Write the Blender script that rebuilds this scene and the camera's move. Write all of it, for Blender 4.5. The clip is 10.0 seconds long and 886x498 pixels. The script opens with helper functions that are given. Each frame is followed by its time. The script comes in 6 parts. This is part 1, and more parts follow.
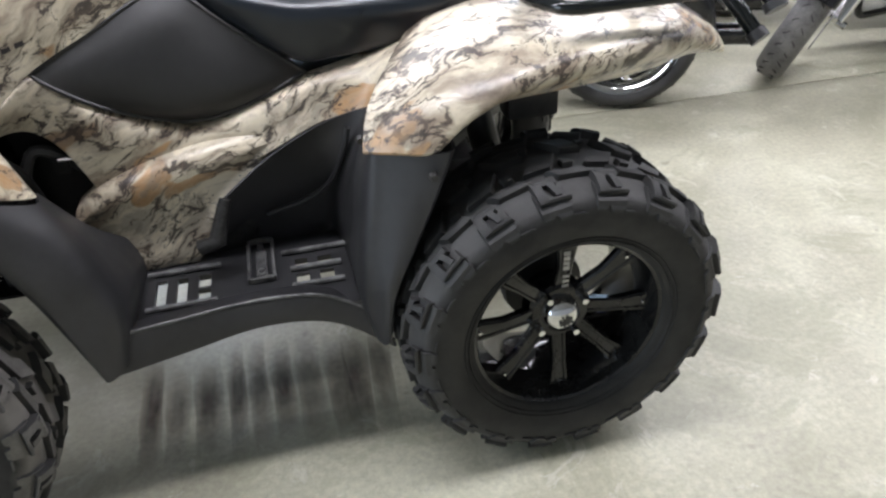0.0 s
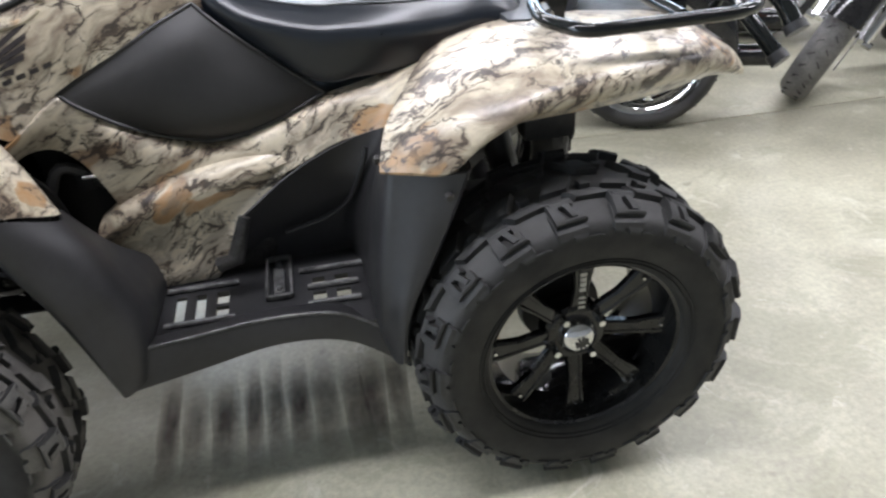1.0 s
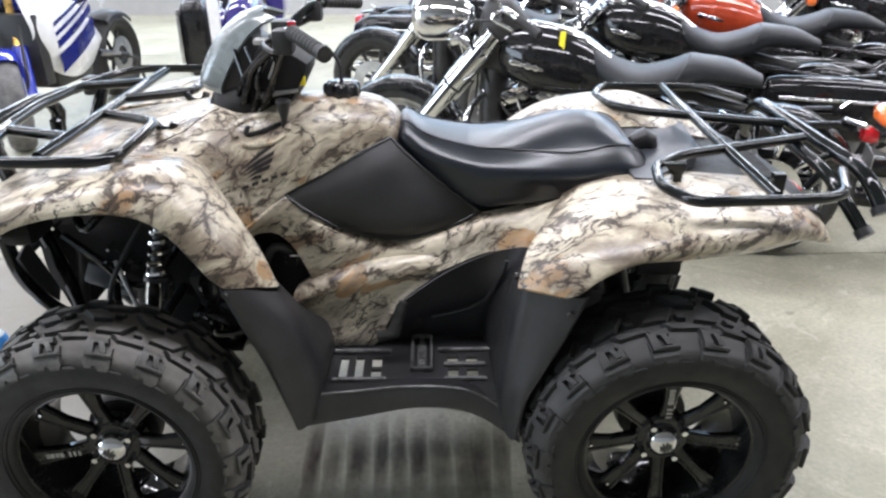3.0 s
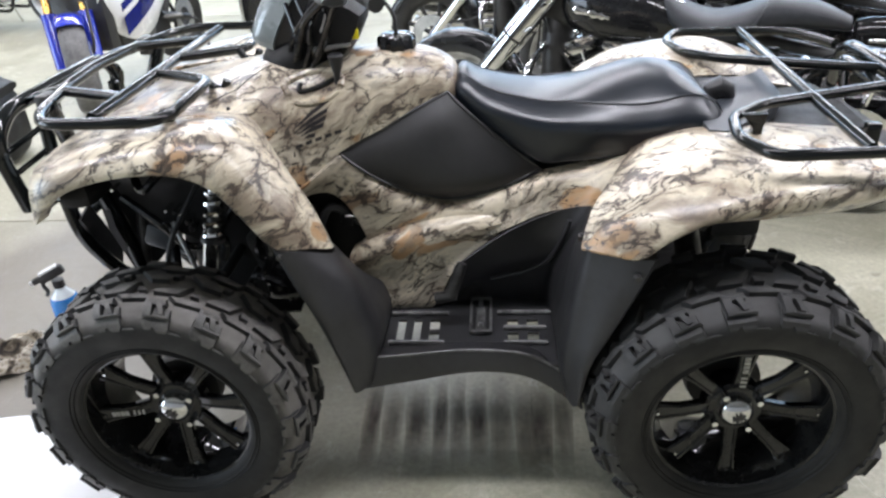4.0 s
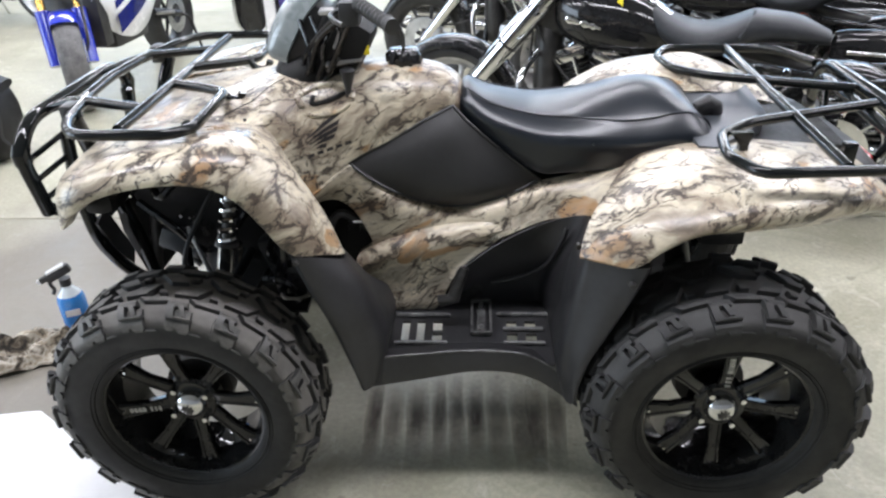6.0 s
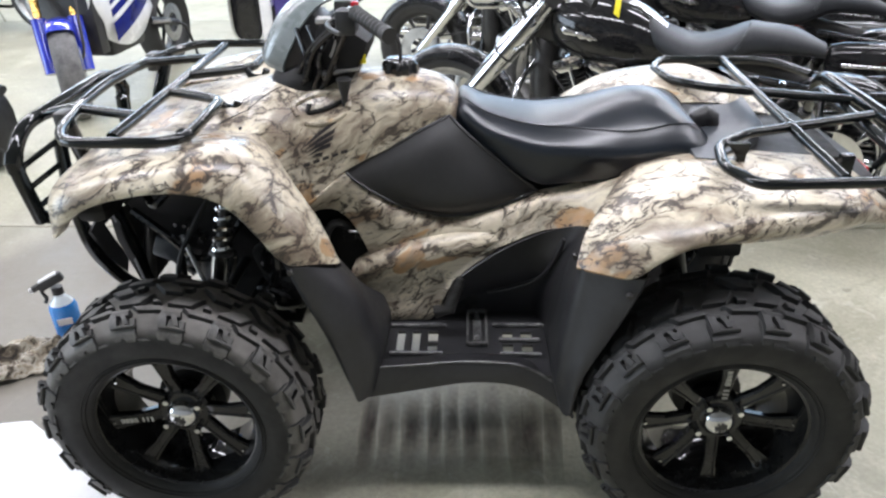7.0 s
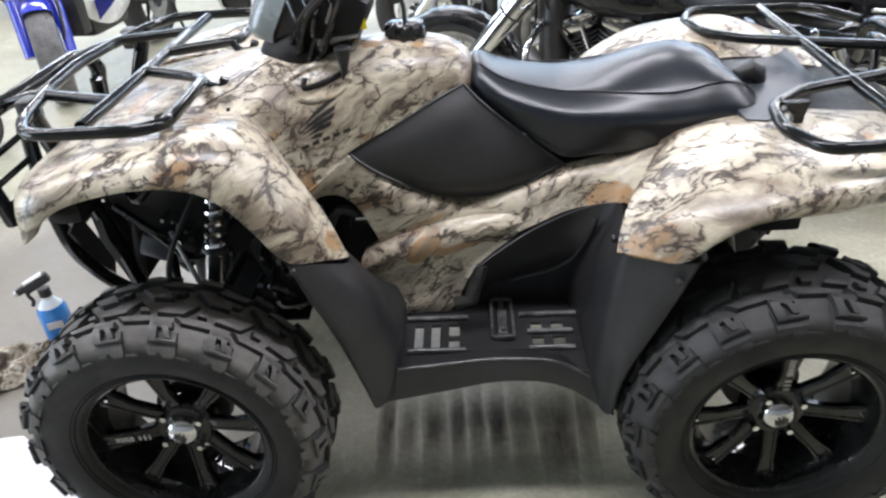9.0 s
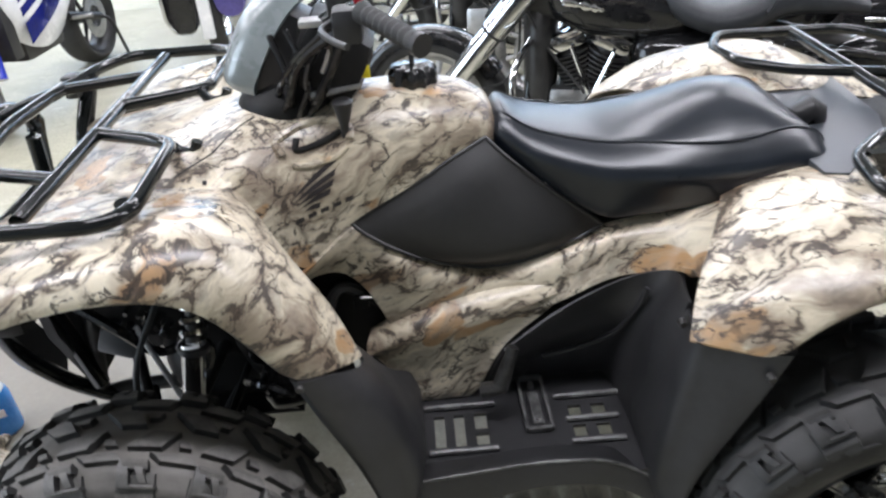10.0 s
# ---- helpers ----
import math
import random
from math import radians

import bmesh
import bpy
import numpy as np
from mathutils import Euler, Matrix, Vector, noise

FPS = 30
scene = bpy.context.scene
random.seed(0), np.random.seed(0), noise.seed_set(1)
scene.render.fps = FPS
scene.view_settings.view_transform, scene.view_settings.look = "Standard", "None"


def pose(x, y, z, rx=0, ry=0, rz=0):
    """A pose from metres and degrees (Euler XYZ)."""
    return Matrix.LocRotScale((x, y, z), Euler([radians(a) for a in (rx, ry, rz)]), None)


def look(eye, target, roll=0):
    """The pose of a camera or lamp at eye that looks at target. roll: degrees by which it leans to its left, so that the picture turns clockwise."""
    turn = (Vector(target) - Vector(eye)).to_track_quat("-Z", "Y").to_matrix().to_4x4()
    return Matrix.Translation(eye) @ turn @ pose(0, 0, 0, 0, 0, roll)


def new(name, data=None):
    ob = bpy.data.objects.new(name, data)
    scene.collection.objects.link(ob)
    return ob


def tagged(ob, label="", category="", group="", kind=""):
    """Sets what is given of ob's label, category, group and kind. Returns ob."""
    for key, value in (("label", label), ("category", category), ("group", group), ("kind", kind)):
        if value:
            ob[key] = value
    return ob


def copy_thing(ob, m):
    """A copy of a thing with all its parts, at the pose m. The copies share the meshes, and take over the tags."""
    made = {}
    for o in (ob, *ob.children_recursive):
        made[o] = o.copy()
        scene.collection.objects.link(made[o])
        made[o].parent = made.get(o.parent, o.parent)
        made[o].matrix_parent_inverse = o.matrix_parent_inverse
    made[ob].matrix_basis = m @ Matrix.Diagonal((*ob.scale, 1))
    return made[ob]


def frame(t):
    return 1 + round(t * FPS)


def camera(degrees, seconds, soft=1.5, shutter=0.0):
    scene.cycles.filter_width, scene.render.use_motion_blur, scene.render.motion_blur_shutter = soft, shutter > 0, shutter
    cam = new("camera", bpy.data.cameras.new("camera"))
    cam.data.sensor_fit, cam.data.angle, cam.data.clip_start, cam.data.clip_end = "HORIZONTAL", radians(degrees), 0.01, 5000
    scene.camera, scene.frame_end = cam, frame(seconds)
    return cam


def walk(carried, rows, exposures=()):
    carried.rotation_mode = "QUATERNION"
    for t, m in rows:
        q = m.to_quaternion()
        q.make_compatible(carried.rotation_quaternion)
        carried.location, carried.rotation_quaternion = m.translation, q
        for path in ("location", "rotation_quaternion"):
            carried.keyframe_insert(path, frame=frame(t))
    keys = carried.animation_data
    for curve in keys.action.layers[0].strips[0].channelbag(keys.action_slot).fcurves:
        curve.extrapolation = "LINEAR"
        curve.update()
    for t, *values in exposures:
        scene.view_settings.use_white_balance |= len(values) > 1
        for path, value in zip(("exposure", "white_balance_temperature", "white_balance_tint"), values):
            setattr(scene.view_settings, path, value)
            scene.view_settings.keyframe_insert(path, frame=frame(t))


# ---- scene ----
cam = camera(63.7, 10.0, 2.4, 0.4)
PATH = [
    (0, (0.173, -1.531, 1.227), (0.538, 0.091, 0.116), -2.6),
    (0.5, (0.193, -1.527, 1.228), (0.538, 0.125, 0.154), -3.0),
    (1, (0.185, -1.533, 1.23), (0.497, 0.13, 0.164), -3.1),
    (1.2, (0.170, -1.561, 1.250), (0.412, 0.117, 0.188), -3.9),
    (1.3, (0.168, -1.572, 1.272), (0.362, 0.112, 0.205), -5.0),
    (1.4, (0.180, -1.578, 1.317), (0.228, 0.092, 0.218), -7.0),
    (1.5, (0.119, -1.632, 1.32), (0.181, 0.064, 0.261), -6.5),
    (1.6, (0.123, -1.684, 1.349), (0.156, 0.026, 0.310), -5.5),
    (1.8, (0.062, -1.766, 1.407), (0.147, -0.023, 0.425), -3.5),
    (2, (0.021, -1.804, 1.427), (0.128, -0.058, 0.456), -2.2),
    (2.2, (0.020, -1.828, 1.447), (0.150, -0.095, 0.469), 0.1),
    (2.5, (0.048, -1.8, 1.474), (0.128, -0.032, 0.541), 1.3),
    (2.7, (0.081, -1.796, 1.473), (0.148, -0.007, 0.582), 1.0),
    (3.8, (0.115, -1.74, 1.459), (-0.007, 0.009, 0.497), -2.8),
    (4, (0.109, -1.73, 1.445), (-0.035, -0.001, 0.451), -2.9),
    (4.5, (0.069, -1.763, 1.472), (-0.077, -0.058, 0.438), -2.9),
    (5, (0.05, -1.795, 1.496), (-0.078, -0.079, 0.477), -2.2),
    (5.5, (0.06, -1.802, 1.518), (-0.044, -0.084, 0.499), -2.0),
    (7, (0.057, -1.79, 1.512), (-0.022, -0.052, 0.527), -1.1),
    (7.5, (0.053, -1.793, 1.51), (-0.032, -0.062, 0.513), -0.9),
    (8, (0.009, -1.794, 1.513), (-0.077, -0.053, 0.532), -1.7),
    (8.5, (-0.014, -1.737, 1.479), (-0.054, -0.021, 0.452), -2.3),
    (9, (0.013, -1.611, 1.456), (-0.075, 0.082, 0.396), -3.8),
    (9.3, (0.002, -1.513, 1.459), (-0.091, 0.159, 0.368), -4.6),
    (9.5, (-0.03, -1.464, 1.444), (-0.054, 0.255, 0.423), -3.9),
    (10, (-0.12, -1.311, 1.46), (-0.079, 0.383, 0.397), -4.0),
]
walk(cam, [(t, look(eye, target, roll)) for t, eye, target, roll in PATH],
     [(0.0, 0.13), (1.0, 0.12), (2.0, 0.09), (2.7, 0.03), (4.0, 0.0), (8.5, 0.0), (10.0, -0.05)])


# ---- light ----
world = bpy.data.worlds.new("room_air")
scene.world = world
world.use_nodes = True
world.node_tree.nodes["Background"].inputs[0].default_value = (0.62, 0.78, 1.0, 1)
world.node_tree.nodes["Background"].inputs[1].default_value = 0.6
CEILING = 3.3
LAMP_WATTS = 57.0
WINDOW_WATTS = 250.0
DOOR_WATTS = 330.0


# ---- materials ----
def material(name, colour, rough=0.5, metal=0.0, coat=0.0, spec=0.5):
    m = bpy.data.materials.new(name)
    m.use_nodes = True
    b = m.node_tree.nodes["Principled BSDF"]
    b.inputs["Base Color"].default_value = (*colour, 1)
    b.inputs["Roughness"].default_value = rough
    b.inputs["Metallic"].default_value = metal
    b.inputs["Coat Weight"].default_value = coat
    b.inputs["Coat Roughness"].default_value = 0.08
    b.inputs["Specular IOR Level"].default_value = spec
    return m


def node(m, kind, **values):
    n = m.node_tree.nodes.new(kind)
    for key, value in values.items():
        n.inputs[key.replace("_", " ")].default_value = value
    return n


def link(m, a, b):
    m.node_tree.links.new(a, b)


def coords(m, stretch=(1, 1, 1), turn=(0, 0, 0), local=False):
    t = node(m, "ShaderNodeTexCoord")
    g = node(m, "ShaderNodeMapping")
    g.inputs["Scale"].default_value = stretch
    g.inputs["Rotation"].default_value = turn
    link(m, t.outputs["Object"], g.inputs["Vector"])
    return g.outputs["Vector"]


def noise_tex(m, vec, scale, detail=4.0, rough=0.55, distortion=0.0):
    n = node(m, "ShaderNodeTexNoise", Scale=scale, Detail=detail, Roughness=rough, Distortion=distortion)
    link(m, vec, n.inputs["Vector"])
    return n.outputs["Fac"]


def ramp(m, fac, stops):
    r = node(m, "ShaderNodeValToRGB")
    e = r.color_ramp.elements
    while len(e) < len(stops):
        e.new(0.5)
    for el, (p, c) in zip(e, stops):
        el.position = p
        el.color = (*c, 1) if len(c) == 3 else c
    link(m, fac, r.inputs["Fac"])
    return r.outputs["Color"]


def mix(m, fac, a, b, blend="MIX"):
    n = m.node_tree.nodes.new("ShaderNodeMix")
    n.data_type, n.blend_type = "RGBA", blend
    for i, v in ((0, fac), (6, a), (7, b)):
        if isinstance(v, bpy.types.NodeSocket):
            link(m, v, n.inputs[i])
        elif i == 0:
            n.inputs[0].default_value = v
        else:
            n.inputs[i].default_value = (*v, 1)
    return n.outputs[2]


def maths(m, op, a, b=0.0):
    n = m.node_tree.nodes.new("ShaderNodeMath")
    n.operation = op
    for i, v in ((0, a), (1, b)):
        if isinstance(v, bpy.types.NodeSocket):
            link(m, v, n.inputs[i])
        else:
            n.inputs[i].default_value = v
    return n.outputs[0]


def bump(m, height, strength, distance=0.01):
    b = node(m, "ShaderNodeBump", Strength=strength, Distance=distance)
    link(m, height, b.inputs["Height"])
    link(m, b.outputs["Normal"], m.node_tree.nodes["Principled BSDF"].inputs["Normal"])


def bsdf(m):
    return m.node_tree.nodes["Principled BSDF"]


def worn(m, dark, light, scale, rough=(0.3, 0.6), grain=0.0, grain_scale=300.0, stretch=(1, 1, 1)):
    """Two scales of variation in colour and gloss, and a fine grain."""
    v = coords(m, stretch)
    big = noise_tex(m, v, scale, 5.0)
    fine = noise_tex(m, v, scale * 9, 3.0)
    both = maths(m, "ADD", maths(m, "MULTIPLY", big, 0.7), maths(m, "MULTIPLY", fine, 0.3))
    link(m, ramp(m, both, [(0.35, dark), (0.65, light)]), bsdf(m).inputs["Base Color"])
    r = ramp(m, both, [(0.35, (rough[0],) * 3), (0.65, (rough[1],) * 3)])
    link(m, r, bsdf(m).inputs["Roughness"])
    if grain:
        bump(m, noise_tex(m, v, grain_scale, 2.0), grain, 0.002)
    return m


def camo_material():
    m = material("camo_plastic", (0.5, 0.4, 0.3), 0.32, coat=0.34)
    bsdf(m).inputs["Coat Roughness"].default_value = 0.24
    v = coords(m, (1, 1, 1), (0.2, 0.5, 0.3))
    w1 = node(m, "ShaderNodeTexNoise", Scale=6.0, Detail=3.0)
    link(m, v, w1.inputs["Vector"])
    warp = m.node_tree.nodes.new("ShaderNodeVectorMath")
    warp.operation = "MULTIPLY_ADD"
    link(m, w1.outputs["Color"], warp.inputs[0])
    warp.inputs[1].default_value = (0.12, 0.12, 0.12)
    link(m, v, warp.inputs[2])
    wv = warp.outputs[0]
    flow = node(m, "ShaderNodeMapping")
    flow.inputs["Location"].default_value = (0.31, 0.0, 0.17)
    flow.inputs["Scale"].default_value = (0.50, 0.9, 1.40)
    flow.inputs["Rotation"].default_value = (0.0, 0.55, 0.0)
    link(m, wv, flow.inputs["Vector"])
    fv = flow.outputs["Vector"]
    base = ramp(m, noise_tex(m, fv, 5.5, 6.0, 0.62), [(0.29, (0.15, 0.118, 0.088)), (0.38, (0.33, 0.275, 0.205)),
                (0.44, (0.57, 0.51, 0.385)), (0.52, (0.72, 0.655, 0.515)), (0.62, (0.74, 0.665, 0.515)), (0.76, (0.56, 0.48, 0.35))])
    bark = noise_tex(m, fv, 42.0, 5.0, 0.7, 0.6)
    col = mix(m, 0.75, base, ramp(m, bark, [(0.30, (0.44, 0.40, 0.37)), (0.48, (1, 1, 1)), (0.70, (1.0, 0.98, 0.94))]), "MULTIPLY")
    rust = ramp(m, noise_tex(m, fv, 9.0, 2.5, 0.45, 0.3), [(0.614, (0, 0, 0)), (0.640, (1, 1, 1))])
    blotch = maths(m, "MULTIPLY", rust, ramp(m, bark, [(0.32, (0.45,) * 3), (0.52, (0.95,) * 3)]))
    col = mix(m, blotch, col, (0.44, 0.26, 0.12))
    grey = ramp(m, noise_tex(m, fv, 11.0, 5.0, 0.6, 0.5), [(0.555, (0, 0, 0)), (0.60, (1, 1, 1))])
    col = mix(m, maths(m, "MULTIPLY", grey, 0.50), col, (0.24, 0.215, 0.175))
    # branches: forked, broken, ragged dark lines in three sizes, each with a soft brown border
    rag = node(m, "ShaderNodeTexNoise", Scale=26.0, Detail=4.0, Roughness=0.65)
    link(m, fv, rag.inputs["Vector"])
    ragged = m.node_tree.nodes.new("ShaderNodeVectorMath")
    ragged.operation = "MULTIPLY_ADD"
    link(m, rag.outputs["Color"], ragged.inputs[0])
    ragged.inputs[1].default_value = (0.055, 0.055, 0.055)
    link(m, fv, ragged.inputs[2])
    rv = ragged.outputs[0]
    for scale, wide, keep in ((7.0, 0.038, 0.42), (14.0, 0.042, 0.46), (28.0, 0.044, 0.54)):
        cells = node(m, "ShaderNodeTexVoronoi", Scale=scale)
        cells.feature = "DISTANCE_TO_EDGE"
        link(m, rv, cells.inputs["Vector"])
        away = cells.outputs["Distance"]
        thick = maths(m, "MAXIMUM", maths(m, "MULTIPLY", maths(m, "SUBTRACT", noise_tex(m, fv, scale * 2.2, 4.0), 0.36), wide * 5.0), 0.002)
        line = maths(m, "MINIMUM", maths(m, "MAXIMUM", maths(m, "MULTIPLY", maths(m, "SUBTRACT", thick, away), 60.0), 0.0), 1.0)
        gate = ramp(m, noise_tex(m, fv, scale * 0.55, 4.0, 0.55, 0.3), [(keep - 0.02, (0, 0, 0)), (keep + 0.03, (1, 1, 1))])
        halo = ramp(m, maths(m, "SUBTRACT", away, thick), [(0.0, (1, 1, 1)), (0.10, (0, 0, 0))])
        col = mix(m, maths(m, "MULTIPLY", maths(m, "MULTIPLY", halo, gate), 0.42), col, (0.19, 0.135, 0.095))
        col = mix(m, maths(m, "MULTIPLY", maths(m, "MULTIPLY", line, gate), 0.88), col, (0.034, 0.026, 0.021))
    vein = noise_tex(m, fv, 6.0, 6.0, 0.62, 0.5)
    smudge = maths(m, "LESS_THAN", maths(m, "ABSOLUTE", maths(m, "SUBTRACT", vein, 0.5)), maths(m, "MULTIPLY", maths(m, "SUBTRACT", noise_tex(m, fv, 17.0, 4.0), 0.45), 0.055))
    col = mix(m, maths(m, "MULTIPLY", smudge, 0.85), col, (0.030, 0.022, 0.018))
    link(m, col, bsdf(m).inputs["Base Color"])
    link(m, ramp(m, noise_tex(m, v, 5.0, 6.0), [(0.3, (0.26,) * 3), (0.7, (0.42,) * 3)]), bsdf(m).inputs["Roughness"])
    bump(m, noise_tex(m, v, 420.0, 2.0), 0.05, 0.002)
    return m


def concrete_material():
    m = material("concrete", (0.4, 0.38, 0.33), 0.5)
    v = coords(m)
    big = noise_tex(m, v, 0.9, 6.0, 0.62, 0.6)
    mid = noise_tex(m, v, 4.5, 6.0, 0.65, 0.4)
    fine = noise_tex(m, v, 60.0, 4.0, 0.7)
    col = ramp(m, big, [(0.30, (0.34, 0.33, 0.25)), (0.48, (0.43, 0.42, 0.325)), (0.62, (0.50, 0.495, 0.39)), (0.8, (0.40, 0.385, 0.305))])
    col = mix(m, maths(m, "MULTIPLY", ramp(m, mid, [(0.38, (1, 1, 1)), (0.58, (0, 0, 0))]), 0.26), col, (0.24, 0.22, 0.17))
    col = mix(m, maths(m, "MULTIPLY", ramp(m, mid, [(0.56, (0, 0, 0)), (0.72, (1, 1, 1))]), 0.45), col, (0.62, 0.61, 0.52))
    col = mix(m, 0.30, col, ramp(m, fine, [(0.3, (0.15, 0.14, 0.12)), (0.7, (0.75, 0.73, 0.66))]), "OVERLAY")
    stain = ramp(m, noise_tex(m, v, 2.3, 8.0, 0.68, 0.9), [(0.53, (0, 0, 0)), (0.59, (1, 1, 1))])
    col = mix(m, maths(m, "MULTIPLY", stain, 0.40), col, (0.27, 0.265, 0.18))
    pale = ramp(m, noise_tex(m, v, 6.5, 8.0, 0.72, 1.2), [(0.60, (0, 0, 0)), (0.65, (1, 1, 1))])
    col = mix(m, maths(m, "MULTIPLY", pale, 0.42), col, (0.66, 0.655, 0.57))
    spots = ramp(m, noise_tex(m, v, 11.0, 2.0), [(0.71, (0, 0, 0)), (0.76, (1, 1, 1))])
    col = mix(m, maths(m, "MULTIPLY", spots, 0.5), col, (0.16, 0.14, 0.11))
    # broad brown patch with a ragged edge, left of the quad
    way = m.node_tree.nodes.new("ShaderNodeVectorMath")
    way.operation = "DISTANCE"
    patch_noise = node(m, "ShaderNodeTexNoise", Scale=1.6, Detail=5.0)
    link(m, v, patch_noise.inputs["Vector"])
    shift = m.node_tree.nodes.new("ShaderNodeVectorMath")
    shift.operation = "MULTIPLY_ADD"
    link(m, patch_noise.outputs["Color"], shift.inputs[0])
    shift.inputs[1].default_value = (1.6, 1.6, 0)
    link(m, v, shift.inputs[2])
    link(m, shift.outputs[0], way.inputs[0])
    way.inputs[1].default_value = (-0.90, 0.85, 0.0)
    browning = ramp(m, maths(m, "MULTIPLY", way.outputs["Value"], 0.5), [(0.38, (1, 1, 1)), (0.90, (0, 0, 0))])
    col = mix(m, maths(m, "MULTIPLY", browning, 0.86), col, (0.15, 0.132, 0.11))
    link(m, col, bsdf(m).inputs["Base Color"])
    link(m, ramp(m, mid, [(0.3, (0.30,) * 3), (0.7, (0.52,) * 3)]), bsdf(m).inputs["Roughness"])
    bump(m, maths(m, "ADD", maths(m, "MULTIPLY", mid, 0.5), maths(m, "MULTIPLY", fine, 0.25)), 0.12, 0.01)
    return m


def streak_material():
    # dark brown bar, fading at its edges, each of its own strength
    m = material("dark_floor_bar", (0.070, 0.048, 0.036), 0.6)
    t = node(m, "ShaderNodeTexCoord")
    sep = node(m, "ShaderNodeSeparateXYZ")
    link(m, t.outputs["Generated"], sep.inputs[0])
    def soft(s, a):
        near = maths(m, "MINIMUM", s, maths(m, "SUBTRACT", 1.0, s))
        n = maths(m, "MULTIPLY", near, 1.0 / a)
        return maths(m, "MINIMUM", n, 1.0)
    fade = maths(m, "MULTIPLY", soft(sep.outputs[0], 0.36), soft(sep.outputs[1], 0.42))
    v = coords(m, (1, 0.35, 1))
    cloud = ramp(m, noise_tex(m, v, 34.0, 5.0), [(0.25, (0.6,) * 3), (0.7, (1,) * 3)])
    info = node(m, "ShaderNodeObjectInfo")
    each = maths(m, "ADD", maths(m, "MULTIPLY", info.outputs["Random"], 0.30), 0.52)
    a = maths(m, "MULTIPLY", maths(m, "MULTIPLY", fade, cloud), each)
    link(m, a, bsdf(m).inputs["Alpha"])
    return m


MAT = {}
MAT["camo"] = camo_material()
MAT["concrete"] = concrete_material()
MAT["grime"] = streak_material()
MAT["plastic"] = worn(material("black_plastic", (0.02,) * 3, 0.45), (0.018, 0.018, 0.019), (0.032, 0.032, 0.034), 7.0, (0.36, 0.52), 0.12, 700.0)
MAT["panel"] = worn(material("satin_panel", (0.02,) * 3, 0.4), (0.016, 0.016, 0.016), (0.026, 0.026, 0.026), 6.0, (0.38, 0.5), 0.12, 900.0)
# bluish base colour stands in for daylight sheen on the black vinyl
MAT["vinyl"] = worn(material("seat_vinyl", (0.015,) * 3, 0.32, spec=0.62), (0.005, 0.008, 0.012), (0.009, 0.013, 0.020), 4.0, (0.27, 0.33))
MAT["rubber"] = worn(material("tyre_rubber", (0.02,) * 3, 0.6), (0.012, 0.012, 0.012), (0.036, 0.0355, 0.0345), 11.0, (0.50, 0.72), 0.3, 260.0)
def tread_material(dusty):
    m = material("tyre_tread", (0.02,) * 3, 0.6)
    v = coords(m)
    sq = m.node_tree.nodes.new("ShaderNodeSeparateXYZ")
    link(m, v, sq.inputs[0])
    r = maths(m, "SQRT", maths(m, "ADD", maths(m, "MULTIPLY", sq.outputs[0], sq.outputs[0]), maths(m, "MULTIPLY", sq.outputs[2], sq.outputs[2])))
    dust = ramp(m, maths(m, "ADD", r, maths(m, "MULTIPLY", noise_tex(m, v, 22.0, 4.0), 0.03)), [(0.280, (0, 0, 0)), (0.312, (1, 1, 1))])
    patch = ramp(m, noise_tex(m, v, 9.0, 5.0), [(0.35, (0.5,) * 3), (0.65, (1,) * 3)])
    fac = maths(m, "MULTIPLY", dust, patch)
    clean = ramp(m, noise_tex(m, v, 30.0, 4.0), [(0.3, (0.008, 0.008, 0.008)), (0.7, (0.018, 0.0175, 0.017))])
    link(m, mix(m, fac, clean, dusty), bsdf(m).inputs["Base Color"])
    link(m, ramp(m, noise_tex(m, v, 14.0, 4.0), [(0.3, (0.55,) * 3), (0.7, (0.80,) * 3)]), bsdf(m).inputs["Roughness"])
    bump(m, noise_tex(m, v, 260.0, 3.0), 0.3, 0.002)
    return m


MAT["tread"] = tread_material((0.17, 0.16, 0.145))
MAT["tread_clean"] = tread_material((0.055, 0.054, 0.052))
MAT["saddle"] = worn(material("saddle_leather", (0.04,) * 3, 0.5, spec=0.26), (0.018, 0.020, 0.022), (0.032, 0.034, 0.038), 7.0, (0.34, 0.48), 0.03, 300.0)
MAT["under"] = worn(material("matt_black_plastic", (0.008,) * 3, 0.5, spec=0.22), (0.008, 0.008, 0.008), (0.016, 0.0155, 0.015), 15.0, (0.35, 0.6), 0.15)
MAT["lug"] = worn(material("dusty_lug_rubber", (0.1,) * 3, 0.6), (0.055, 0.053, 0.049), (0.135, 0.128, 0.118), 26.0, (0.45, 0.65), 0.2, 300.0)
# cleaner rear blocks, their colour also darkened for the fender's shadow
MAT["lug_clean_shaded"] = worn(material("lug_rubber", (0.05,) * 3, 0.6), (0.013, 0.013, 0.0128), (0.038, 0.0375, 0.036), 22.0, (0.5, 0.7), 0.2, 300.0)
# paler rubber for some block tops
MAT["tag"] = worn(material("pale_tread_tag", (0.08,) * 3, 0.5), (0.045, 0.044, 0.042), (0.13, 0.127, 0.12), 30.0, (0.4, 0.6), 0.2, 300.0)
MAT["rim"] = worn(material("rim_gloss_black", (0.004,) * 3, 0.15, coat=0.0, spec=0.42), (0.007, 0.007, 0.007), (0.018, 0.018, 0.018), 14.0, (0.04, 0.10))
MAT["oldrubber"] = worn(material("road_tyre_rubber", (0.03,) * 3, 0.6), (0.014, 0.014, 0.014), (0.04, 0.039, 0.037), 9.0, (0.5, 0.75), 0.2, 200.0)
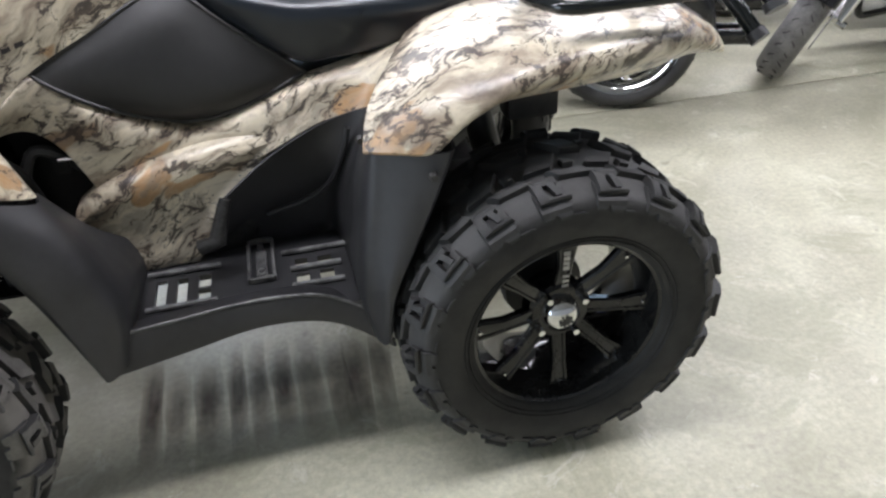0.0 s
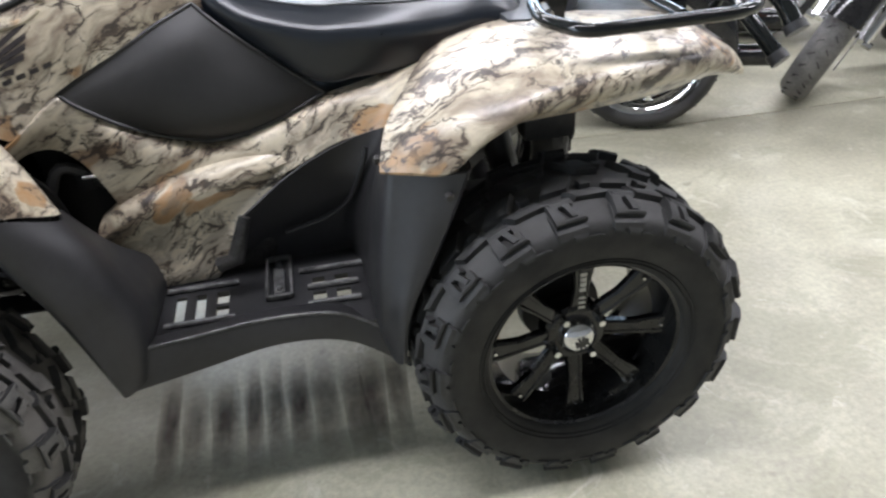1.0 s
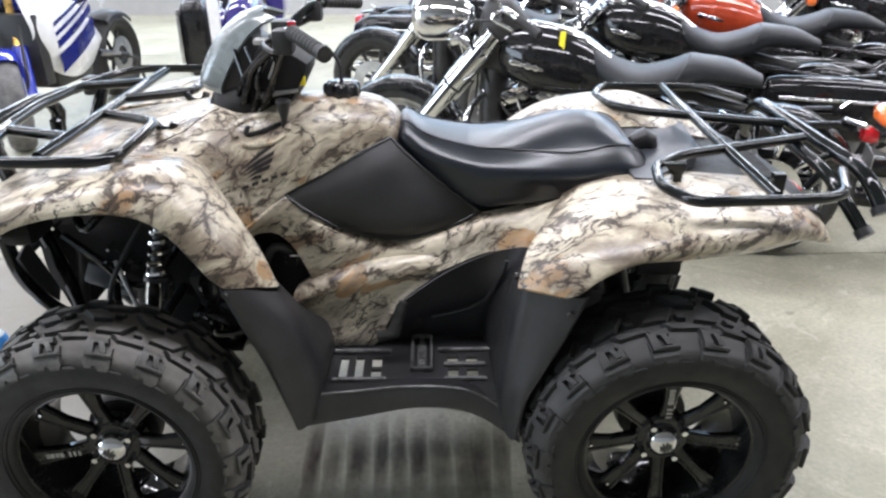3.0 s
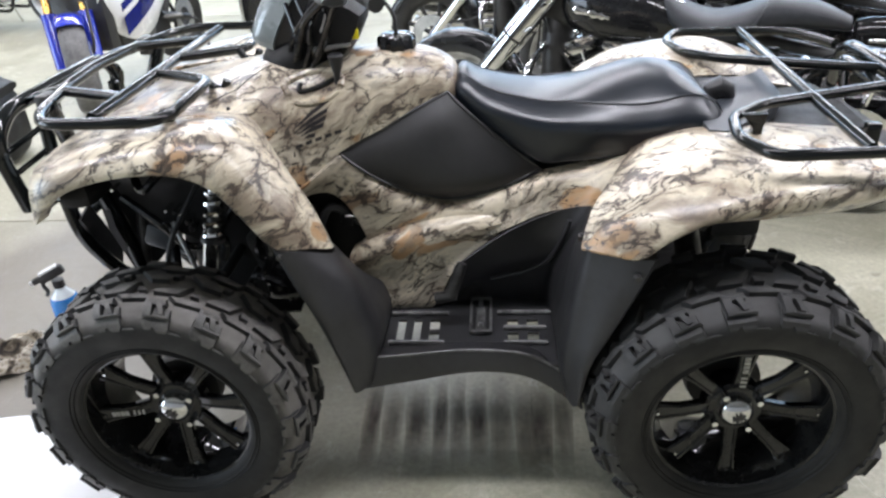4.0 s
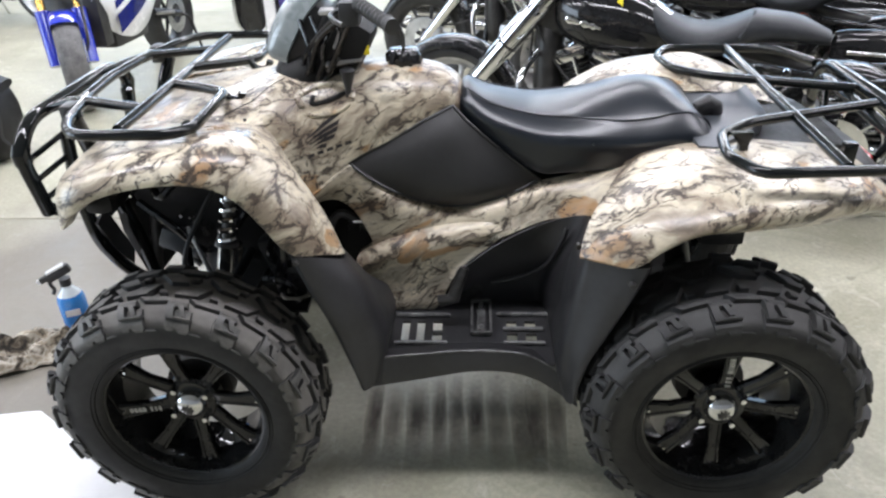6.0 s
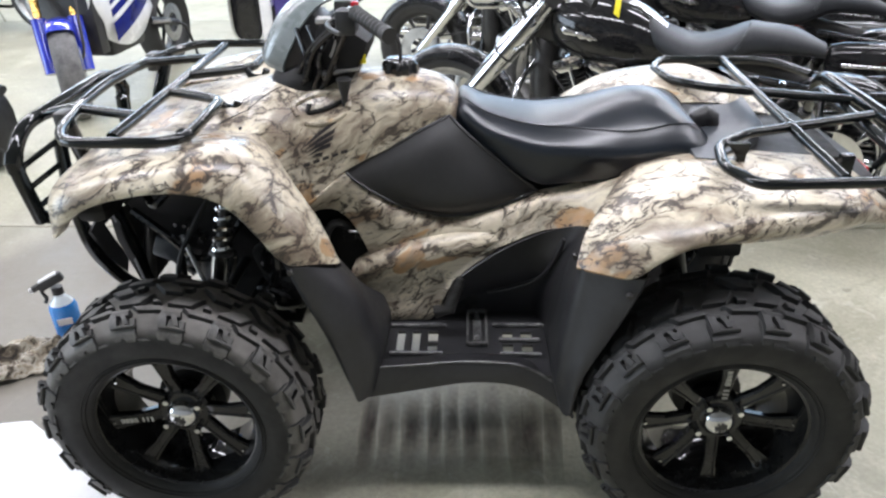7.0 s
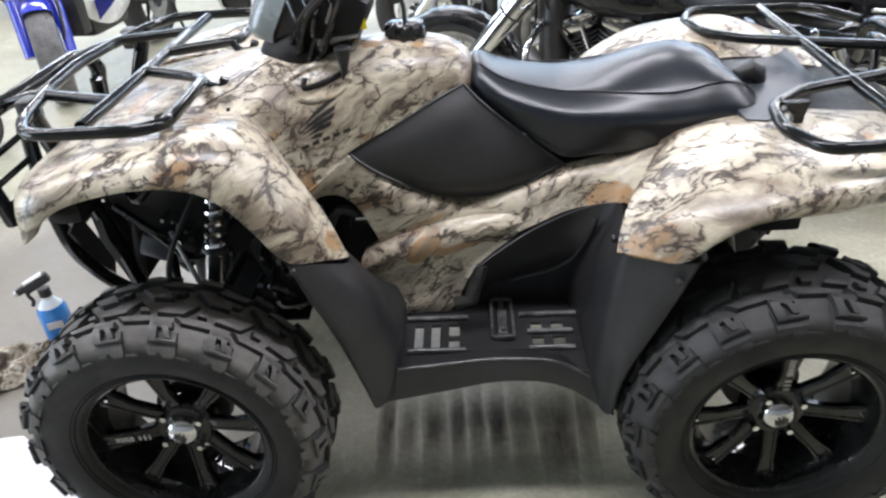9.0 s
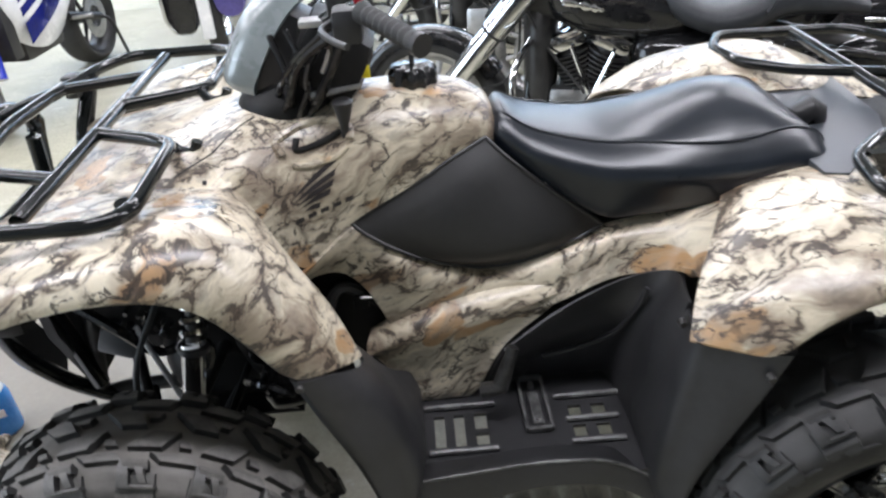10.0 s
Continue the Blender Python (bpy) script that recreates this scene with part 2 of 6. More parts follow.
MAT["dustytyre"] = worn(material("dusty_road_tyre", (0.16,) * 3, 0.6), (0.06, 0.06, 0.06), (0.19, 0.185, 0.18), 12.0, (0.5, 0.75), 0.2, 200.0)
MAT["gloss"] = worn(material("gloss_black_paint", (0.008,) * 3, 0.1, coat=0.15, spec=0.4), (0.009, 0.009, 0.0095), (0.016, 0.016, 0.0165), 14.0, (0.06, 0.14))
MAT["rack"] = worn(material("rack_black_enamel", (0.012,) * 3, 0.2, coat=0.12, spec=0.38), (0.005, 0.006, 0.006), (0.011, 0.013, 0.013), 16.0, (0.05, 0.11))
MAT["chrome"] = worn(material("chrome", (0.75,) * 3, 0.07, 1.0), (0.62, 0.62, 0.63), (0.80, 0.80, 0.80), 12.0, (0.04, 0.14))
MAT["alu"] = worn(material("cast_aluminium", (0.5,) * 3, 0.4, 1.0), (0.36, 0.36, 0.36), (0.56, 0.56, 0.55), 20.0, (0.25, 0.5), 0.15)
MAT["steel"] = worn(material("dark_steel", (0.05,) * 3, 0.4, 0.6), (0.02, 0.02, 0.02), (0.09, 0.088, 0.085), 18.0, (0.28, 0.55), 0.2)
MAT["dark"] = worn(material("black_paint_dusty", (0.012,) * 3, 0.5), (0.014, 0.014, 0.014), (0.038, 0.037, 0.035), 15.0, (0.3, 0.6), 0.15)
MAT["greypad"] = worn(material("grey_plastic", (0.10,) * 3, 0.4), (0.042, 0.047, 0.054), (0.066, 0.072, 0.081), 8.0, (0.3, 0.45), 0.1, 600.0)
MAT["smoke"] = worn(material("smoked_cowl", (0.12,) * 3, 0.15, coat=0.8), (0.16, 0.185, 0.187), (0.24, 0.268, 0.266), 6.0, (0.2, 0.32))
MAT["blue"] = worn(material("blue_paint", (0.01, 0.02, 0.35), 0.2, coat=0.7), (0.008, 0.018, 0.28), (0.015, 0.035, 0.48), 6.0, (0.12, 0.25))
MAT["navy"] = worn(material("navy_paint", (0.01, 0.015, 0.14), 0.2, coat=0.5), (0.008, 0.012, 0.10), (0.014, 0.022, 0.19), 6.0, (0.12, 0.25))
MAT["purple"] = worn(material("violet_paint", (0.05, 0.03, 0.2), 0.2, coat=0.9), (0.03, 0.022, 0.14), (0.07, 0.05, 0.26), 6.0, (0.1, 0.2))
# pale colour for scuffed edges, with their highlight painted in
MAT["worn_bright_edge"] = worn(material("scuffed_highlight_plastic", (0.1,) * 3, 0.4), (0.020, 0.020, 0.020), (0.17, 0.17, 0.165), 34.0, (0.3, 0.5))
MAT["white"] = worn(material("white_paint", (0.8,) * 3, 0.25, coat=0.6), (0.70, 0.71, 0.72), (0.84, 0.84, 0.84), 5.0, (0.18, 0.3))
MAT["red"] = worn(material("red_paint", (0.5, 0.05, 0.02), 0.2, coat=0.8), (0.34, 0.035, 0.012), (0.52, 0.07, 0.02), 6.0, (0.12, 0.25))
MAT["orange"] = material("amber_lens", (0.95, 0.20, 0.03), 0.15, coat=0.8)
MAT["redlens"] = material("red_lens", (0.55, 0.01, 0.02), 0.12, coat=0.8)
MAT["yellow"] = material("yellow_tag", (0.9, 0.75, 0.02), 0.6)
MAT["gold"] = worn(material("gold_anodised", (0.7, 0.42, 0.1), 0.25, 1.0), (0.6, 0.36, 0.08), (0.78, 0.5, 0.16), 8.0, (0.2, 0.35))
MAT["wall"] = worn(material("wall_paint", (0.75,) * 3, 0.8), (0.36, 0.36, 0.36), (0.45, 0.45, 0.45), 1.2, (0.75, 0.9), 0.1, 90.0)
MAT["ceil"] = worn(material("ceiling_paint", (0.8,) * 3, 0.9), (0.30, 0.30, 0.31), (0.38, 0.38, 0.39), 1.0, (0.85, 0.95), 0.1, 90.0)
MAT["paper"] = worn(material("white_board", (0.85,) * 3, 0.7), (0.80, 0.80, 0.80), (0.88, 0.88, 0.88), 4.0, (0.6, 0.8), 0.15, 60.0)
MAT["decal"] = material("black_decal", (0.03, 0.025, 0.025), 0.4)
MAT["mark"] = material("etched_mark", (0.45, 0.44, 0.40), 0.4)
MAT["liquid"] = worn(material("blue_bottle", (0.03, 0.22, 0.62), 0.2, coat=0.6), (0.02, 0.18, 0.55), (0.05, 0.28, 0.7), 20.0, (0.12, 0.25))
MAT["clear"] = material("clear_plastic", (0.75, 0.82, 0.85), 0.15, coat=0.5)


def cloth_material():
    m = material("camo_cloth", (0.3, 0.26, 0.2), 0.9)
    v = coords(m)
    col = ramp(m, noise_tex(m, v, 13.0, 4.0, 0.6, 0.8), [(0.38, (0.022, 0.018, 0.014)), (0.45, (0.13, 0.105, 0.075)), (0.53, (0.50, 0.46, 0.38)), (0.60, (0.30, 0.25, 0.18)), (0.66, (0.05, 0.04, 0.03)), (0.76, (0.42, 0.36, 0.26))])
    link(m, col, bsdf(m).inputs["Base Color"])
    bump(m, noise_tex(m, v, 700.0, 2.0), 0.3, 0.002)
    return m


MAT["cloth"] = cloth_material()
lens = bpy.data.materials.new("lamp_diffuser")
lens.use_nodes = True
bsdf(lens).inputs["Base Color"].default_value = (0.9, 0.9, 0.9, 1)
bsdf(lens).inputs["Emission Color"].default_value = (0.95, 1.0, 0.98, 1)
bsdf(lens).inputs["Emission Strength"].default_value = 6.0
MAT["lamp"] = lens


# ---- mesh tools ----
def thing(name, label, category, m=None, group="", kind=""):
    ob = new(name)
    ob.empty_display_size = 0.1
    if m is not None:
        ob.matrix_basis = m
    return tagged(ob, label, category, group, kind)


def mesh_of(name, bm, mat, smooth=True, angle=38):
    bmesh.ops.recalc_face_normals(bm, faces=bm.faces[:])
    for f in bm.faces:
        f.smooth = smooth
    if smooth:
        lim = radians(angle)
        for e in bm.edges:
            e.smooth = len(e.link_faces) == 2 and e.calc_face_angle(0.0) < lim
    me = bpy.data.meshes.new(name)
    bm.to_mesh(me)
    bm.free()
    me.materials.append(MAT[mat])
    return me


def part(name, bm, mat, parent, label="", smooth=True, m=None):
    ob = new(name, mesh_of(name, bm, mat, smooth))
    ob.parent = parent
    if m is not None:
        ob.matrix_basis = m
    if label:
        ob["label"] = label
    return ob


def solo(name, bm, mat, label, category, group="", kind="", m=None, smooth=True):
    ob = new(name, mesh_of(name, bm, mat, smooth))
    if m is not None:
        ob.matrix_basis = m
    return tagged(ob, label, category, group, kind)


def rounded(points, fillet, steps=5):
    """A polyline with its corners rounded."""
    pts = [Vector(p) for p in points]
    out = [pts[0]]
    for a, b, c in zip(pts, pts[1:], pts[2:]):
        r = min(fillet, 0.48 * (b - a).length, 0.48 * (c - b).length)
        p, q = b + (a - b).normalized() * r, b + (c - b).normalized() * r
        for i in range(steps + 1):
            t = i / steps
            out.append(p * (1 - t) ** 2 + b * 2 * t * (1 - t) + q * t * t)
    return out + [pts[-1]]


def curve(points, steps=6):
    """A Catmull-Rom curve through the points."""
    p = [Vector(q) for q in points]
    p = [p[0] * 2 - p[1]] + p + [p[-1] * 2 - p[-2]]
    out = []
    for i in range(1, len(p) - 2):
        for k in range(steps):
            t = k / steps
            out.append(0.5 * (2 * p[i] + (p[i + 1] - p[i - 1]) * t + (2 * p[i - 1] - 5 * p[i] + 4 * p[i + 1] - p[i + 2]) * t * t
                              + (3 * p[i] - p[i - 1] - 3 * p[i + 1] + p[i + 2]) * t ** 3))
    return out + [p[-2]]


def add_sweep(bm, pts, r, n=10, cap=True):
    """A round tube along a line of points. r: one radius or one a point."""
    rings, up = [], None
    pts = [Vector(p) for p in pts]
    for i, p in enumerate(pts):
        d = (pts[min(i + 1, len(pts) - 1)] - pts[max(i - 1, 0)]).normalized()
        if up is None:
            up = d.orthogonal().normalized()
        up = (up - d * up.dot(d)).normalized()
        side = d.cross(up)
        rr = r[i] if isinstance(r, (list, tuple)) else r
        rings.append([bm.verts.new(p + (up * math.cos(a) + side * math.sin(a)) * rr) for a in (2 * math.pi * k / n for k in range(n))])
    for a, b in zip(rings, rings[1:]):
        for k in range(n):
            bm.faces.new((a[k], a[(k + 1) % n], b[(k + 1) % n], b[k]))
    if cap:
        bm.faces.new(rings[0][::-1])
        bm.faces.new(rings[-1])
    return bm


def tube(points, r, fillet=0.04, n=10):
    return add_sweep(bmesh.new(), rounded(points, fillet) if len(points) > 2 else points, r, n)


def add_box(bm, centre, size, bevel=0.004, m=None):
    mat = Matrix.LocRotScale(centre, None, size)
    if m is not None:
        mat = m @ mat
    vs = bmesh.ops.create_cube(bm, size=1, matrix=mat)["verts"]
    if bevel:
        es = list({e for v in vs for e in v.link_edges})
        bmesh.ops.bevel(bm, geom=es, offset=bevel, segments=2, affect="EDGES", profile=0.6)
    return bm


def box(centre, size, bevel=0.004, m=None):
    return add_box(bmesh.new(), centre, size, bevel, m)


def add_lathe(bm, profile, n=48, axis="Y", centre=(0, 0, 0), a0=0.0, a1=2 * math.pi):
    """Turns a profile of (along, radius) about an axis through the centre."""
    full = a1 - a0 > 6.28
    rings = []
    count = n if full else n + 1
    for k in range(count):
        a = a0 + (a1 - a0) * k / n
        c, s = math.cos(a), math.sin(a)
        ring = []
        for u, r in profile:
            p = {"Y": (r * c, u, r * s), "X": (u, r * c, r * s), "Z": (r * c, r * s, u)}[axis]
            ring.append(bm.verts.new(Vector(centre) + Vector(p)))
        rings.append(ring)
    for k in range(n):
        a, b = rings[k], rings[(k + 1) % count]
        for i in range(len(profile) - 1):
            if profile[i][1] < 1e-6 and profile[i + 1][1] < 1e-6:
                continue
            bm.faces.new((a[i], a[i + 1], b[i + 1], b[i]))
    bmesh.ops.remove_doubles(bm, verts=[v for ring in rings for v in ring], dist=1e-5)
    return bm


def lathe(profile, n=48, axis="Y", centre=(0, 0, 0), a0=0.0, a1=2 * math.pi):
    return add_lathe(bmesh.new(), profile, n, axis, centre, a0, a1)


def grid_of(rows, nu=5, nv=5):
    """Smooth rows of points through the control rows."""
    across = [curve(r, nu) for r in rows]
    cols = [curve([r[i] for r in across], nv) for i in range(len(across[0]))]
    return cols


def loft(rows, nu=5, nv=5, thick=0.005, flip=False):
    """A shell through rows of control points, made solid by its thickness."""
    bm = bmesh.new()
    cols = grid_of(rows, nu, nv)
    vs = [[bm.verts.new(p) for p in c] for c in cols]
    for a, b in zip(vs, vs[1:]):
        for i in range(len(a) - 1):
            f = (a[i], a[i + 1], b[i + 1], b[i])
            bm.faces.new(f[::-1] if flip else f)
    bmesh.ops.remove_doubles(bm, verts=bm.verts[:], dist=1e-5)
    bmesh.ops.recalc_face_normals(bm, faces=bm.faces[:])
    if thick:
        bmesh.ops.solidify(bm, geom=bm.faces[:], thickness=thick)
    return bm


def mirrored(rows):
    return [[(x, -y, z) for x, y, z in r] for r in rows]


def add_body(bm, sections, n=20, power=2.6):
    """A closed rounded body along x: sections of (x, y, z, half width, half height)."""
    rings = []
    for x, y, z, hy, hz in sections:
        ring = []
        for k in range(n):
            a = 2 * math.pi * k / n
            c, s = math.cos(a), math.sin(a)
            ring.append(bm.verts.new((x, y + hy * math.copysign(abs(c) ** (2 / power), c), z + hz * math.copysign(abs(s) ** (2 / power), s))))
        rings.append(ring)
    for a, b in zip(rings, rings[1:]):
        for k in range(n):
            bm.faces.new((a[k], a[(k + 1) % n], b[(k + 1) % n], b[k]))
    bm.faces.new(rings[0][::-1])
    bm.faces.new(rings[-1])
    return bm


def body(sections, n=20, power=2.6, steps=4):
    cols = list(zip(*[curve([(s[i], 0, 0) for s in sections], steps) for i in range(5)]))
    return add_body(bmesh.new(), [tuple(v.x for v in c) for c in cols], n, power)


def plate(poly, thick, axis="Y", at=0.0, bevel=0.003):
    """A flat plate with a given outline, bevelled; axis: the normal of its face."""
    bm = bmesh.new()
    def place(u, v, w):
        return {"Y": (u, w, v), "Z": (u, v, w), "X": (w, u, v)}[axis]
    a = [bm.verts.new(place(u, v, at - thick / 2)) for u, v in poly]
    b = [bm.verts.new(place(u, v, at + thick / 2)) for u, v in poly]
    bm.faces.new(a[::-1])
    bm.faces.new(b)
    for i in range(len(poly)):
        j = (i + 1) % len(poly)
        bm.faces.new((a[i], a[j], b[j], b[i]))
    if bevel:
        bmesh.ops.bevel(bm, geom=[e for e in bm.edges if len(e.link_faces) == 2 and e.calc_face_angle(0) > 0.6], offset=bevel, segments=2, affect="EDGES")
    return bm


def holed_plate(xs, ys, z, thick, holes):
    """A floor plate on a grid of lines, less the cells named as holes."""
    bm = bmesh.new()
    grid = {(i, j): bm.verts.new((x, y, z)) for i, x in enumerate(xs) for j, y in enumerate(ys)}
    for i in range(len(xs) - 1):
        for j in range(len(ys) - 1):
            if (i, j) not in holes:
                bm.faces.new((grid[i, j], grid[i + 1, j], grid[i + 1, j + 1], grid[i, j + 1]))
    bmesh.ops.delete(bm, geom=[v for v in bm.verts if not v.link_faces], context="VERTS")
    bmesh.ops.solidify(bm, geom=bm.faces[:], thickness=thick)
    return bm


# ---- the room ----
X0, X1, Y0, Y1 = -9.0, 9.0, -6.0, 8.2
JOINT = 1.08
# openings out of view, assumed so that daylight can come in
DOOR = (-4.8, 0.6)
WINDOW = (-6.5, 6.5, 1.5, 3.2)


def room():
    floor = tagged(new("floor"), "polished grey-beige concrete floor slabs with stains", "floor", kind="structure")
    for y0, y1 in ((Y0, JOINT - 0.004), (JOINT + 0.004, 5.6 - 0.004), (5.6 + 0.004, Y1)):
        bm = box((0, (y0 + y1) / 2, -0.06), (X1 - X0, y1 - y0, 0.12), 0.004)
        part("slab", bm, "concrete", floor)
    part("joint_filler", box((0, (Y0 + Y1) / 2, -0.066), (X1 - X0 - 0.02, Y1 - Y0 - 0.02, 0.11), 0), "dark", floor, "dark dirt in the slab joints")
    a, b, low, top = WINDOW
    for name, c, s in (("wall_north", (0, Y1 + 0.1, low / 2), (X1 - X0 + 0.4, 0.2, low)),
                       ("wall_north_lintel", (0, Y1 + 0.1, (top + CEILING) / 2), (X1 - X0 + 0.4, 0.2, CEILING - top)),
                       ("wall_north_west", ((X0 - 0.2 + a) / 2, Y1 + 0.1, (low + top) / 2), (a - X0 + 0.2, 0.2, top - low)),
                       ("wall_north_east", ((X1 + 0.2 + b) / 2, Y1 + 0.1, (low + top) / 2), (X1 + 0.2 - b, 0.2, top - low)),
                       ("wall_south", (0, Y0 - 0.1, CEILING / 2), (X1 - X0 + 0.4, 0.2, CEILING)),
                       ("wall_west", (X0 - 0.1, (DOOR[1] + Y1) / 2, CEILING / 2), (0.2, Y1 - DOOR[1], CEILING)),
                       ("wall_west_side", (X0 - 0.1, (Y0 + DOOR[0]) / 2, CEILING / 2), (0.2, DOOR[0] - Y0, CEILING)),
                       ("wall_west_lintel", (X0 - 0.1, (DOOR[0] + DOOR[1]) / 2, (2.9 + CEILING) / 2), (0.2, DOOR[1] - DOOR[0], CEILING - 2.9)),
                       ("wall_east", (X1 + 0.1, (Y0 + Y1) / 2, CEILING / 2), (0.2, Y1 - Y0, CEILING))):
        solo(name, box(c, s, 0), "wall", "plain grey painted showroom wall", "wall", kind="structure", smooth=False)
    solo("ceiling", box((0, (Y0 + Y1) / 2, CEILING + 0.08), (X1 - X0 + 0.4, Y1 - Y0 + 0.4, 0.15), 0), "ceil", "plain grey painted ceiling", "ceiling", kind="structure", smooth=False)


def ceiling_light(x, y, first=[]):
    if not first:
        ob = thing("ceiling_light", "long white fluorescent ceiling light fitting, lit", "light", pose(x, y, CEILING), "ceiling lights")
        part("housing", box((0, 0, -0.03), (2.4, 0.32, 0.055), 0.01), "white", ob)
        for dy in (-0.08, 0.08):
            part("tube_lamp", lathe([(-1.15, 0.0), (-1.15, 0.018), (1.15, 0.018), (1.15, 0.0)], 10, "X", (0, dy, -0.085)), "lamp", ob, "glowing white tube")
        first.append(ob)
    else:
        copy_thing(first[0], pose(x, y, CEILING))
    lamp = bpy.data.lights.new("tube_light", "AREA")
    lamp.shape, lamp.size, lamp.size_y, lamp.energy, lamp.color = "RECTANGLE", 2.3, 0.26, LAMP_WATTS, (0.962, 0.95, 1.055)
    new("tube_light", lamp).matrix_basis = pose(x, y, CEILING - 0.12)


room()
# unseen door, added for bluish light on panels that face left
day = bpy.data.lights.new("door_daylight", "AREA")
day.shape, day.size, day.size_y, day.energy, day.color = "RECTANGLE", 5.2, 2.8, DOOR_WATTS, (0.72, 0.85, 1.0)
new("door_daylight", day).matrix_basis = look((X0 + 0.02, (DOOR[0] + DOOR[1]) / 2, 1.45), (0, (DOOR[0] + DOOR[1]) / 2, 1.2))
# unseen window, added to give the seat top a blue reflection
day = bpy.data.lights.new("window_daylight", "AREA")
day.shape, day.size, day.size_y, day.energy, day.color = "RECTANGLE", 12.8, 1.65, WINDOW_WATTS, (0.52, 0.74, 1.0)
new("window_daylight", day).matrix_basis = look((0, Y1 - 0.02, 2.35), (0, 0, 1.6))
for x in (-5.8, -2.9, 0.0, 2.9, 5.8):
    for y in (-0.5, 2.2, 4.8, 7.2):
        ceiling_light(x, y)


# ---- wheels of the quad ----
def tyre_profile(half, crown, shoulder):
    """(across, radius) from the outer bead over the tread to the inner bead, outer side at negative y."""
    side = [(-half * 0.80, 0.190), (-half * 0.90, 0.200), (-half * 1.0, 0.235), (-half * 1.01, 0.262), (-half * 0.96, 0.287), (-half * 0.84, shoulder - 0.004),
            (-half * 0.66, shoulder + 0.008), (-half * 0.34, crown - 0.002), (0, crown)]
    return side + [(-u, r) for u, r in side[-2::-1]]


def on_profile(prof, s):
    s = max(0.0, min(len(prof) - 1.001, s))
    i = int(s)
    f = s - i
    (u0, r0), (u1, r1) = prof[i], prof[i + 1]
    return u0 + (u1 - u0) * f, r0 + (r1 - r0) * f


def add_lug(bm, prof, th, s0, s1, w0, w1, skew, h, steps=4, face=2):
    """A tread block: from s0 to s1 across the profile, w0 and w1 wide (radians), bent round the carcass."""
    top, low = [], []
    for k in range(steps + 1):
        s = s0 + (s1 - s0) * k / steps
        u, r = on_profile(prof, s)
        ua, ra = on_profile(prof, s - 0.25)
        ub, rb = on_profile(prof, s + 0.25)
        d = Vector((ub - ua, rb - ra)).normalized()
        n = Vector((-d.y, d.x))
        if n.y < 0 and abs(n.y) > abs(n.x):
            n = -n
        if n.dot(Vector((u, r - 0.25))) < 0:
            n = -n
        w = w0 + (w1 - w0) * k / steps
        mid = th + skew * k / steps
        hh = h * (0.85 if k in (0, steps) else 1.0)
        for sign in (-1, 1):
            for row, off, wid in ((top, hh, 0.93), (low, -0.004, 1.04)):
                a = mid + sign * w * wid / 2
                uu, rr = u + n.x * off, r + n.y * off
                row.append(bm.verts.new((rr * math.cos(a), uu, rr * math.sin(a))))
    # tops take the paler rubber, sides and ends the dark one
    for k in range(steps):
        i = 2 * k
        bm.faces.new((top[i], top[i + 1], top[i + 3], top[i + 2])).material_index = face
        bm.faces.new((top[i], top[i + 2], low[i + 2], low[i])).material_index = 1
        bm.faces.new((top[i + 1], low[i + 1], low[i + 3], top[i + 3])).material_index = 1
    for i in (0, 2 * steps):
        bm.faces.new((top[i], low[i], low[i + 1], top[i + 1])).material_index = 1
    return low


def quad_tyre(half, count):
    prof = tyre_profile(half, 0.313, 0.3025)
    bm = bmesh.new()
    fine = [(v.x, v.y) for v in curve([(u, r, 0) for u, r in prof], 3)]
    add_lathe(bm, fine, 96)
    step = 2 * math.pi / count
    last = len(prof) - 1
    bm.verts.ensure_lookup_table()
    skin = [v for v in bm.verts]
    skin_at = np.array([v.co for v in skin])

    def lug(*how):
        """A block, joined to the carcass by a hidden face."""
        feet = add_lug(bm, prof, *how)
        near = skin[int(((skin_at - np.array(feet[0].co)) ** 2).sum(1).argmin())]
        bm.faces.new((feet[0], feet[1], near))

    for i in range(count):
        a = i * step
        odd = i % 2
        for flip in (False, True):
            aa = a + (step / 2 if flip else 0)
            f = (lambda s: last - s) if flip else (lambda s: s)
            # broad low shoulder slab with scalloped feet on the sidewall
            lug(aa, f(3.70), f(5.60), 0.205, 0.190, 0.01, 0.0065, 6)
            lug(aa - 0.045, f(3.25), f(3.72), 0.070, 0.110, 0.0, 0.0065, 3)
            lug(aa + 0.060, f(3.42), f(3.72), 0.050, 0.075, 0.0, 0.0060, 2)
            lug(aa - 0.150, f(3.30), f(3.46), 0.100, 0.080, 0.02, 0.0050, 2, 3)
            # two-legged block on the slab, with a cross foot
            lug(aa + 0.055, f(4.55), f(6.15), 0.060, 0.052, 0.012, 0.0175, 4, 3)
            lug(aa - 0.035, f(4.95), f(6.15), 0.036, 0.042, 0.040, 0.0170, 3)
            lug(aa - 0.025, f(4.55), f(4.88), 0.160, 0.140, 0.006, 0.0165, 2, 2 + odd)
            lug(aa + 0.010, f(5.78), f(6.15), 0.120, 0.130, 0.010, 0.0175, 2)
            # long bars across the crown, set askew, with a small tooth between them
            lug(aa + 0.175, f(6.15), f(6.62), 0.185, 0.200, 0.050, 0.0145, 3)
            lug(aa + 0.005, f(6.92), f(7.85), 0.165, 0.130, -0.090, 0.0145, 5)
            lug(aa + 0.165, f(7.05), f(7.40), 0.060, 0.050, 0.015, 0.0130, 2)
    # thin rings moulded in the sidewall
    for r0 in (0.206, 0.214):
        u = -half * (0.90 + (r0 - 0.2) * 2.6)
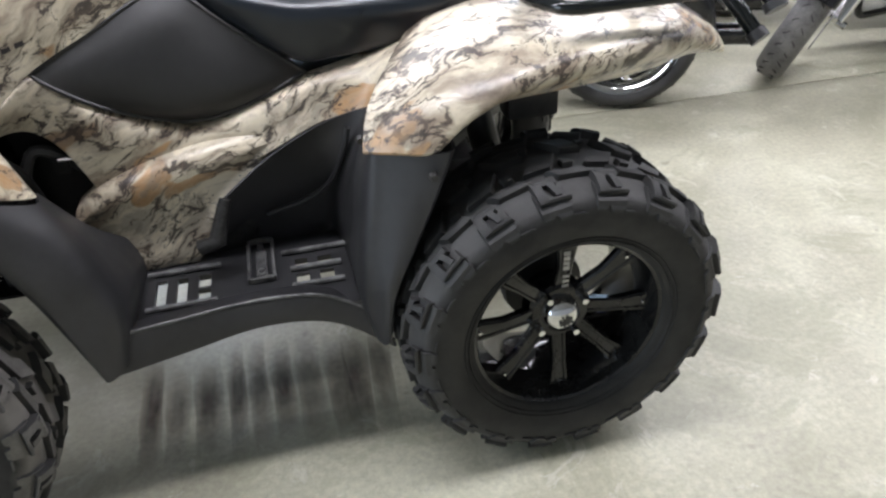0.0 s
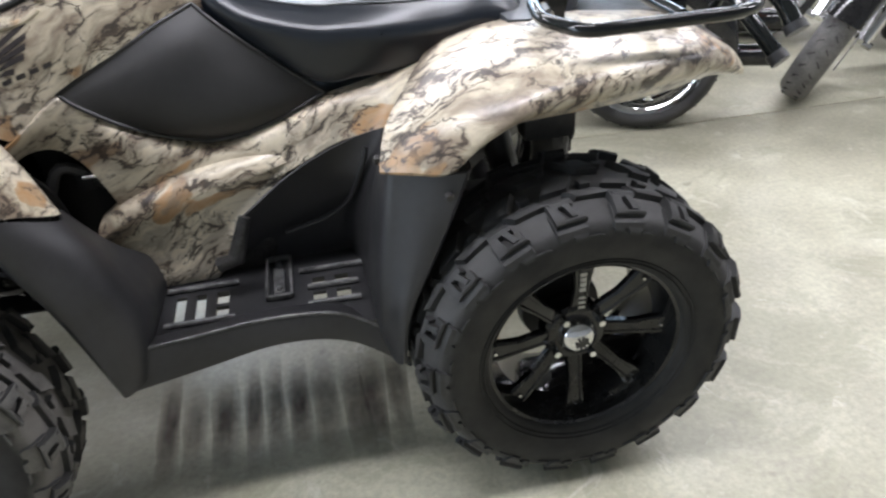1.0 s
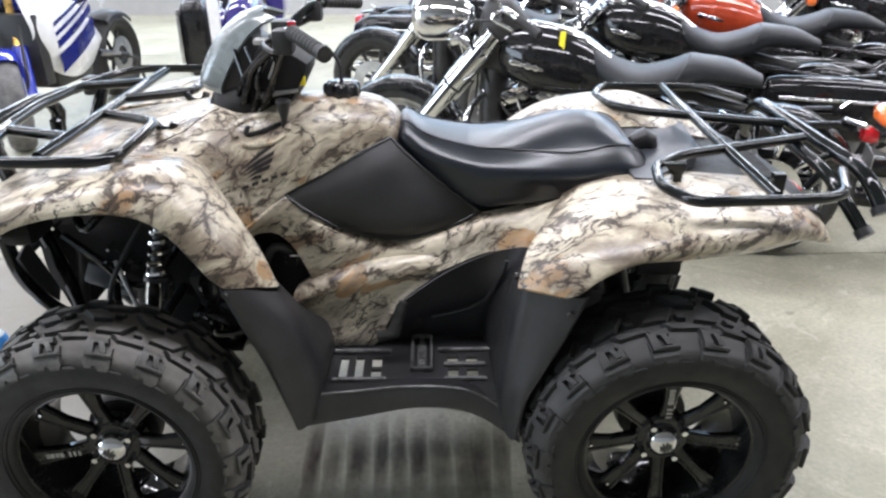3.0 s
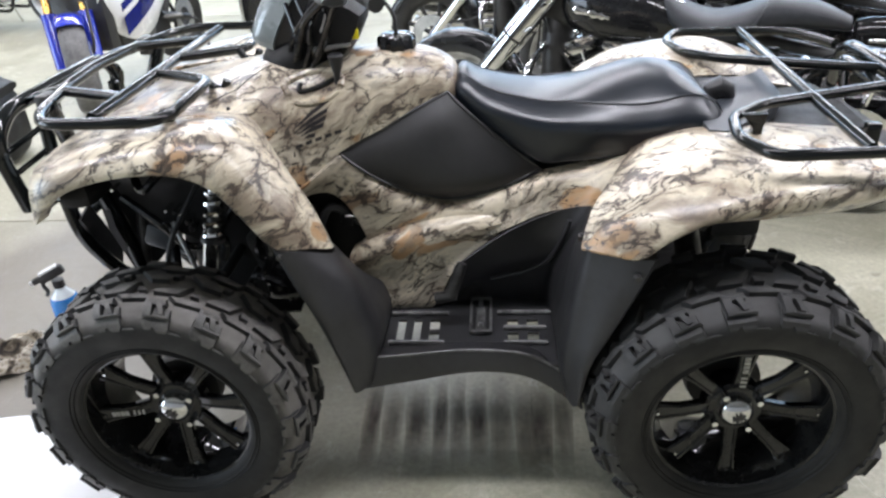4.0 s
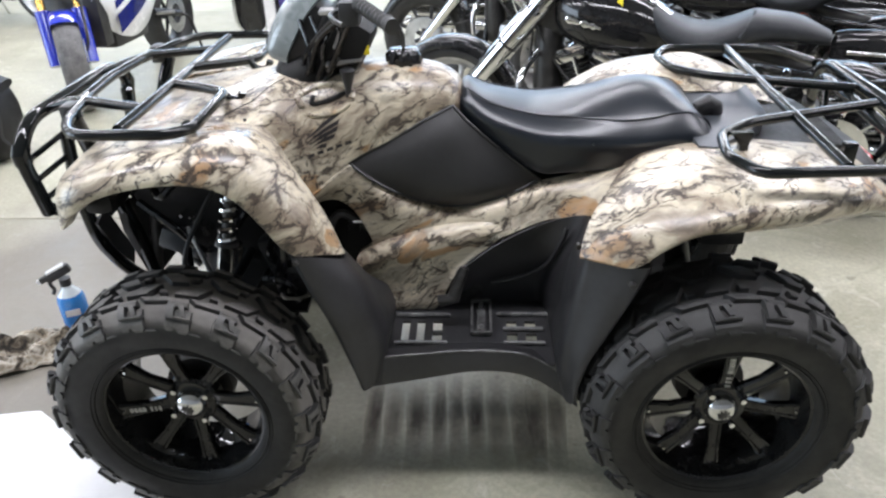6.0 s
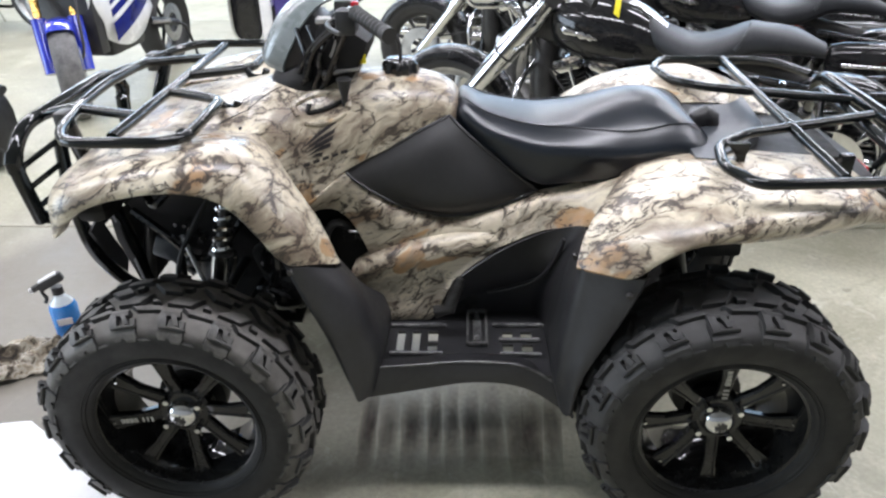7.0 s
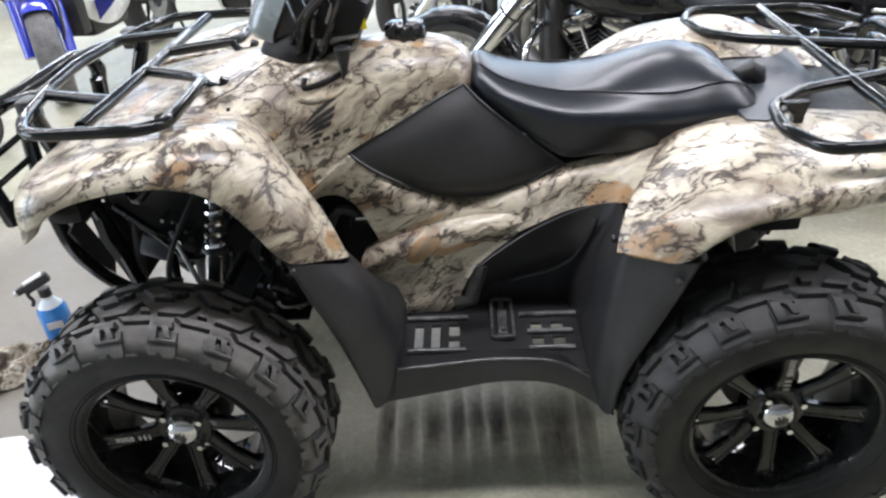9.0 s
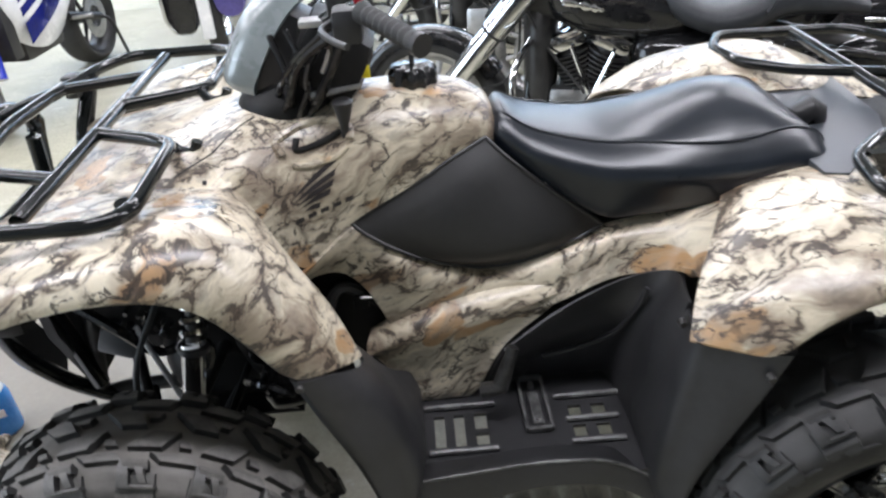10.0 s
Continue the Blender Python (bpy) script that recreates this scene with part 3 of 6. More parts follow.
        add_lathe(bm, [(u + 0.003, r0 - 0.003), (u - 0.004, r0), (u + 0.002, r0 + 0.003)], 72)
    return bm


def quad_wheel(name, parent, at, half, count, lip, face, tread, lug, turned, marked):
    """lip: how far the outer rim edge lies outside the wheel's middle; face: the same for the hub cap."""
    bm = lathe([(-lip, 0.197), (-lip - 0.004, 0.193), (-lip, 0.186), (-lip + 0.02, 0.178), (-lip + 0.05, 0.168), (0.0, 0.160), (0.07, 0.165), (half * 0.8, 0.185),
                (half * 0.8, 0.197), (half * 0.6, 0.190), (0.0, 0.172), (-lip + 0.05, 0.180), (-lip + 0.015, 0.190), (-lip, 0.197)], 72)
    wheel = part(name, bm, "rim", parent, "black wheel with knobbly tyre", m=pose(*at))
    tyre = part("tyre", quad_tyre(half, count), tread, wheel, "black knobbly all-terrain tyre, dusty")
    tyre.data.materials.append(MAT["rubber"])
    tyre.data.materials.append(MAT[lug])
    tyre.data.materials.append(MAT["tag" if lug == "lug" else lug])
    hub = lathe([(-face + 0.012, 0.0), (-face + 0.012, 0.058), (-face + 0.02, 0.066), (-face + 0.05, 0.068), (-face + 0.06, 0.05), (-face + 0.09, 0.05), (-face + 0.09, 0)], 32)
    part("hub", hub, "rim", wheel)
    part("hub_cap", lathe([(-face - 0.020, 0.0), (-face - 0.019, 0.010), (-face - 0.016, 0.022), (-face - 0.009, 0.032), (-face, 0.038), (-face + 0.014, 0.040), (-face + 0.014, 0)], 28), "chrome", wheel, "chrome hub cap")
    star = bmesh.new()
    for k in range(4):
        add_box(star, (0, -face - 0.0195, 0), (0.030, 0.004, 0.005), 0.001, pose(0, 0, 0, 0, 45 * k + 10, 0))
    part("cap_star", star, "steel", wheel, "plain star on the cap")
    for k in range(4):
        a = math.pi / 2 * k + 0.6
        part("lug_nut", lathe([(-face - 0.008, 0), (-face - 0.008, 0.007), (-face + 0.013, 0.008), (-face + 0.013, 0)], 6, "Y", (0.053 * math.cos(a), 0, 0.053 * math.sin(a))), "chrome", wheel, "chrome nut")
    back = lathe([(0.03, 0.03), (0.03, 0.082), (0.055, 0.086), (0.075, 0.082), (0.075, 0.03)], 32)
    part("brake_drum", back, "dark", wheel)
    for k in range(8):
        a = 2 * math.pi * k / 8 + turned
        bm = bmesh.new()
        # a channel-shaped spoke, broad at the rim
        r0, r1 = 0.056, 0.182
        y0, y1 = -face + 0.018, -lip + 0.036
        for off, wide, deep in ((0.0, 1.0, 0.016),):
            corners = []
            for r, y, w in ((r0, y0, 0.0175), ((r0 + r1) / 2, (y0 + y1) / 2 - 0.006, 0.0155), (r1, y1 - 0.004, 0.025)):
                corners.append([bm.verts.new((r, y + dy, dz)) for dy, dz in ((0, -w), (-0.005, -w * 0.8), (-0.005, -w * 0.55), (-0.002, -w * 0.42), (-0.002, w * 0.42), (-0.005, w * 0.55), (-0.005, w * 0.8), (0, w), (deep, w * 0.8), (deep, -w * 0.8))])
            for p, q in zip(corners, corners[1:]):
                for i in range(10):
                    bm.faces.new((p[i], p[(i + 1) % 10], q[(i + 1) % 10], q[i]))
            bm.faces.new(corners[0])
            bm.faces.new(corners[-1][::-1])
        bm.transform(Matrix.Rotation(a, 4, "Y"))
        part("spoke", bm, "rim", wheel)
        stud = lathe([(y1 - 0.009, 0.0), (y1 - 0.009, 0.003), (y1 - 0.004, 0.0042), (y1, 0.0042)], 8, "Y", (0.170, 0, 0))
        stud.transform(Matrix.Rotation(a, 4, "Y"))
        part("rim_stud", stud, "chrome", wheel, "small bright stud")
        if k == marked:
            marks = bmesh.new()
            for i in range(7):
                add_box(marks, (0.075 + 0.011 * i + (0.008 if i > 2 else 0), (y0 + y1) / 2 - 0.012, 0), (0.004 if i < 3 else 0.008, 0.002, 0.012), 0)
            marks.transform(Matrix.Rotation(a, 4, "Y"))
            part("spoke_mark", marks, "mark", wheel, "light bars etched on a spoke", smooth=False)
    return wheel


# ---- the quad ----
quad = thing("quad_bike", "camouflage four-wheel quad bike with black racks, parked on concrete", "quad bike")

front_wheel = quad_wheel("front_wheel", quad, (-0.635, -0.476, 0.330), 0.104, 18, 0.081, 0.044, "tread", "lug", -0.12, 4)
copy_thing(front_wheel, pose(-0.635, 0.476, 0.330, 0, 0, 180))
rear_wheel = quad_wheel("rear_wheel", quad, (0.635, -0.447, 0.330), 0.135, 18, 0.108, 0.073, "tread_clean", "lug_clean_shaded", 0.0, 6)
copy_thing(rear_wheel, pose(0.635, 0.447, 0.330, 0, 0, 180))

# front fender: inner edge, ridge, face, lip, underside flange, from its nose to the mud guard
FF = [
    [(-0.878, -0.22, 0.802), (-0.870, -0.40, 0.795), (-0.848, -0.462, 0.795), (-0.828, -0.488, 0.797), (-0.818, -0.455, 0.802)],
    [(-0.870, -0.22, 0.862), (-0.859, -0.40, 0.864), (-0.834, -0.470, 0.856), (-0.805, -0.496, 0.826), (-0.796, -0.46, 0.830)],
    [(-0.835, -0.22, 0.905), (-0.824, -0.40, 0.907), (-0.804, -0.482, 0.893), (-0.774, -0.503, 0.852), (-0.767, -0.46, 0.857)],
    [(-0.75, -0.22, 0.930), (-0.748, -0.40, 0.938), (-0.736, -0.488, 0.922), (-0.714, -0.508, 0.884), (-0.708, -0.46, 0.890)],
    [(-0.60, -0.22, 0.940), (-0.60, -0.40, 0.966), (-0.60, -0.488, 0.948), (-0.60, -0.508, 0.908), (-0.60, -0.46, 0.918)],
    [(-0.50, -0.22, 0.940), (-0.487, -0.40, 0.972), (-0.49, -0.484, 0.952), (-0.497, -0.508, 0.905), (-0.505, -0.46, 0.914)],
    [(-0.435, -0.22, 0.925), (-0.412, -0.39, 0.955), (-0.415, -0.478, 0.930), (-0.435, -0.504, 0.872), (-0.447, -0.46, 0.882)],
    [(-0.36, -0.30, 0.856), (-0.338, -0.375, 0.865), (-0.352, -0.468, 0.850), (-0.386, -0.498, 0.806), (-0.40, -0.46, 0.81)],
    [(-0.305, -0.325, 0.768), (-0.285, -0.375, 0.775), (-0.308, -0.46, 0.785), (-0.355, -0.494, 0.757), (-0.37, -0.46, 0.76)],
    [(-0.268, -0.33, 0.664), (-0.248, -0.375, 0.672), (-0.283, -0.45, 0.712), (-0.335, -0.488, 0.732), (-0.35, -0.46, 0.735)],
]
# rear fender, from the seam beside the seat to the tail
RF = [
    [(0.435, -0.15, 0.815), (0.405, -0.22, 0.815), (0.368, -0.29, 0.800), (0.312, -0.385, 0.762), (0.288, -0.440, 0.702), (0.31, -0.40, 0.69)],
    [(0.475, -0.15, 0.838), (0.445, -0.23, 0.842), (0.402, -0.32, 0.824), (0.347, -0.43, 0.775), (0.338, -0.482, 0.712), (0.355, -0.44, 0.70)],
    [(0.535, -0.15, 0.853), (0.500, -0.25, 0.862), (0.452, -0.37, 0.840), (0.415, -0.475, 0.788), (0.396, -0.511, 0.717), (0.415, -0.46, 0.715)],
    [(0.585, -0.15, 0.860), (0.555, -0.26, 0.872), (0.512, -0.39, 0.850), (0.476, -0.484, 0.806), (0.452, -0.510, 0.757), (0.466, -0.46, 0.757)],
    [(0.66, -0.15, 0.862), (0.64, -0.26, 0.874), (0.605, -0.39, 0.860), (0.563, -0.480, 0.830), (0.533, -0.504, 0.795), (0.545, -0.465, 0.770)],
    [(0.75, -0.15, 0.858), (0.735, -0.26, 0.872), (0.71, -0.385, 0.864), (0.685, -0.466, 0.842), (0.668, -0.486, 0.806), (0.672, -0.450, 0.772)],
    [(0.84, -0.15, 0.850), (0.832, -0.26, 0.864), (0.825, -0.365, 0.862), (0.812, -0.438, 0.844), (0.802, -0.456, 0.810), (0.80, -0.425, 0.774)],
    [(0.91, -0.15, 0.842), (0.905, -0.25, 0.852), (0.905, -0.335, 0.850), (0.910, -0.395, 0.834), (0.905, -0.415, 0.804), (0.90, -0.388, 0.778)],
    [(0.95, -0.15, 0.828), (0.952, -0.24, 0.832), (0.960, -0.305, 0.826), (0.975, -0.358, 0.810), (0.985, -0.384, 0.776), (0.965, -0.345, 0.764)],
]
for rows in (FF, mirrored(FF)):
    part("front_fender", loft(rows, 5, 4, 0.006), "camo", quad)
FAR = [[(x, -y, z + (0.02, 0.045, 0.060, 0.045, 0.0, 0.0)[k] * max(0.0, min(1.0, (0.88 - x) / 0.13))) for k, (x, y, z) in enumerate(r)] for r in RF]
for rows in (RF, FAR):
    part("rear_fender", loft(rows, 5, 4, 0.006), "camo", quad)

# nose deck under the front rack
half = [[(-0.87, 0.0), (0.868, 0.862)], [(-0.80, 0.0), (0.912, 0.905)], [(-0.70, 0.0), (0.940, 0.925)], [(-0.60, 0.0), (0.962, 0.936)], [(-0.50, 0.0), (0.985, 0.938)], [(-0.44, 0.0), (0.99, 0.925)]]
deck = []
for (x, _), (zc, ze) in half:
    deck.append([(x, y, ze + (zc - ze) * (1 - (abs(y) / 0.24) ** 2.4)) for y in (-0.235, -0.19, -0.11, 0.0, 0.11, 0.19, 0.235)])
nose = part("nose_deck", loft(deck, 3, 4, 0.006), "camo", quad)

# tank cover: sections from the lower left edge over the top to the right
TANK = [
    (-0.60, [(0.225, 0.89), (0.20, 0.90), (0.155, 0.915), (0.08, 0.93), (0.0, 0.935)]),
    (-0.52, [(0.240, 0.905), (0.205, 0.928), (0.155, 0.948), (0.08, 0.970), (0.0, 0.975)]),
    (-0.43, [(0.240, 0.865), (0.212, 0.944), (0.155, 0.984), (0.08, 1.004), (0.0, 1.010)]),
    (-0.35, [(0.196, 0.743), (0.180, 0.885), (0.14, 0.960), (0.08, 0.999), (0.0, 1.008)]),
    (-0.26, [(0.160, 0.808), (0.160, 0.90), (0.13, 0.962), (0.08, 1.000), (0.0, 1.012)]),
    (-0.15, [(0.140, 0.862), (0.138, 0.92), (0.118, 0.972), (0.07, 1.008), (0.0, 1.020)]),
    (-0.05, [(0.108, 0.905), (0.108, 0.942), (0.092, 0.976), (0.055, 1.002), (0.0, 1.012)]),
    (0.005, [(0.084, 0.915), (0.084, 0.938), (0.072, 0.962), (0.04, 0.980), (0.0, 0.986)]),
    (0.025, [(0.070, 0.912), (0.070, 0.924), (0.060, 0.940), (0.035, 0.952), (0.0, 0.956)]),
]
tank_rows = [[(x, -y, z) for y, z in s] + [(x, y, z) for y, z in s[-2::-1]] for x, s in TANK]
tank = part("tank_cover", loft(tank_rows, 4, 5, 0.006), "camo", quad)

# side covers below the tank, camouflaged
SC_TOP = [(-0.385, -0.208, 0.718), (-0.340, -0.193, 0.748), (-0.300, -0.176, 0.777), (-0.260, -0.160, 0.805), (-0.22, -0.158, 0.775), (-0.17, -0.156, 0.744), (-0.12, -0.145, 0.715), (-0.016, -0.135, 0.672),
          (0.05, -0.135, 0.676), (0.13, -0.135, 0.70), (0.222, -0.135, 0.735), (0.33, -0.148, 0.765), (0.43, -0.16, 0.808)]
SC_LOW = [(-0.365, -0.17, 0.690), (-0.330, -0.165, 0.704), (-0.290, -0.160, 0.700), (-0.252, -0.162, 0.664), (-0.224, -0.166, 0.606), (-0.196, -0.172, 0.548), (-0.12, -0.180, 0.560), (-0.03, -0.184, 0.580),
          (0.04, -0.186, 0.566), (0.132, -0.188, 0.604), (0.24, -0.194, 0.656), (0.33, -0.24, 0.690), (0.345, -0.32, 0.735)]
SC = []
for t, out in ((0.0, 0.022), (0.05, -0.012), (0.16, -0.020), (0.36, -0.016), (0.60, -0.006), (0.84, 0.0), (0.97, 0.004), (1.0, 0.03)):
    SC.append([(a[0] + (b[0] - a[0]) * t, a[1] + (b[1] - a[1]) * t + out * max(0.25, min(1.0, (a[0] + 0.28) / 0.12)), a[2] + (b[2] - a[2]) * t) for a, b in zip(SC_TOP, SC_LOW)])
# the lower lobe, with the rounded fold along its top
LOBE_TOP = [(-0.262, -0.188, 0.515), (-0.212, -0.199, 0.552), (-0.15, -0.205, 0.580), (-0.09, -0.206, 0.598), (-0.02, -0.202, 0.613), (0.06, -0.194, 0.622), (0.13, -0.176, 0.628)]
LOBE_LOW = [(-0.240, -0.190, 0.510), (-0.210, -0.192, 0.455), (-0.178, -0.195, 0.377), (-0.10, -0.195, 0.374), (-0.046, -0.195, 0.384), (0.012, -0.194, 0.505), (0.12, -0.172, 0.590)]
LOBE = [[(x + 0.01, y + 0.050, z + 0.030) for x, y, z in LOBE_TOP], [(x + 0.002, y + 0.016, z + 0.018) for x, y, z in LOBE_TOP]]
for t, out in ((0.0, 0.0), (0.12, -0.003), (0.30, 0.001), (0.60, 0.003), (0.92, -0.002), (1.0, 0.03)):
    LOBE.append([(a[0] + (b[0] - a[0]) * t, a[1] + (b[1] - a[1]) * t + out, a[2] + (b[2] - a[2]) * t) for a, b in zip(LOBE_TOP, LOBE_LOW)])
for turn_over in (list, mirrored):
    part("side_cover", loft(turn_over(SC), 5, 4, 0.005), "camo", quad)
    part("lower_cover", loft(turn_over(LOBE), 5, 4, 0.0), "camo", quad)

# black lozenge panel beside the tank
LP = [
    [(-0.262, -0.150, 0.806), (-0.192, -0.142, 0.840), (-0.125, -0.130, 0.872), (-0.062, -0.112, 0.903), (0.002, -0.086, 0.928)],
    [(-0.228, -0.168, 0.784), (-0.150, -0.165, 0.812), (-0.082, -0.158, 0.835), (-0.015, -0.142, 0.862), (0.040, -0.108, 0.894)],
    [(-0.170, -0.168, 0.744), (-0.100, -0.172, 0.762), (-0.030, -0.168, 0.778), (0.046, -0.152, 0.800), (0.105, -0.120, 0.838)],
    [(-0.098, -0.158, 0.706), (-0.040, -0.168, 0.712), (0.036, -0.166, 0.725), (0.118, -0.152, 0.748), (0.172, -0.126, 0.785)],
    [(-0.022, -0.138, 0.675), (0.040, -0.142, 0.680), (0.108, -0.140, 0.697), (0.175, -0.134, 0.722), (0.224, -0.122, 0.742)],
]
for rows in (LP, mirrored(LP)):
    part("knee_panel", loft(rows, 4, 4, 0.012), "panel", quad, "satin black knee panel")
    rim = curve(rows[0], 5) + curve([r[-1] for r in rows], 5)[1:] + curve(rows[-1], 5)[::-1][1:] + curve([r[0] for r in rows], 5)[::-1][1:]
    part("panel_edge", add_sweep(bmesh.new(), rim, 0.0045, 6, False), "plastic", quad)

# seat
SEAT = [
    (0.020, 0.958, (0.042, 0.952), (0.072, 0.932), (0.070, 0.905)),
    (0.040, 0.970, (0.058, 0.962), (0.092, 0.930), (0.088, 0.888)),
    (0.10, 0.937, (0.080, 0.931), (0.124, 0.896), (0.115, 0.848)),
    (0.21, 0.913, (0.100, 0.908), (0.156, 0.868), (0.146, 0.776)),
    (0.29, 0.920, (0.115, 0.907), (0.170, 0.864), (0.155, 0.776)),
    (0.36, 0.941, (0.134, 0.907), (0.180, 0.862), (0.162, 0.782)),
    (0.43, 0.961, (0.150, 0.909), (0.188, 0.864), (0.168, 0.790)),
    (0.48, 0.966, (0.150, 0.914), (0.190, 0.868), (0.170, 0.797)),
    (0.53, 0.958, (0.145, 0.923), (0.187, 0.874), (0.170, 0.804)),
    (0.580, 0.930, (0.138, 0.922), (0.181, 0.874), (0.167, 0.812)),
    (0.616, 0.895, (0.130, 0.900), (0.170, 0.864), (0.160, 0.818)),
    (0.634, 0.866, (0.120, 0.872), (0.155, 0.850), (0.150, 0.822)),
    (0.638, 0.838, (0.110, 0.840), (0.138, 0.834), (0.138, 0.824)),
]
rows = []
for x, zc, (cy, cz), (sy, sz), (by, bz) in SEAT:
    crown = [(x, -cy * q, zc - (zc - cz) * q ** 2.2) for q in (0.93, 0.66, 0.33, 0.0)]
    left = [(x, -by * 0.8, bz - 0.004), (x, -by, bz), (x, -(sy + by) / 2 - 0.004, (sz + bz) / 2), (x, -sy, sz), (x, -(cy * 0.45 + sy * 0.55), cz - (cz - sz) * 0.47), (x, -cy - 0.004, cz - 0.005)] + crown
    rows.append(left + [(px, -py, pz) for px, py, pz in left[-2::-1]])
seat = part("seat", loft(rows, 3, 5, 0.0), "vinyl", quad, "black vinyl seat, bluish sheen in its colour")
for s in (-1, 1):
    line = [(x, s * (cy + 0.001), cz + 0.0015) for x, zc, (cy, cz), _, _ in SEAT[1:-1]]
    part("seam", add_sweep(bmesh.new(), curve(line, 6), 0.0018, 6), "vinyl", seat, "stitched seat seam")

# grey storage lid behind the seat with its knob
part("storage_lid", plate([(0.575, -0.235), (0.614, -0.246), (0.769, -0.082), (0.802, -0.012), (0.826, 0.215), (0.80, 0.226), (0.64, 0.214), (0.60, 0.19), (0.575, 0.0)], 0.03, "Z", 0.862, 0.008), "greypad", quad, "grey plastic lid")
part("rear_deck", plate([(0.60, -0.16), (0.95, -0.16), (0.96, 0.0), (0.95, 0.16), (0.60, 0.16)], 0.012, "Z", 0.840, 0.003), "under", quad, "black deck between the fenders")
bm = add_sweep(bmesh.new(), [(0.634, -0.012, 0.872), (0.638, -0.012, 0.892), (0.652, -0.012, 0.902), (0.668, -0.012, 0.893), (0.676, -0.012, 0.874)], [0.022, 0.026, 0.027, 0.024, 0.018], 14)
part("lid_latch", bm, "plastic", quad, "black latch")

# foot wells
XS = [-0.20, -0.137, -0.116, -0.097, -0.076, -0.055, -0.030, 0.045, 0.10, 0.140, 0.166, 0.188, 0.216, 0.25, 0.31]
YS = [-0.425, -0.330, -0.300, -0.288, -0.246, -0.21, -0.15]
HOLES = {(i, j) for i in (1, 3, 5, 9, 11) for j in (1, 3)} | {(1, 2), (3, 2)}
for s in (1, -1):
    bm = holed_plate(XS, [s * y for y in YS], 0.384, 0.008, HOLES)
    part("foot_board", bm, "plastic", quad, "black slotted foot board")
    for x0, x1, y in ((-0.155, -0.01, -0.226), (0.115, 0.268, -0.222), (-0.15, -0.015, -0.347), (0.13, 0.235, -0.347), (0.13, 0.235, -0.287)):
        part("board_rib", add_sweep(bmesh.new(), [(x0, s * y, 0.390), (x1, s * y, 0.390)], 0.006, 8), "worn_bright_edge", quad)
    peg = bmesh.new()
    for c, z in (((0.048, -0.236), (0.008, 0.15)), ((0.098, -0.236), (0.008, 0.15)), ((0.073, -0.162), (0.056, 0.009)), ((0.073, -0.310), (0.056, 0.009))):
        add_box(peg, (c[0], s * c[1], 0.392), (z[0] * 0.8, z[1], 0.012), 0.002)
    add_box(peg, (0.073, s * -0.25, 0.389), (0.022, 0.09, 0.010), 0.003)
    part("foot_peg", peg, "worn_bright_edge", quad, "worn steel foot peg")
    for y in (-0.185, -0.285):
        part("peg_bolt", lathe([(0.386, 0.0), (0.386, 0.007), (0.399, 0.006), (0.399, 0.0)], 8, "Z", (0.073, s * y, 0)), "alu", quad, "small metal bolt")
    # outer sill of the foot well
    top = [(-0.205, -0.43, 0.392), (-0.178, -0.424, 0.403), (-0.08, -0.422, 0.412), (0.03, -0.42, 0.422), (0.127, -0.42, 0.420), (0.19, -0.42, 0.407), (0.25, -0.424, 0.372), (0.30, -0.43, 0.335)]
    low = [(-0.21, -0.445, 0.325), (-0.185, -0.44, 0.326), (-0.07, -0.435, 0.345), (0.045, -0.432, 0.366), (0.14, -0.432, 0.364), (0.21, -0.432, 0.340), (0.27, -0.44, 0.300), (0.31, -0.45, 0.27)]
    inn = [(x, y + 0.05, z - 0.014) for x, y, z in top]
    R = [[(x, s * y, z) for x, y, z in row] for row in (inn, [(x, y + 0.006, z + 0.001) for x, y, z in top], [(x, y - 0.004, z - 0.006) for x, y, z in top], low, [(x, y + 0.03, z - 0.004) for x, y, z in low])]
    part("sill", loft(R, 4, 3, 0.005), "plastic", quad)
    # pale bead draws the highlight line along the scuffed sill edge
    part("sill_bead", add_sweep(bmesh.new(), curve([(x, s * (y - 0.001), z) for x, y, z in top], 5), 0.0035, 8), "worn_bright_edge", quad, "scuffed edge of the sill with its highlight line")
    # front mud guard: wraps from the wheel side to the foot well
    G = [
        [(-0.37, -0.38, 0.735), (-0.345, -0.485, 0.728), (-0.296, -0.466, 0.716), (-0.246, -0.39, 0.668), (-0.262, -0.32, 0.655)],
        [(-0.345, -0.38, 0.64), (-0.317, -0.478, 0.64), (-0.262, -0.462, 0.636), (-0.203, -0.40, 0.60), (-0.215, -0.27, 0.55)],
        [(-0.30, -0.38, 0.53), (-0.274, -0.475, 0.53), (-0.222, -0.462, 0.528), (-0.168, -0.41, 0.50), (-0.175, -0.19, 0.46)],
        [(-0.265, -0.38, 0.41), (-0.236, -0.474, 0.405), (-0.205, -0.466, 0.405), (-0.158, -0.415, 0.44), (-0.16, -0.18, 0.39)],
        [(-0.24, -0.40, 0.345), (-0.221, -0.47, 0.342), (-0.205, -0.468, 0.338), (-0.180, -0.44, 0.345), (-0.178, -0.40, 0.35)],
    ]
    part("front_mud_guard", loft([[(x, s * y, z) for x, y, z in r] for r in G], 4, 5, 0.006), "plastic", quad)
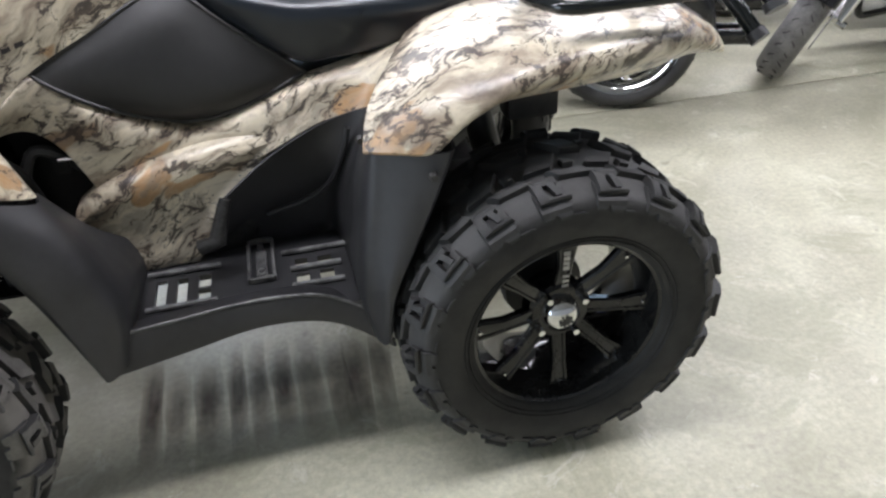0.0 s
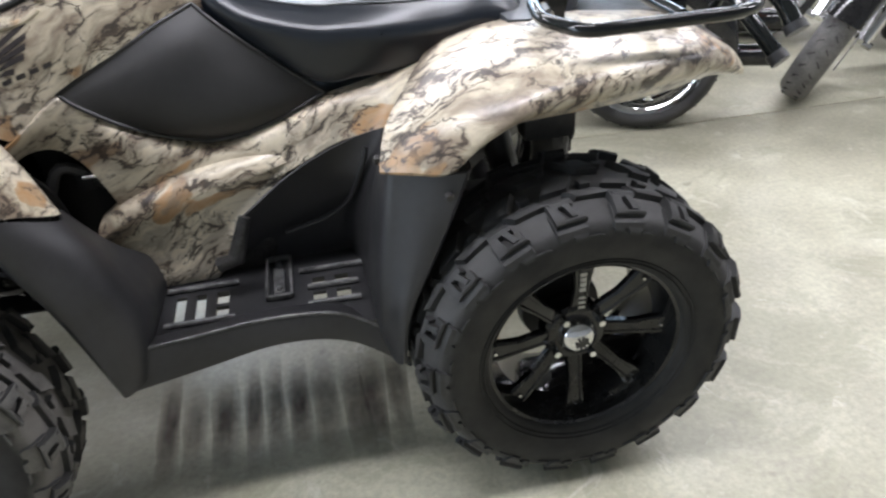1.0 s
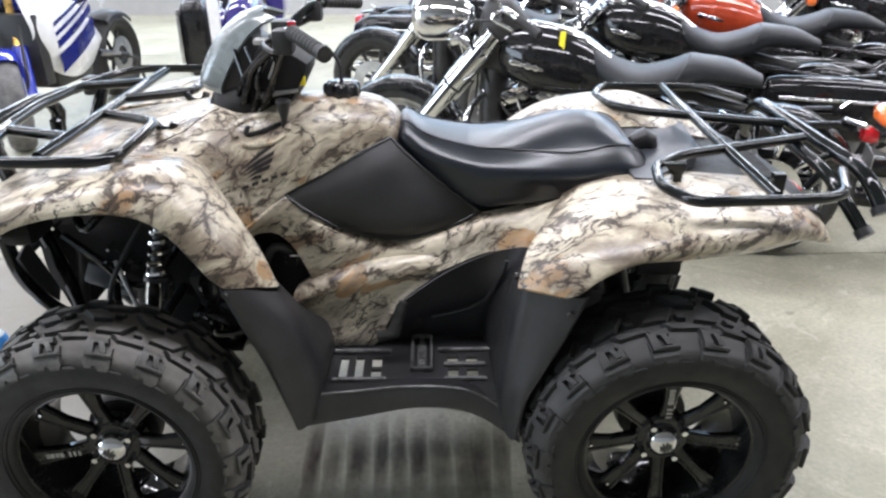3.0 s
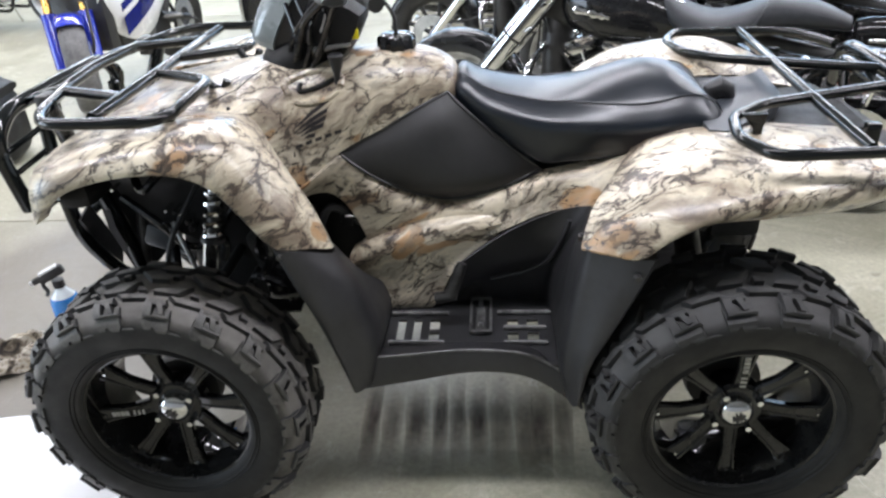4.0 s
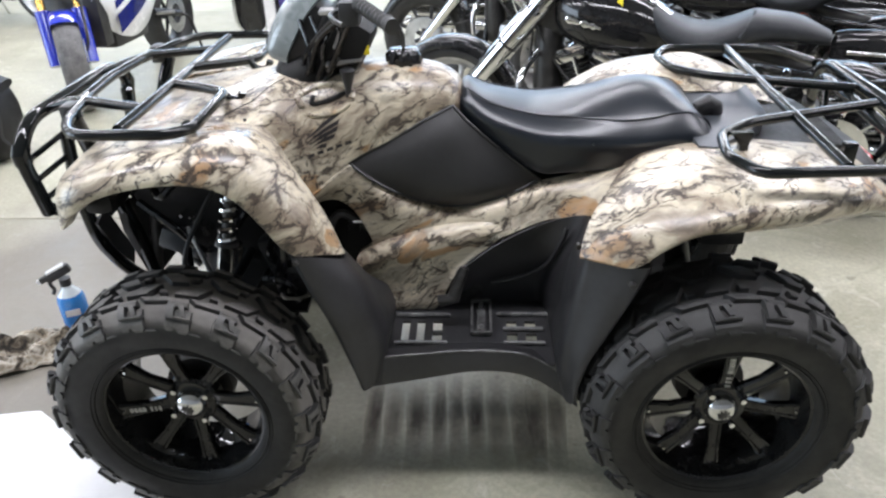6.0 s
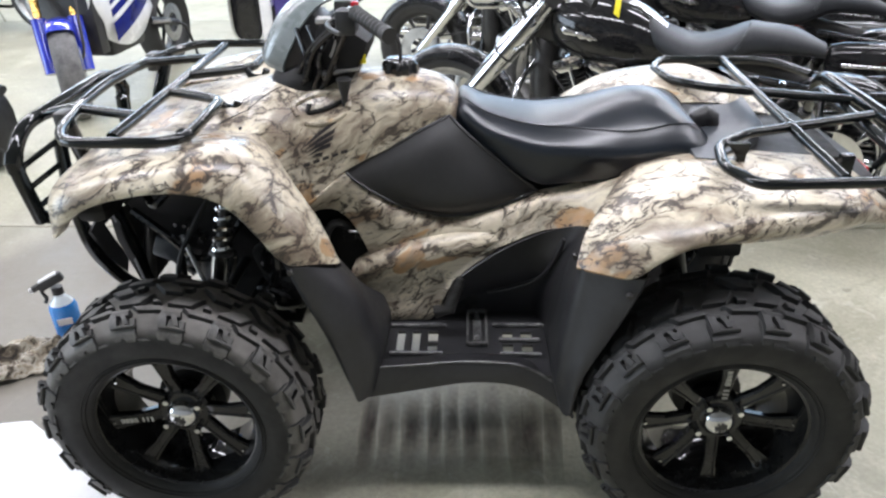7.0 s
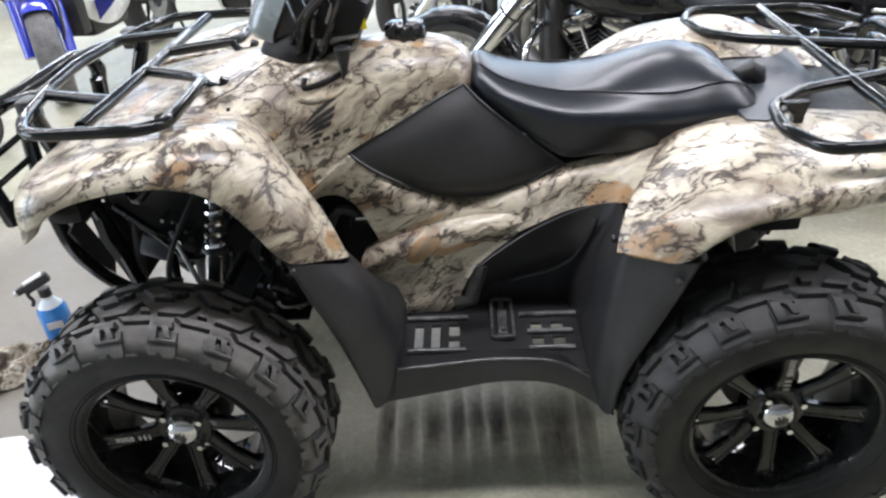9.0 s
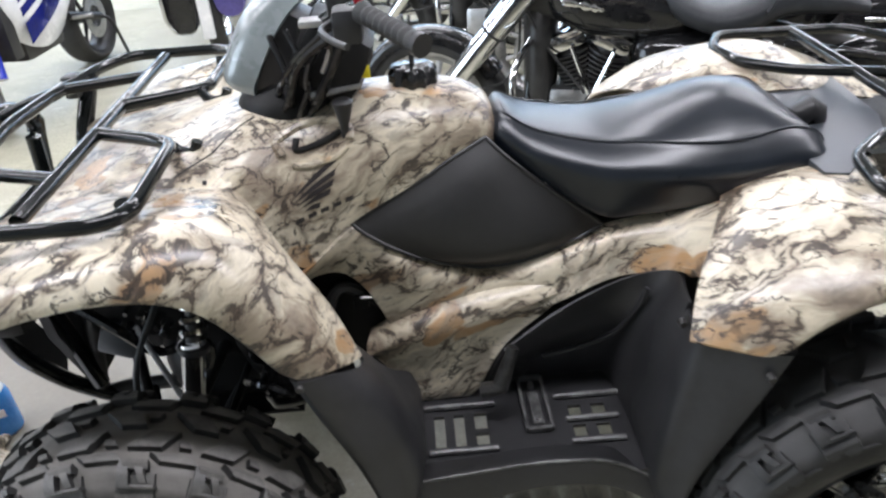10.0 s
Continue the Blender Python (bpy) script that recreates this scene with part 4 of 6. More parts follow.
    H = [
        [(0.345, -0.24, 0.695), (0.300, -0.412, 0.708), (0.325, -0.455, 0.700), (0.424, -0.508, 0.712), (0.44, -0.44, 0.712)],
        [(0.300, -0.20, 0.60), (0.287, -0.412, 0.655), (0.318, -0.462, 0.64), (0.394, -0.506, 0.630), (0.415, -0.44, 0.64)],
        [(0.275, -0.18, 0.49), (0.268, -0.414, 0.540), (0.297, -0.468, 0.53), (0.350, -0.502, 0.525), (0.375, -0.44, 0.53)],
        [(0.262, -0.17, 0.40), (0.253, -0.418, 0.40), (0.278, -0.470, 0.42), (0.312, -0.500, 0.432), (0.335, -0.44, 0.43)],
        [(0.285, -0.40, 0.29), (0.272, -0.43, 0.300), (0.283, -0.468, 0.30), (0.296, -0.490, 0.320), (0.312, -0.44, 0.32)],
    ]
    part("rear_mud_guard", loft([[(x, s * y, z) for x, y, z in r] for r in H], 4, 5, 0.006), "plastic", quad)
    W = [
        [(0.010, -0.222, 0.53), (0.13, -0.212, 0.615), (0.25, -0.205, 0.668), (0.335, -0.235, 0.695), (0.318, -0.36, 0.715)],
        [(-0.01, -0.195, 0.46), (0.11, -0.185, 0.53), (0.22, -0.19, 0.57), (0.29, -0.24, 0.60), (0.29, -0.37, 0.62)],
        [(-0.03, -0.170, 0.40), (0.09, -0.155, 0.45), (0.19, -0.15, 0.47), (0.255, -0.20, 0.48), (0.272, -0.38, 0.49)],
        [(-0.04, -0.155, 0.375), (0.08, -0.145, 0.375), (0.18, -0.145, 0.375), (0.245, -0.16, 0.375), (0.262, -0.39, 0.38)],
    ]
    part("well_wall", loft([[(x, s * y, z) for x, y, z in r] for r in W], 5, 4, 0.005), "plastic", quad)
    # rib moulded on the wall, and the foot brake boss
    rib = curve([(0.10, s * -0.175, 0.462), (0.19, s * -0.178, 0.488), (0.245, s * -0.205, 0.54), (0.275, s * -0.232, 0.62), (0.285, s * -0.235, 0.66)], 6)
    part("wall_rib", add_sweep(bmesh.new(), rib, 0.006, 8), "plastic", quad)
    part("pedal_boss", add_sweep(bmesh.new(), [(-0.035, s * -0.255, 0.455), (0.0, s * -0.262, 0.468), (0.03, s * -0.235, 0.545)], [0.017, 0.018, 0.012], 10), "steel", quad, "dark steel pedal boss")
    for x, y, z in ((-0.249, -0.398, 0.655), (-0.333, -0.49, 0.716), (0.300, -0.428, 0.66), (0.392, -0.515, 0.675), (0.29, -0.40, 0.705)):
        part("trim_bolt", lathe([(-0.006, 0), (-0.006, 0.006), (0.006, 0.008), (0.006, 0)], 10, "Y", (x, s * y, z)), "steel", quad, "small bolt")

# decals on the tank side: plain feather bars and a row of plain bars
from mathutils.bvhtree import BVHTree
def decal(name, polys, at_skin, mat, label):
    src = bmesh.new()
    src.from_mesh(at_skin.data)
    tree = BVHTree.FromBMesh(src)
    bm = bmesh.new()
    for poly in polys:
        n = len(poly)
        dense = []
        for i in range(n):
            (x0, z0), (x1, z1) = poly[i], poly[(i + 1) % n]
            for k in range(4):
                dense.append((x0 + (x1 - x0) * k / 4, z0 + (z1 - z0) * k / 4))
        vs = []
        for x, z in dense:
            hit = tree.ray_cast(Vector((x, -1, z)), Vector((0, 1, 0)))
            if hit[0] is None:
                break
            vs.append(bm.verts.new(hit[0] + Vector((0, -0.0015, 0))))
        if len(vs) == len(dense):
            bm.faces.new(vs)
    src.free()
    return part(name, bm, mat, quad, label, smooth=False)


def crease(name, line, skins, r, mat="dark", label=""):
    trees = []
    for ob in skins:
        b = bmesh.new()
        b.from_mesh(ob.data)
        trees.append(BVHTree.FromBMesh(b))
        b.free()
    pts = []
    for q in curve(line, 8):
        zs = [h[0].z for h in (t.ray_cast(Vector((q.x, q.y, 2)), Vector((0, 0, -1))) for t in trees) if h[0] is not None]
        if zs:
            pts.append((q.x, q.y, max(zs)))
    return part(name, add_sweep(bmesh.new(), pts, r, 8), mat, quad, label)


crease("panel_gap", [(-0.535, -0.205, 1), (-0.47, -0.15, 1), (-0.41, -0.09, 1)], (tank, nose), 0.002)
TIPS = [(-0.267, 0.944), (-0.272, 0.922), (-0.277, 0.905), (-0.284, 0.889), (-0.305, 0.866)]
ROOTS = [(-0.358, 0.875), (-0.354, 0.869), (-0.349, 0.864), (-0.342, 0.859), (-0.334, 0.854)]
feathers = []
for (x1, z1), (x0, z0) in zip(TIPS, ROOTS):
    dx, dz = x1 - x0, z1 - z0
    feathers.append([(x0, z0), (x0 + dx * 0.5 - 0.001, z0 + dz * 0.5 + 0.0042), (x1, z1), (x1 - 0.003, z1 - 0.011), (x0 + dx * 0.5 + 0.002, z0 + dz * 0.5 - 0.0042)])
decal("wing_mark", feathers, tank, "decal", "plain black feather-shaped mark")
decal("name_mark", [[(-0.352 + 0.0225 * i, 0.832 + 0.006 * i), (-0.337 + 0.0225 * i, 0.836 + 0.006 * i), (-0.337 + 0.0225 * i, 0.845 + 0.006 * i), (-0.352 + 0.0225 * i, 0.841 + 0.006 * i)] for i in range(5)], tank, "decal", "row of plain black bars")

# gear lever in its gate, fuel cap and breather
crease("shift_gate", [(-0.361, -0.153, 1), (-0.372, -0.137, 1), (-0.342, -0.112, 1), (-0.31, -0.100, 1), (-0.276, -0.098, 1), (-0.245, -0.112, 1), (-0.243, -0.128, 1)], (tank,), 0.0085, "camo", "raised camouflage rim of the gear gate")
crease("gate_land", [(-0.345, -0.158, 1), (-0.31, -0.154, 1), (-0.27, -0.146, 1), (-0.248, -0.136, 1)], (tank,), 0.006, "camo")
crease("gate_slot", [(-0.336, -0.127, 1), (-0.338, -0.141, 1), (-0.315, -0.137, 1), (-0.285, -0.129, 1), (-0.258, -0.118, 1)], (tank,), 0.0062, "under", "black slot of the gear gate")
for x, y in ((-0.330, -0.080), (-0.482, -0.222)):
    crease("push_rivet", [(x - 0.003, y, 1), (x, y, 1), (x + 0.003, y, 1)], (tank, nose), 0.0048, "plastic", "small black push rivet")
part("gear_lever", add_sweep(bmesh.new(), [(-0.25, -0.122, 0.965), (-0.249, -0.124, 0.99), (-0.248, -0.126, 1.000), (-0.247, -0.126, 1.032), (-0.247, -0.126, 1.036)], [0.007, 0.008, 0.011, 0.019, 0.014], 12), "plastic", quad, "black gear lever knob")
bm = lathe([(1.008, 0.0), (1.008, 0.040), (1.012, 0.043), (1.038, 0.043), (1.046, 0.038), (1.050, 0.030), (1.050, 0.0)], 40, "Z", (-0.122, 0, 0))
for v in bm.verts:
    d = Vector((v.co.x + 0.122, v.co.y, 0))
    if d.length > 0.036:
        v.co += d.normalized() * (0.004 if math.sin(math.atan2(d.y, d.x) * 10) > 0 else -0.002)
part("fuel_cap", bm, "gloss", quad, "black ribbed fuel cap")
part("breather_hose", add_sweep(bmesh.new(), curve([(-0.122, 0.0, 1.05), (-0.125, 0.0, 1.09), (-0.15, 0.0, 1.125), (-0.20, 0.02, 1.13)], 6), 0.005, 8), "rubber", quad)

# handlebar, pod and controls
pod = []
for x, z, w, back in ((-0.462, 1.045, 0.060, 0.026), (-0.466, 1.066, 0.068, 0.030), (-0.440, 1.120, 0.074, 0.032), (-0.402, 1.170, 0.074, 0.030), (-0.352, 1.208, 0.068, 0.026), (-0.300, 1.224, 0.056, 0.02)):
    pod.append([(x + back * 2.1, -w, z - 0.014), (x + back * 0.45, -w * 0.72, z - 0.002), (x, 0, z + 0.006), (x + back * 0.45, w * 0.72, z - 0.002), (x + back * 2.1, w, z - 0.014)])
part("headlight_cowl", loft(pod, 6, 5, 0.008), "smoke", quad, "smooth grey headlight cowl")
part("cowl_base", lathe([(0.975, 0.02), (0.975, 0.092), (1.006, 0.096), (1.022, 0.088), (1.05, 0.06), (1.05, 0.02)], 36, "Z", (-0.356, 0.0, 0)), "under", quad)
part("dash", box((0, 0, 0), (0.09, 0.115, 0.17), 0.025, Matrix.Translation((-0.350, 0, 1.090)) @ Matrix.Rotation(radians(28), 4, "Y")), "plastic", quad)
part("ignition_panel", box((0, 0, 0), (0.13, 0.17, 0.13), 0.035, Matrix.Translation((-0.262, -0.02, 1.088)) @ Matrix.Rotation(radians(28), 4, "Y")), "under", quad)
part("choke_lever", add_sweep(bmesh.new(), curve([(-0.300, -0.105, 1.040), (-0.26, -0.110, 1.046), (-0.213, -0.105, 1.051)], 5), [0.0075 - 0.00035 * i for i in range(11)], 8), "alu", quad, "bare metal lever")
part("lever_bracket", box((-0.262, -0.12, 1.168), (0.075, 0.035, 0.012), 0.004), "alu", quad, "light metal bracket")
part("cable_tag", box((-0.203, -0.09, 1.070), (0.014, 0.004, 0.022), 0.001), "yellow", quad, "small yellow tag")
part("lever_arm", add_sweep(bmesh.new(), curve([(-0.268, -0.13, 1.150), (-0.255, -0.135, 1.128), (-0.262, -0.13, 1.105), (-0.272, -0.125, 1.085)], 5), 0.005, 8), "alu", quad, "light metal arm")
part("steering_stem", add_sweep(bmesh.new(), [(-0.42, 0, 0.72), (-0.30, 0, 1.12)], 0.024, 12), "dark", quad)
part("stem_clamp", box((-0.285, 0, 1.125), (0.07, 0.12, 0.05), 0.012), "steel", quad)
bar = part("handlebar", tube([(-0.116, -0.35, 1.189), (-0.210, -0.205, 1.210), (-0.285, -0.07, 1.145), (-0.285, 0.07, 1.145), (-0.210, 0.205, 1.210), (-0.116, 0.35, 1.189)], 0.0115, 0.05, 12), "rack", quad)
for s in (-1, 1):
    g0, g1 = Vector((-0.188, s * 0.240, 1.206)), Vector((-0.112, s * 0.356, 1.188))
    pts = [g0.lerp(g1, i / 18) for i in range(19)]
    part("grip", add_sweep(bmesh.new(), pts, [0.0175 if i in (0, 18) else (0.0160 if i % 2 else 0.0130) for i in range(19)], 14), "rubber", bar, "ribbed black rubber grip")
    part("bar_end", add_sweep(bmesh.new(), [g1, g1 + (g1 - g0).normalized() * 0.012], 0.0170, 12), "plastic", bar)
    part("switch_box", box((-0.212, s * 0.222, 1.186), (0.046, 0.050, 0.054), 0.012), "plastic", bar, "black switch box")
    part("switch_button", box((-0.192, s * 0.222, 1.222), (0.016, 0.016, 0.012), 0.003), "redlens", bar, "red stop button")
    part("brake_lever", add_sweep(bmesh.new(), curve([(-0.235, s * 0.215, 1.190), (-0.250, s * 0.25, 1.186), (-0.228, s * 0.31, 1.186), (-0.206, s * 0.35, 1.188)], 5), 0.005, 8), "steel", bar, "dark metal brake lever")
for i, (a, b, c) in enumerate((((-0.22, -0.21, 1.18), (-0.31, -0.13, 1.10), (-0.35, -0.07, 0.99)), ((-0.24, -0.20, 1.18), (-0.33, -0.11, 1.09), (-0.385, -0.05, 0.99)),
                               ((-0.22, -0.19, 1.16), (-0.28, -0.12, 1.05), (-0.33, -0.05, 0.98)), ((-0.24, -0.17, 1.18), (-0.30, -0.13, 1.08), (-0.30, -0.06, 0.98)),
                               ((-0.22, 0.2, 1.17), (-0.35, 0.15, 1.1), (-0.38, 0.05, 0.98)))):
    part("cable", add_sweep(bmesh.new(), curve([a, b, c], 8), 0.006 if i % 2 else 0.008, 8), "gloss", quad)
for a, b, c, r in (((-0.36, -0.075, 1.14), (-0.335, -0.105, 1.06), (-0.36, -0.085, 1.0), 0.006), ((-0.33, -0.085, 1.15), (-0.30, -0.115, 1.07), (-0.33, -0.095, 1.0), 0.005),
                   ((-0.25, -0.14, 1.16), (-0.265, -0.12, 1.07), (-0.31, -0.09, 1.0), 0.007), ((-0.30, -0.06, 1.12), (-0.24, -0.07, 1.08), (-0.26, -0.07, 1.02), 0.005)):
    part("cable", add_sweep(bmesh.new(), curve([a, b, c], 8), r, 8), "gloss", quad)
part("master_cylinder", box((-0.225, -0.165, 1.205), (0.04, 0.05, 0.035), 0.008), "steel", bar)

# front rack
RZ = 0.988
rack = part("front_rack", tube([(-0.70, -0.395, RZ), (-0.70, 0.395, RZ)], 0.0125), "rack", quad, "black tubular front rack")
for s in (-1, 1):
    part("rack_loop", tube([(-0.875, s * -0.16, RZ), (-0.835, s * -0.35, RZ), (-0.79, s * -0.425, RZ), (-0.575, s * -0.425, RZ), (-0.54, s * -0.385, RZ), (-0.545, s * -0.15, RZ), (-0.585, s * -0.12, RZ), (-0.70, s * -0.07, RZ)], 0.0125, 0.05), "rack", rack)
    part("rack_bar", tube([(-0.868, s * -0.20, RZ), (-0.705, s * -0.255, RZ)], 0.012), "rack", rack)
    part("rack_hook", tube([(-0.56, s * -0.13, RZ), (-0.545, s * -0.125, 0.965), (-0.515, s * -0.135, 0.962), (-0.505, s * -0.135, 0.985)], 0.010, 0.02), "rack", rack)
    part("rack_foot", tube([(-0.56, s * -0.36, RZ), (-0.565, s * -0.35, 0.94)], 0.015), "rack", rack)
    part("rack_strut", tube([(-0.845, s * -0.30, RZ), (-0.87, s * -0.22, 0.86), (-0.86, s * -0.14, 0.62), (-0.85, s * -0.11, 0.44)], 0.019), "rack", rack)
    part("rack_clip", box((-0.87, s * -0.26, RZ - 0.01), (0.03, 0.05, 0.05), 0.008), "steel", rack)
part("rack_bar", tube([(-0.872, -0.22, RZ), (-0.885, 0.0, RZ + 0.004), (-0.872, 0.22, RZ)], 0.0125), "rack", rack)

# front bumper
BX = -1.0
bumper = part("front_bumper", tube([(BX - 0.005, -0.255, 0.72), (BX, -0.30, 0.895), (BX, -0.225, 0.953), (BX, 0.225, 0.953), (BX, 0.30, 0.895), (BX - 0.005, 0.255, 0.72)], 0.0175, 0.05, 12), "rack", quad, "black tubular brush guard")
for s in (-1, 1):
    part("bumper_joint", add_sweep(bmesh.new(), [(BX - 0.002, s * -0.290, 0.868), (BX, s * -0.297, 0.892), (BX, s * -0.284, 0.906)], 0.0205, 14), "rack", bumper)
    part("bumper_leg", tube([(BX - 0.005, s * -0.255, 0.735), (BX + 0.005, s * -0.235, 0.715), (-0.965, s * -0.18, 0.725), (-0.95, s * -0.175, 0.90)], 0.0165, 0.03), "rack", bumper)
    part("bumper_leg", tube([(-0.955, s * -0.19, 0.76), (-0.945, s * -0.185, 0.60), (-0.915, s * -0.12, 0.46), (-0.80, s * -0.09, 0.36)], 0.018, 0.06), "rack", bumper)
    part("bumper_plate", plate([(-0.205, 0.66), (-0.15, 0.68), (-0.06, 0.50), (-0.10, 0.44)] if s > 0 else [(0.205, 0.66), (0.15, 0.68), (0.06, 0.50), (0.10, 0.44)], 0.006, "X", -0.925, 0.002), "dark", bumper)
    for y, z0, z1 in ((-0.215, 0.90, 0.74),):
        for k in range(3):
            z = 0.90 - 0.055 * k
            part("bumper_rung", tube([(BX + 0.002, s * -0.285 + s * 0.012 * k, z - 0.03), (-0.955, s * -0.18, z)], 0.007, n=8), "rack", bumper)
    part("bumper_strut", tube([(BX, s * -0.15, 0.95), (-0.93, s * -0.17, 0.975), (-0.87, s * -0.19, RZ)], 0.012), "rack", bumper)
part("bumper_bar", tube([(-0.958, -0.18, 0.80), (-0.958, 0.18, 0.80)], 0.013), "rack", bumper)
part("bumper_bar", tube([(-0.945, -0.17, 0.64), (-0.945, 0.17, 0.64)], 0.013), "rack", bumper)

# rear rack
def rear_z(y):
    return 0.915 + 0.025 * y


rrack = part("rear_rack", tube([(0.822, -0.425, rear_z(-0.425)), (0.822, 0.43, rear_z(0.43))], 0.0125), "rack", quad, "black tubular rear rack")
for s, wide in ((-1, 1.02), (1, 1.06)):
    part("rack_loop", tube([(x, s * y * wide, rear_z(s * y * wide)) for x, y in ((1.045, -0.055), (0.70, -0.165), (0.615, -0.235), (0.595, -0.34), (0.64, -0.425), (0.92, -0.412), (0.975, -0.385), (1.03, -0.27))], 0.0122, 0.03), "rack", rrack)
    part("rack_foot", plate([(0.632, 0.918), (0.684, 0.918), (0.677, 0.888), (0.677, 0.850), (0.659, 0.850), (0.656, 0.888)], 0.018, "Y", s * -0.252, 0.003), "rack", rrack)
    part("rack_foot", box((0.88, s * -0.30, 0.880), (0.03, 0.02, 0.06), 0.004), "rack", rrack)
part("grab_bar", tube([(1.075, -0.350, 0.785), (1.048, -0.285, 0.842), (1.030, -0.215, 0.885), (1.035, 0.215, 0.898), (1.05, 0.285, 0.850), (1.08, 0.350, 0.790)], 0.0155, 0.05, 12), "rack", rrack)
part("grab_bar", tube([(1.108, -0.338, 0.838), (1.098, -0.305, 0.878), (1.088, -0.245, 0.903), (1.088, 0.30, 0.908), (1.095, 0.36, 0.880), (1.105, 0.39, 0.842)], 0.0185, 0.05, 12), "rack", rrack)
for s in (-1, 1):
    part("bar_cap", add_sweep(bmesh.new(), [(1.072, s * -0.344, 0.791), (1.079, s * -0.358, 0.778)], 0.0195, 14), "plastic", rrack)
    part("bar_cap", add_sweep(bmesh.new(), [(1.107, s * -0.334, 0.842), (1.111, s * -0.345, 0.829)], 0.0225, 14), "plastic", rrack)
    part("bar_strut", tube([(1.088, s * -0.14, 0.904), (1.06, s * -0.14, 0.885), (1.03, s * -0.14, 0.892)], 0.010, 0.02), "rack", rrack)
    part("bar_strut", tube([(1.04, s * -0.20, 0.885), (1.03, s * -0.16, 0.82)], 0.011), "rack", rrack)
part("tail_panel", loft([[(0.93, -0.29, 0.828), (0.95, 0, 0.83), (0.93, 0.29, 0.828)], [(1.01, -0.28, 0.80), (1.04, 0, 0.80), (1.01, 0.28, 0.80)], [(1.03, -0.275, 0.735), (1.05, 0, 0.73), (1.03, 0.275, 0.735)]], 5, 5, 0.006), "plastic", quad, "black rear panel")
part("tail_lamp", box((1.062, 0.0, 0.755), (0.02, 0.14, 0.05), 0.008), "redlens", quad, "red tail lamp")

# frame, engine, suspension and underside
for s in (-1, 1):
    part("frame_rail", tube([(-0.86, s * 0.10, 0.40), (-0.80, s * 0.08, 0.40), (-0.36, s * 0.08, 0.40), (-0.24, s * 0.10, 0.34), (0.35, s * 0.11, 0.34), (0.48, s * 0.12, 0.42), (0.55, s * 0.13, 0.75)], 0.016), "dark", quad)
    part("frame_rail", tube([(-0.86, s * 0.10, 0.40), (-0.78, s * 0.12, 0.78), (-0.40, s * 0.09, 0.84), (0.10, s * 0.08, 0.78), (0.60, s * 0.13, 0.78), (0.95, s * 0.14, 0.775)], 0.016), "dark", quad)
    part("frame_tube", tube([(-0.45, s * 0.10, 0.34), (-0.50, s * 0.12, 0.82)], 0.014), "dark", quad)
    # shock absorber with its spring
    p0, p1 = Vector((-0.525, s * 0.255, 0.83)), Vector((-0.592, s * 0.31, 0.47))
    shock = part("shock_absorber", add_sweep(bmesh.new(), [p0.lerp(p1, 0.50), p0.lerp(p1, 1.0)], 0.022, 14), "chrome", quad, "chrome shock body")
    part("shock_rod", add_sweep(bmesh.new(), [p0, p0.lerp(p1, 0.55)], 0.014, 10), "dark", shock)
    ax = (p1 - p0).normalized()
    e1 = ax.orthogonal().normalized()
    e2 = ax.cross(e1)
    coil = [p0.lerp(p1, 0.05 + 0.43 * i / 168) + (e1 * math.cos(i * math.pi / 14) + e2 * math.sin(i * math.pi / 14)) * 0.0185 for i in range(169)]
    part("spring", add_sweep(bmesh.new(), coil, 0.0078, 8), "chrome", shock, "chrome coil spring")
    part("spring_seat", add_sweep(bmesh.new(), [p0.lerp(p1, 0.49), p0.lerp(p1, 0.52)], 0.028, 16), "dark", shock)
    for y0, z0, dz in ((0.12, 0.42, 0.0), (0.12, 0.56, 0.06)):
        part("control_arm", tube([(-0.74, s * y0, z0), (-0.65, s * 0.36, 0.32 + dz * 1.5), (-0.54, s * y0, z0)], 0.013, 0.04), "under", quad)
    part("knuckle", box((-0.635, s * 0.36, 0.34), (0.05, 0.05, 0.17), 0.014), "under", quad)
    part("axle_boot", lathe([(0.14, 0.03), (0.16, 0.05), (0.18, 0.036), (0.20, 0.046), (0.22, 0.032), (0.24, 0.04), (0.27, 0.018), (0.42, 0.016)], 16, "Y", (-0.635, 0, 0.36)) if s > 0 else
         lathe([(-0.14, 0.03), (-0.16, 0.05), (-0.18, 0.036), (-0.20, 0.046), (-0.22, 0.032), (-0.24, 0.04), (-0.27, 0.018), (-0.42, 0.016)], 16, "Y", (-0.635, 0, 0.36)), "rubber", quad)
    part("tie_rod", tube([(-0.50, s * 0.05, 0.50), (-0.56, s * 0.36, 0.42)], 0.008), "under", quad)
    part("brake_hose", add_sweep(bmesh.new(), curve([(-0.60, s * 0.36, 0.42), (-0.66, s * 0.33, 0.60), (-0.62, s * 0.24, 0.72), (-0.56, s * 0.18, 0.80)], 6), 0.006, 8), "rubber", quad)
    # inner liners that close the wheel wells
    L = [[(-0.84, s * 0.30, 0.85), (-0.74, s * 0.34, 0.90), (-0.60, s * 0.34, 0.92), (-0.44, s * 0.32, 0.90), (-0.33, s * 0.29, 0.74)], [(-0.84, s * 0.20, 0.80), (-0.74, s * 0.18, 0.76), (-0.60, s * 0.17, 0.74), (-0.44, s * 0.17, 0.70), (-0.31, s * 0.18, 0.62)],
         [(-0.80, s * 0.17, 0.68), (-0.74, s * 0.15, 0.62), (-0.60, s * 0.14, 0.54), (-0.44, s * 0.14, 0.48), (-0.29, s * 0.16, 0.44)]]
    part("inner_liner", loft(L, 4, 4, 0.006), "under", quad)
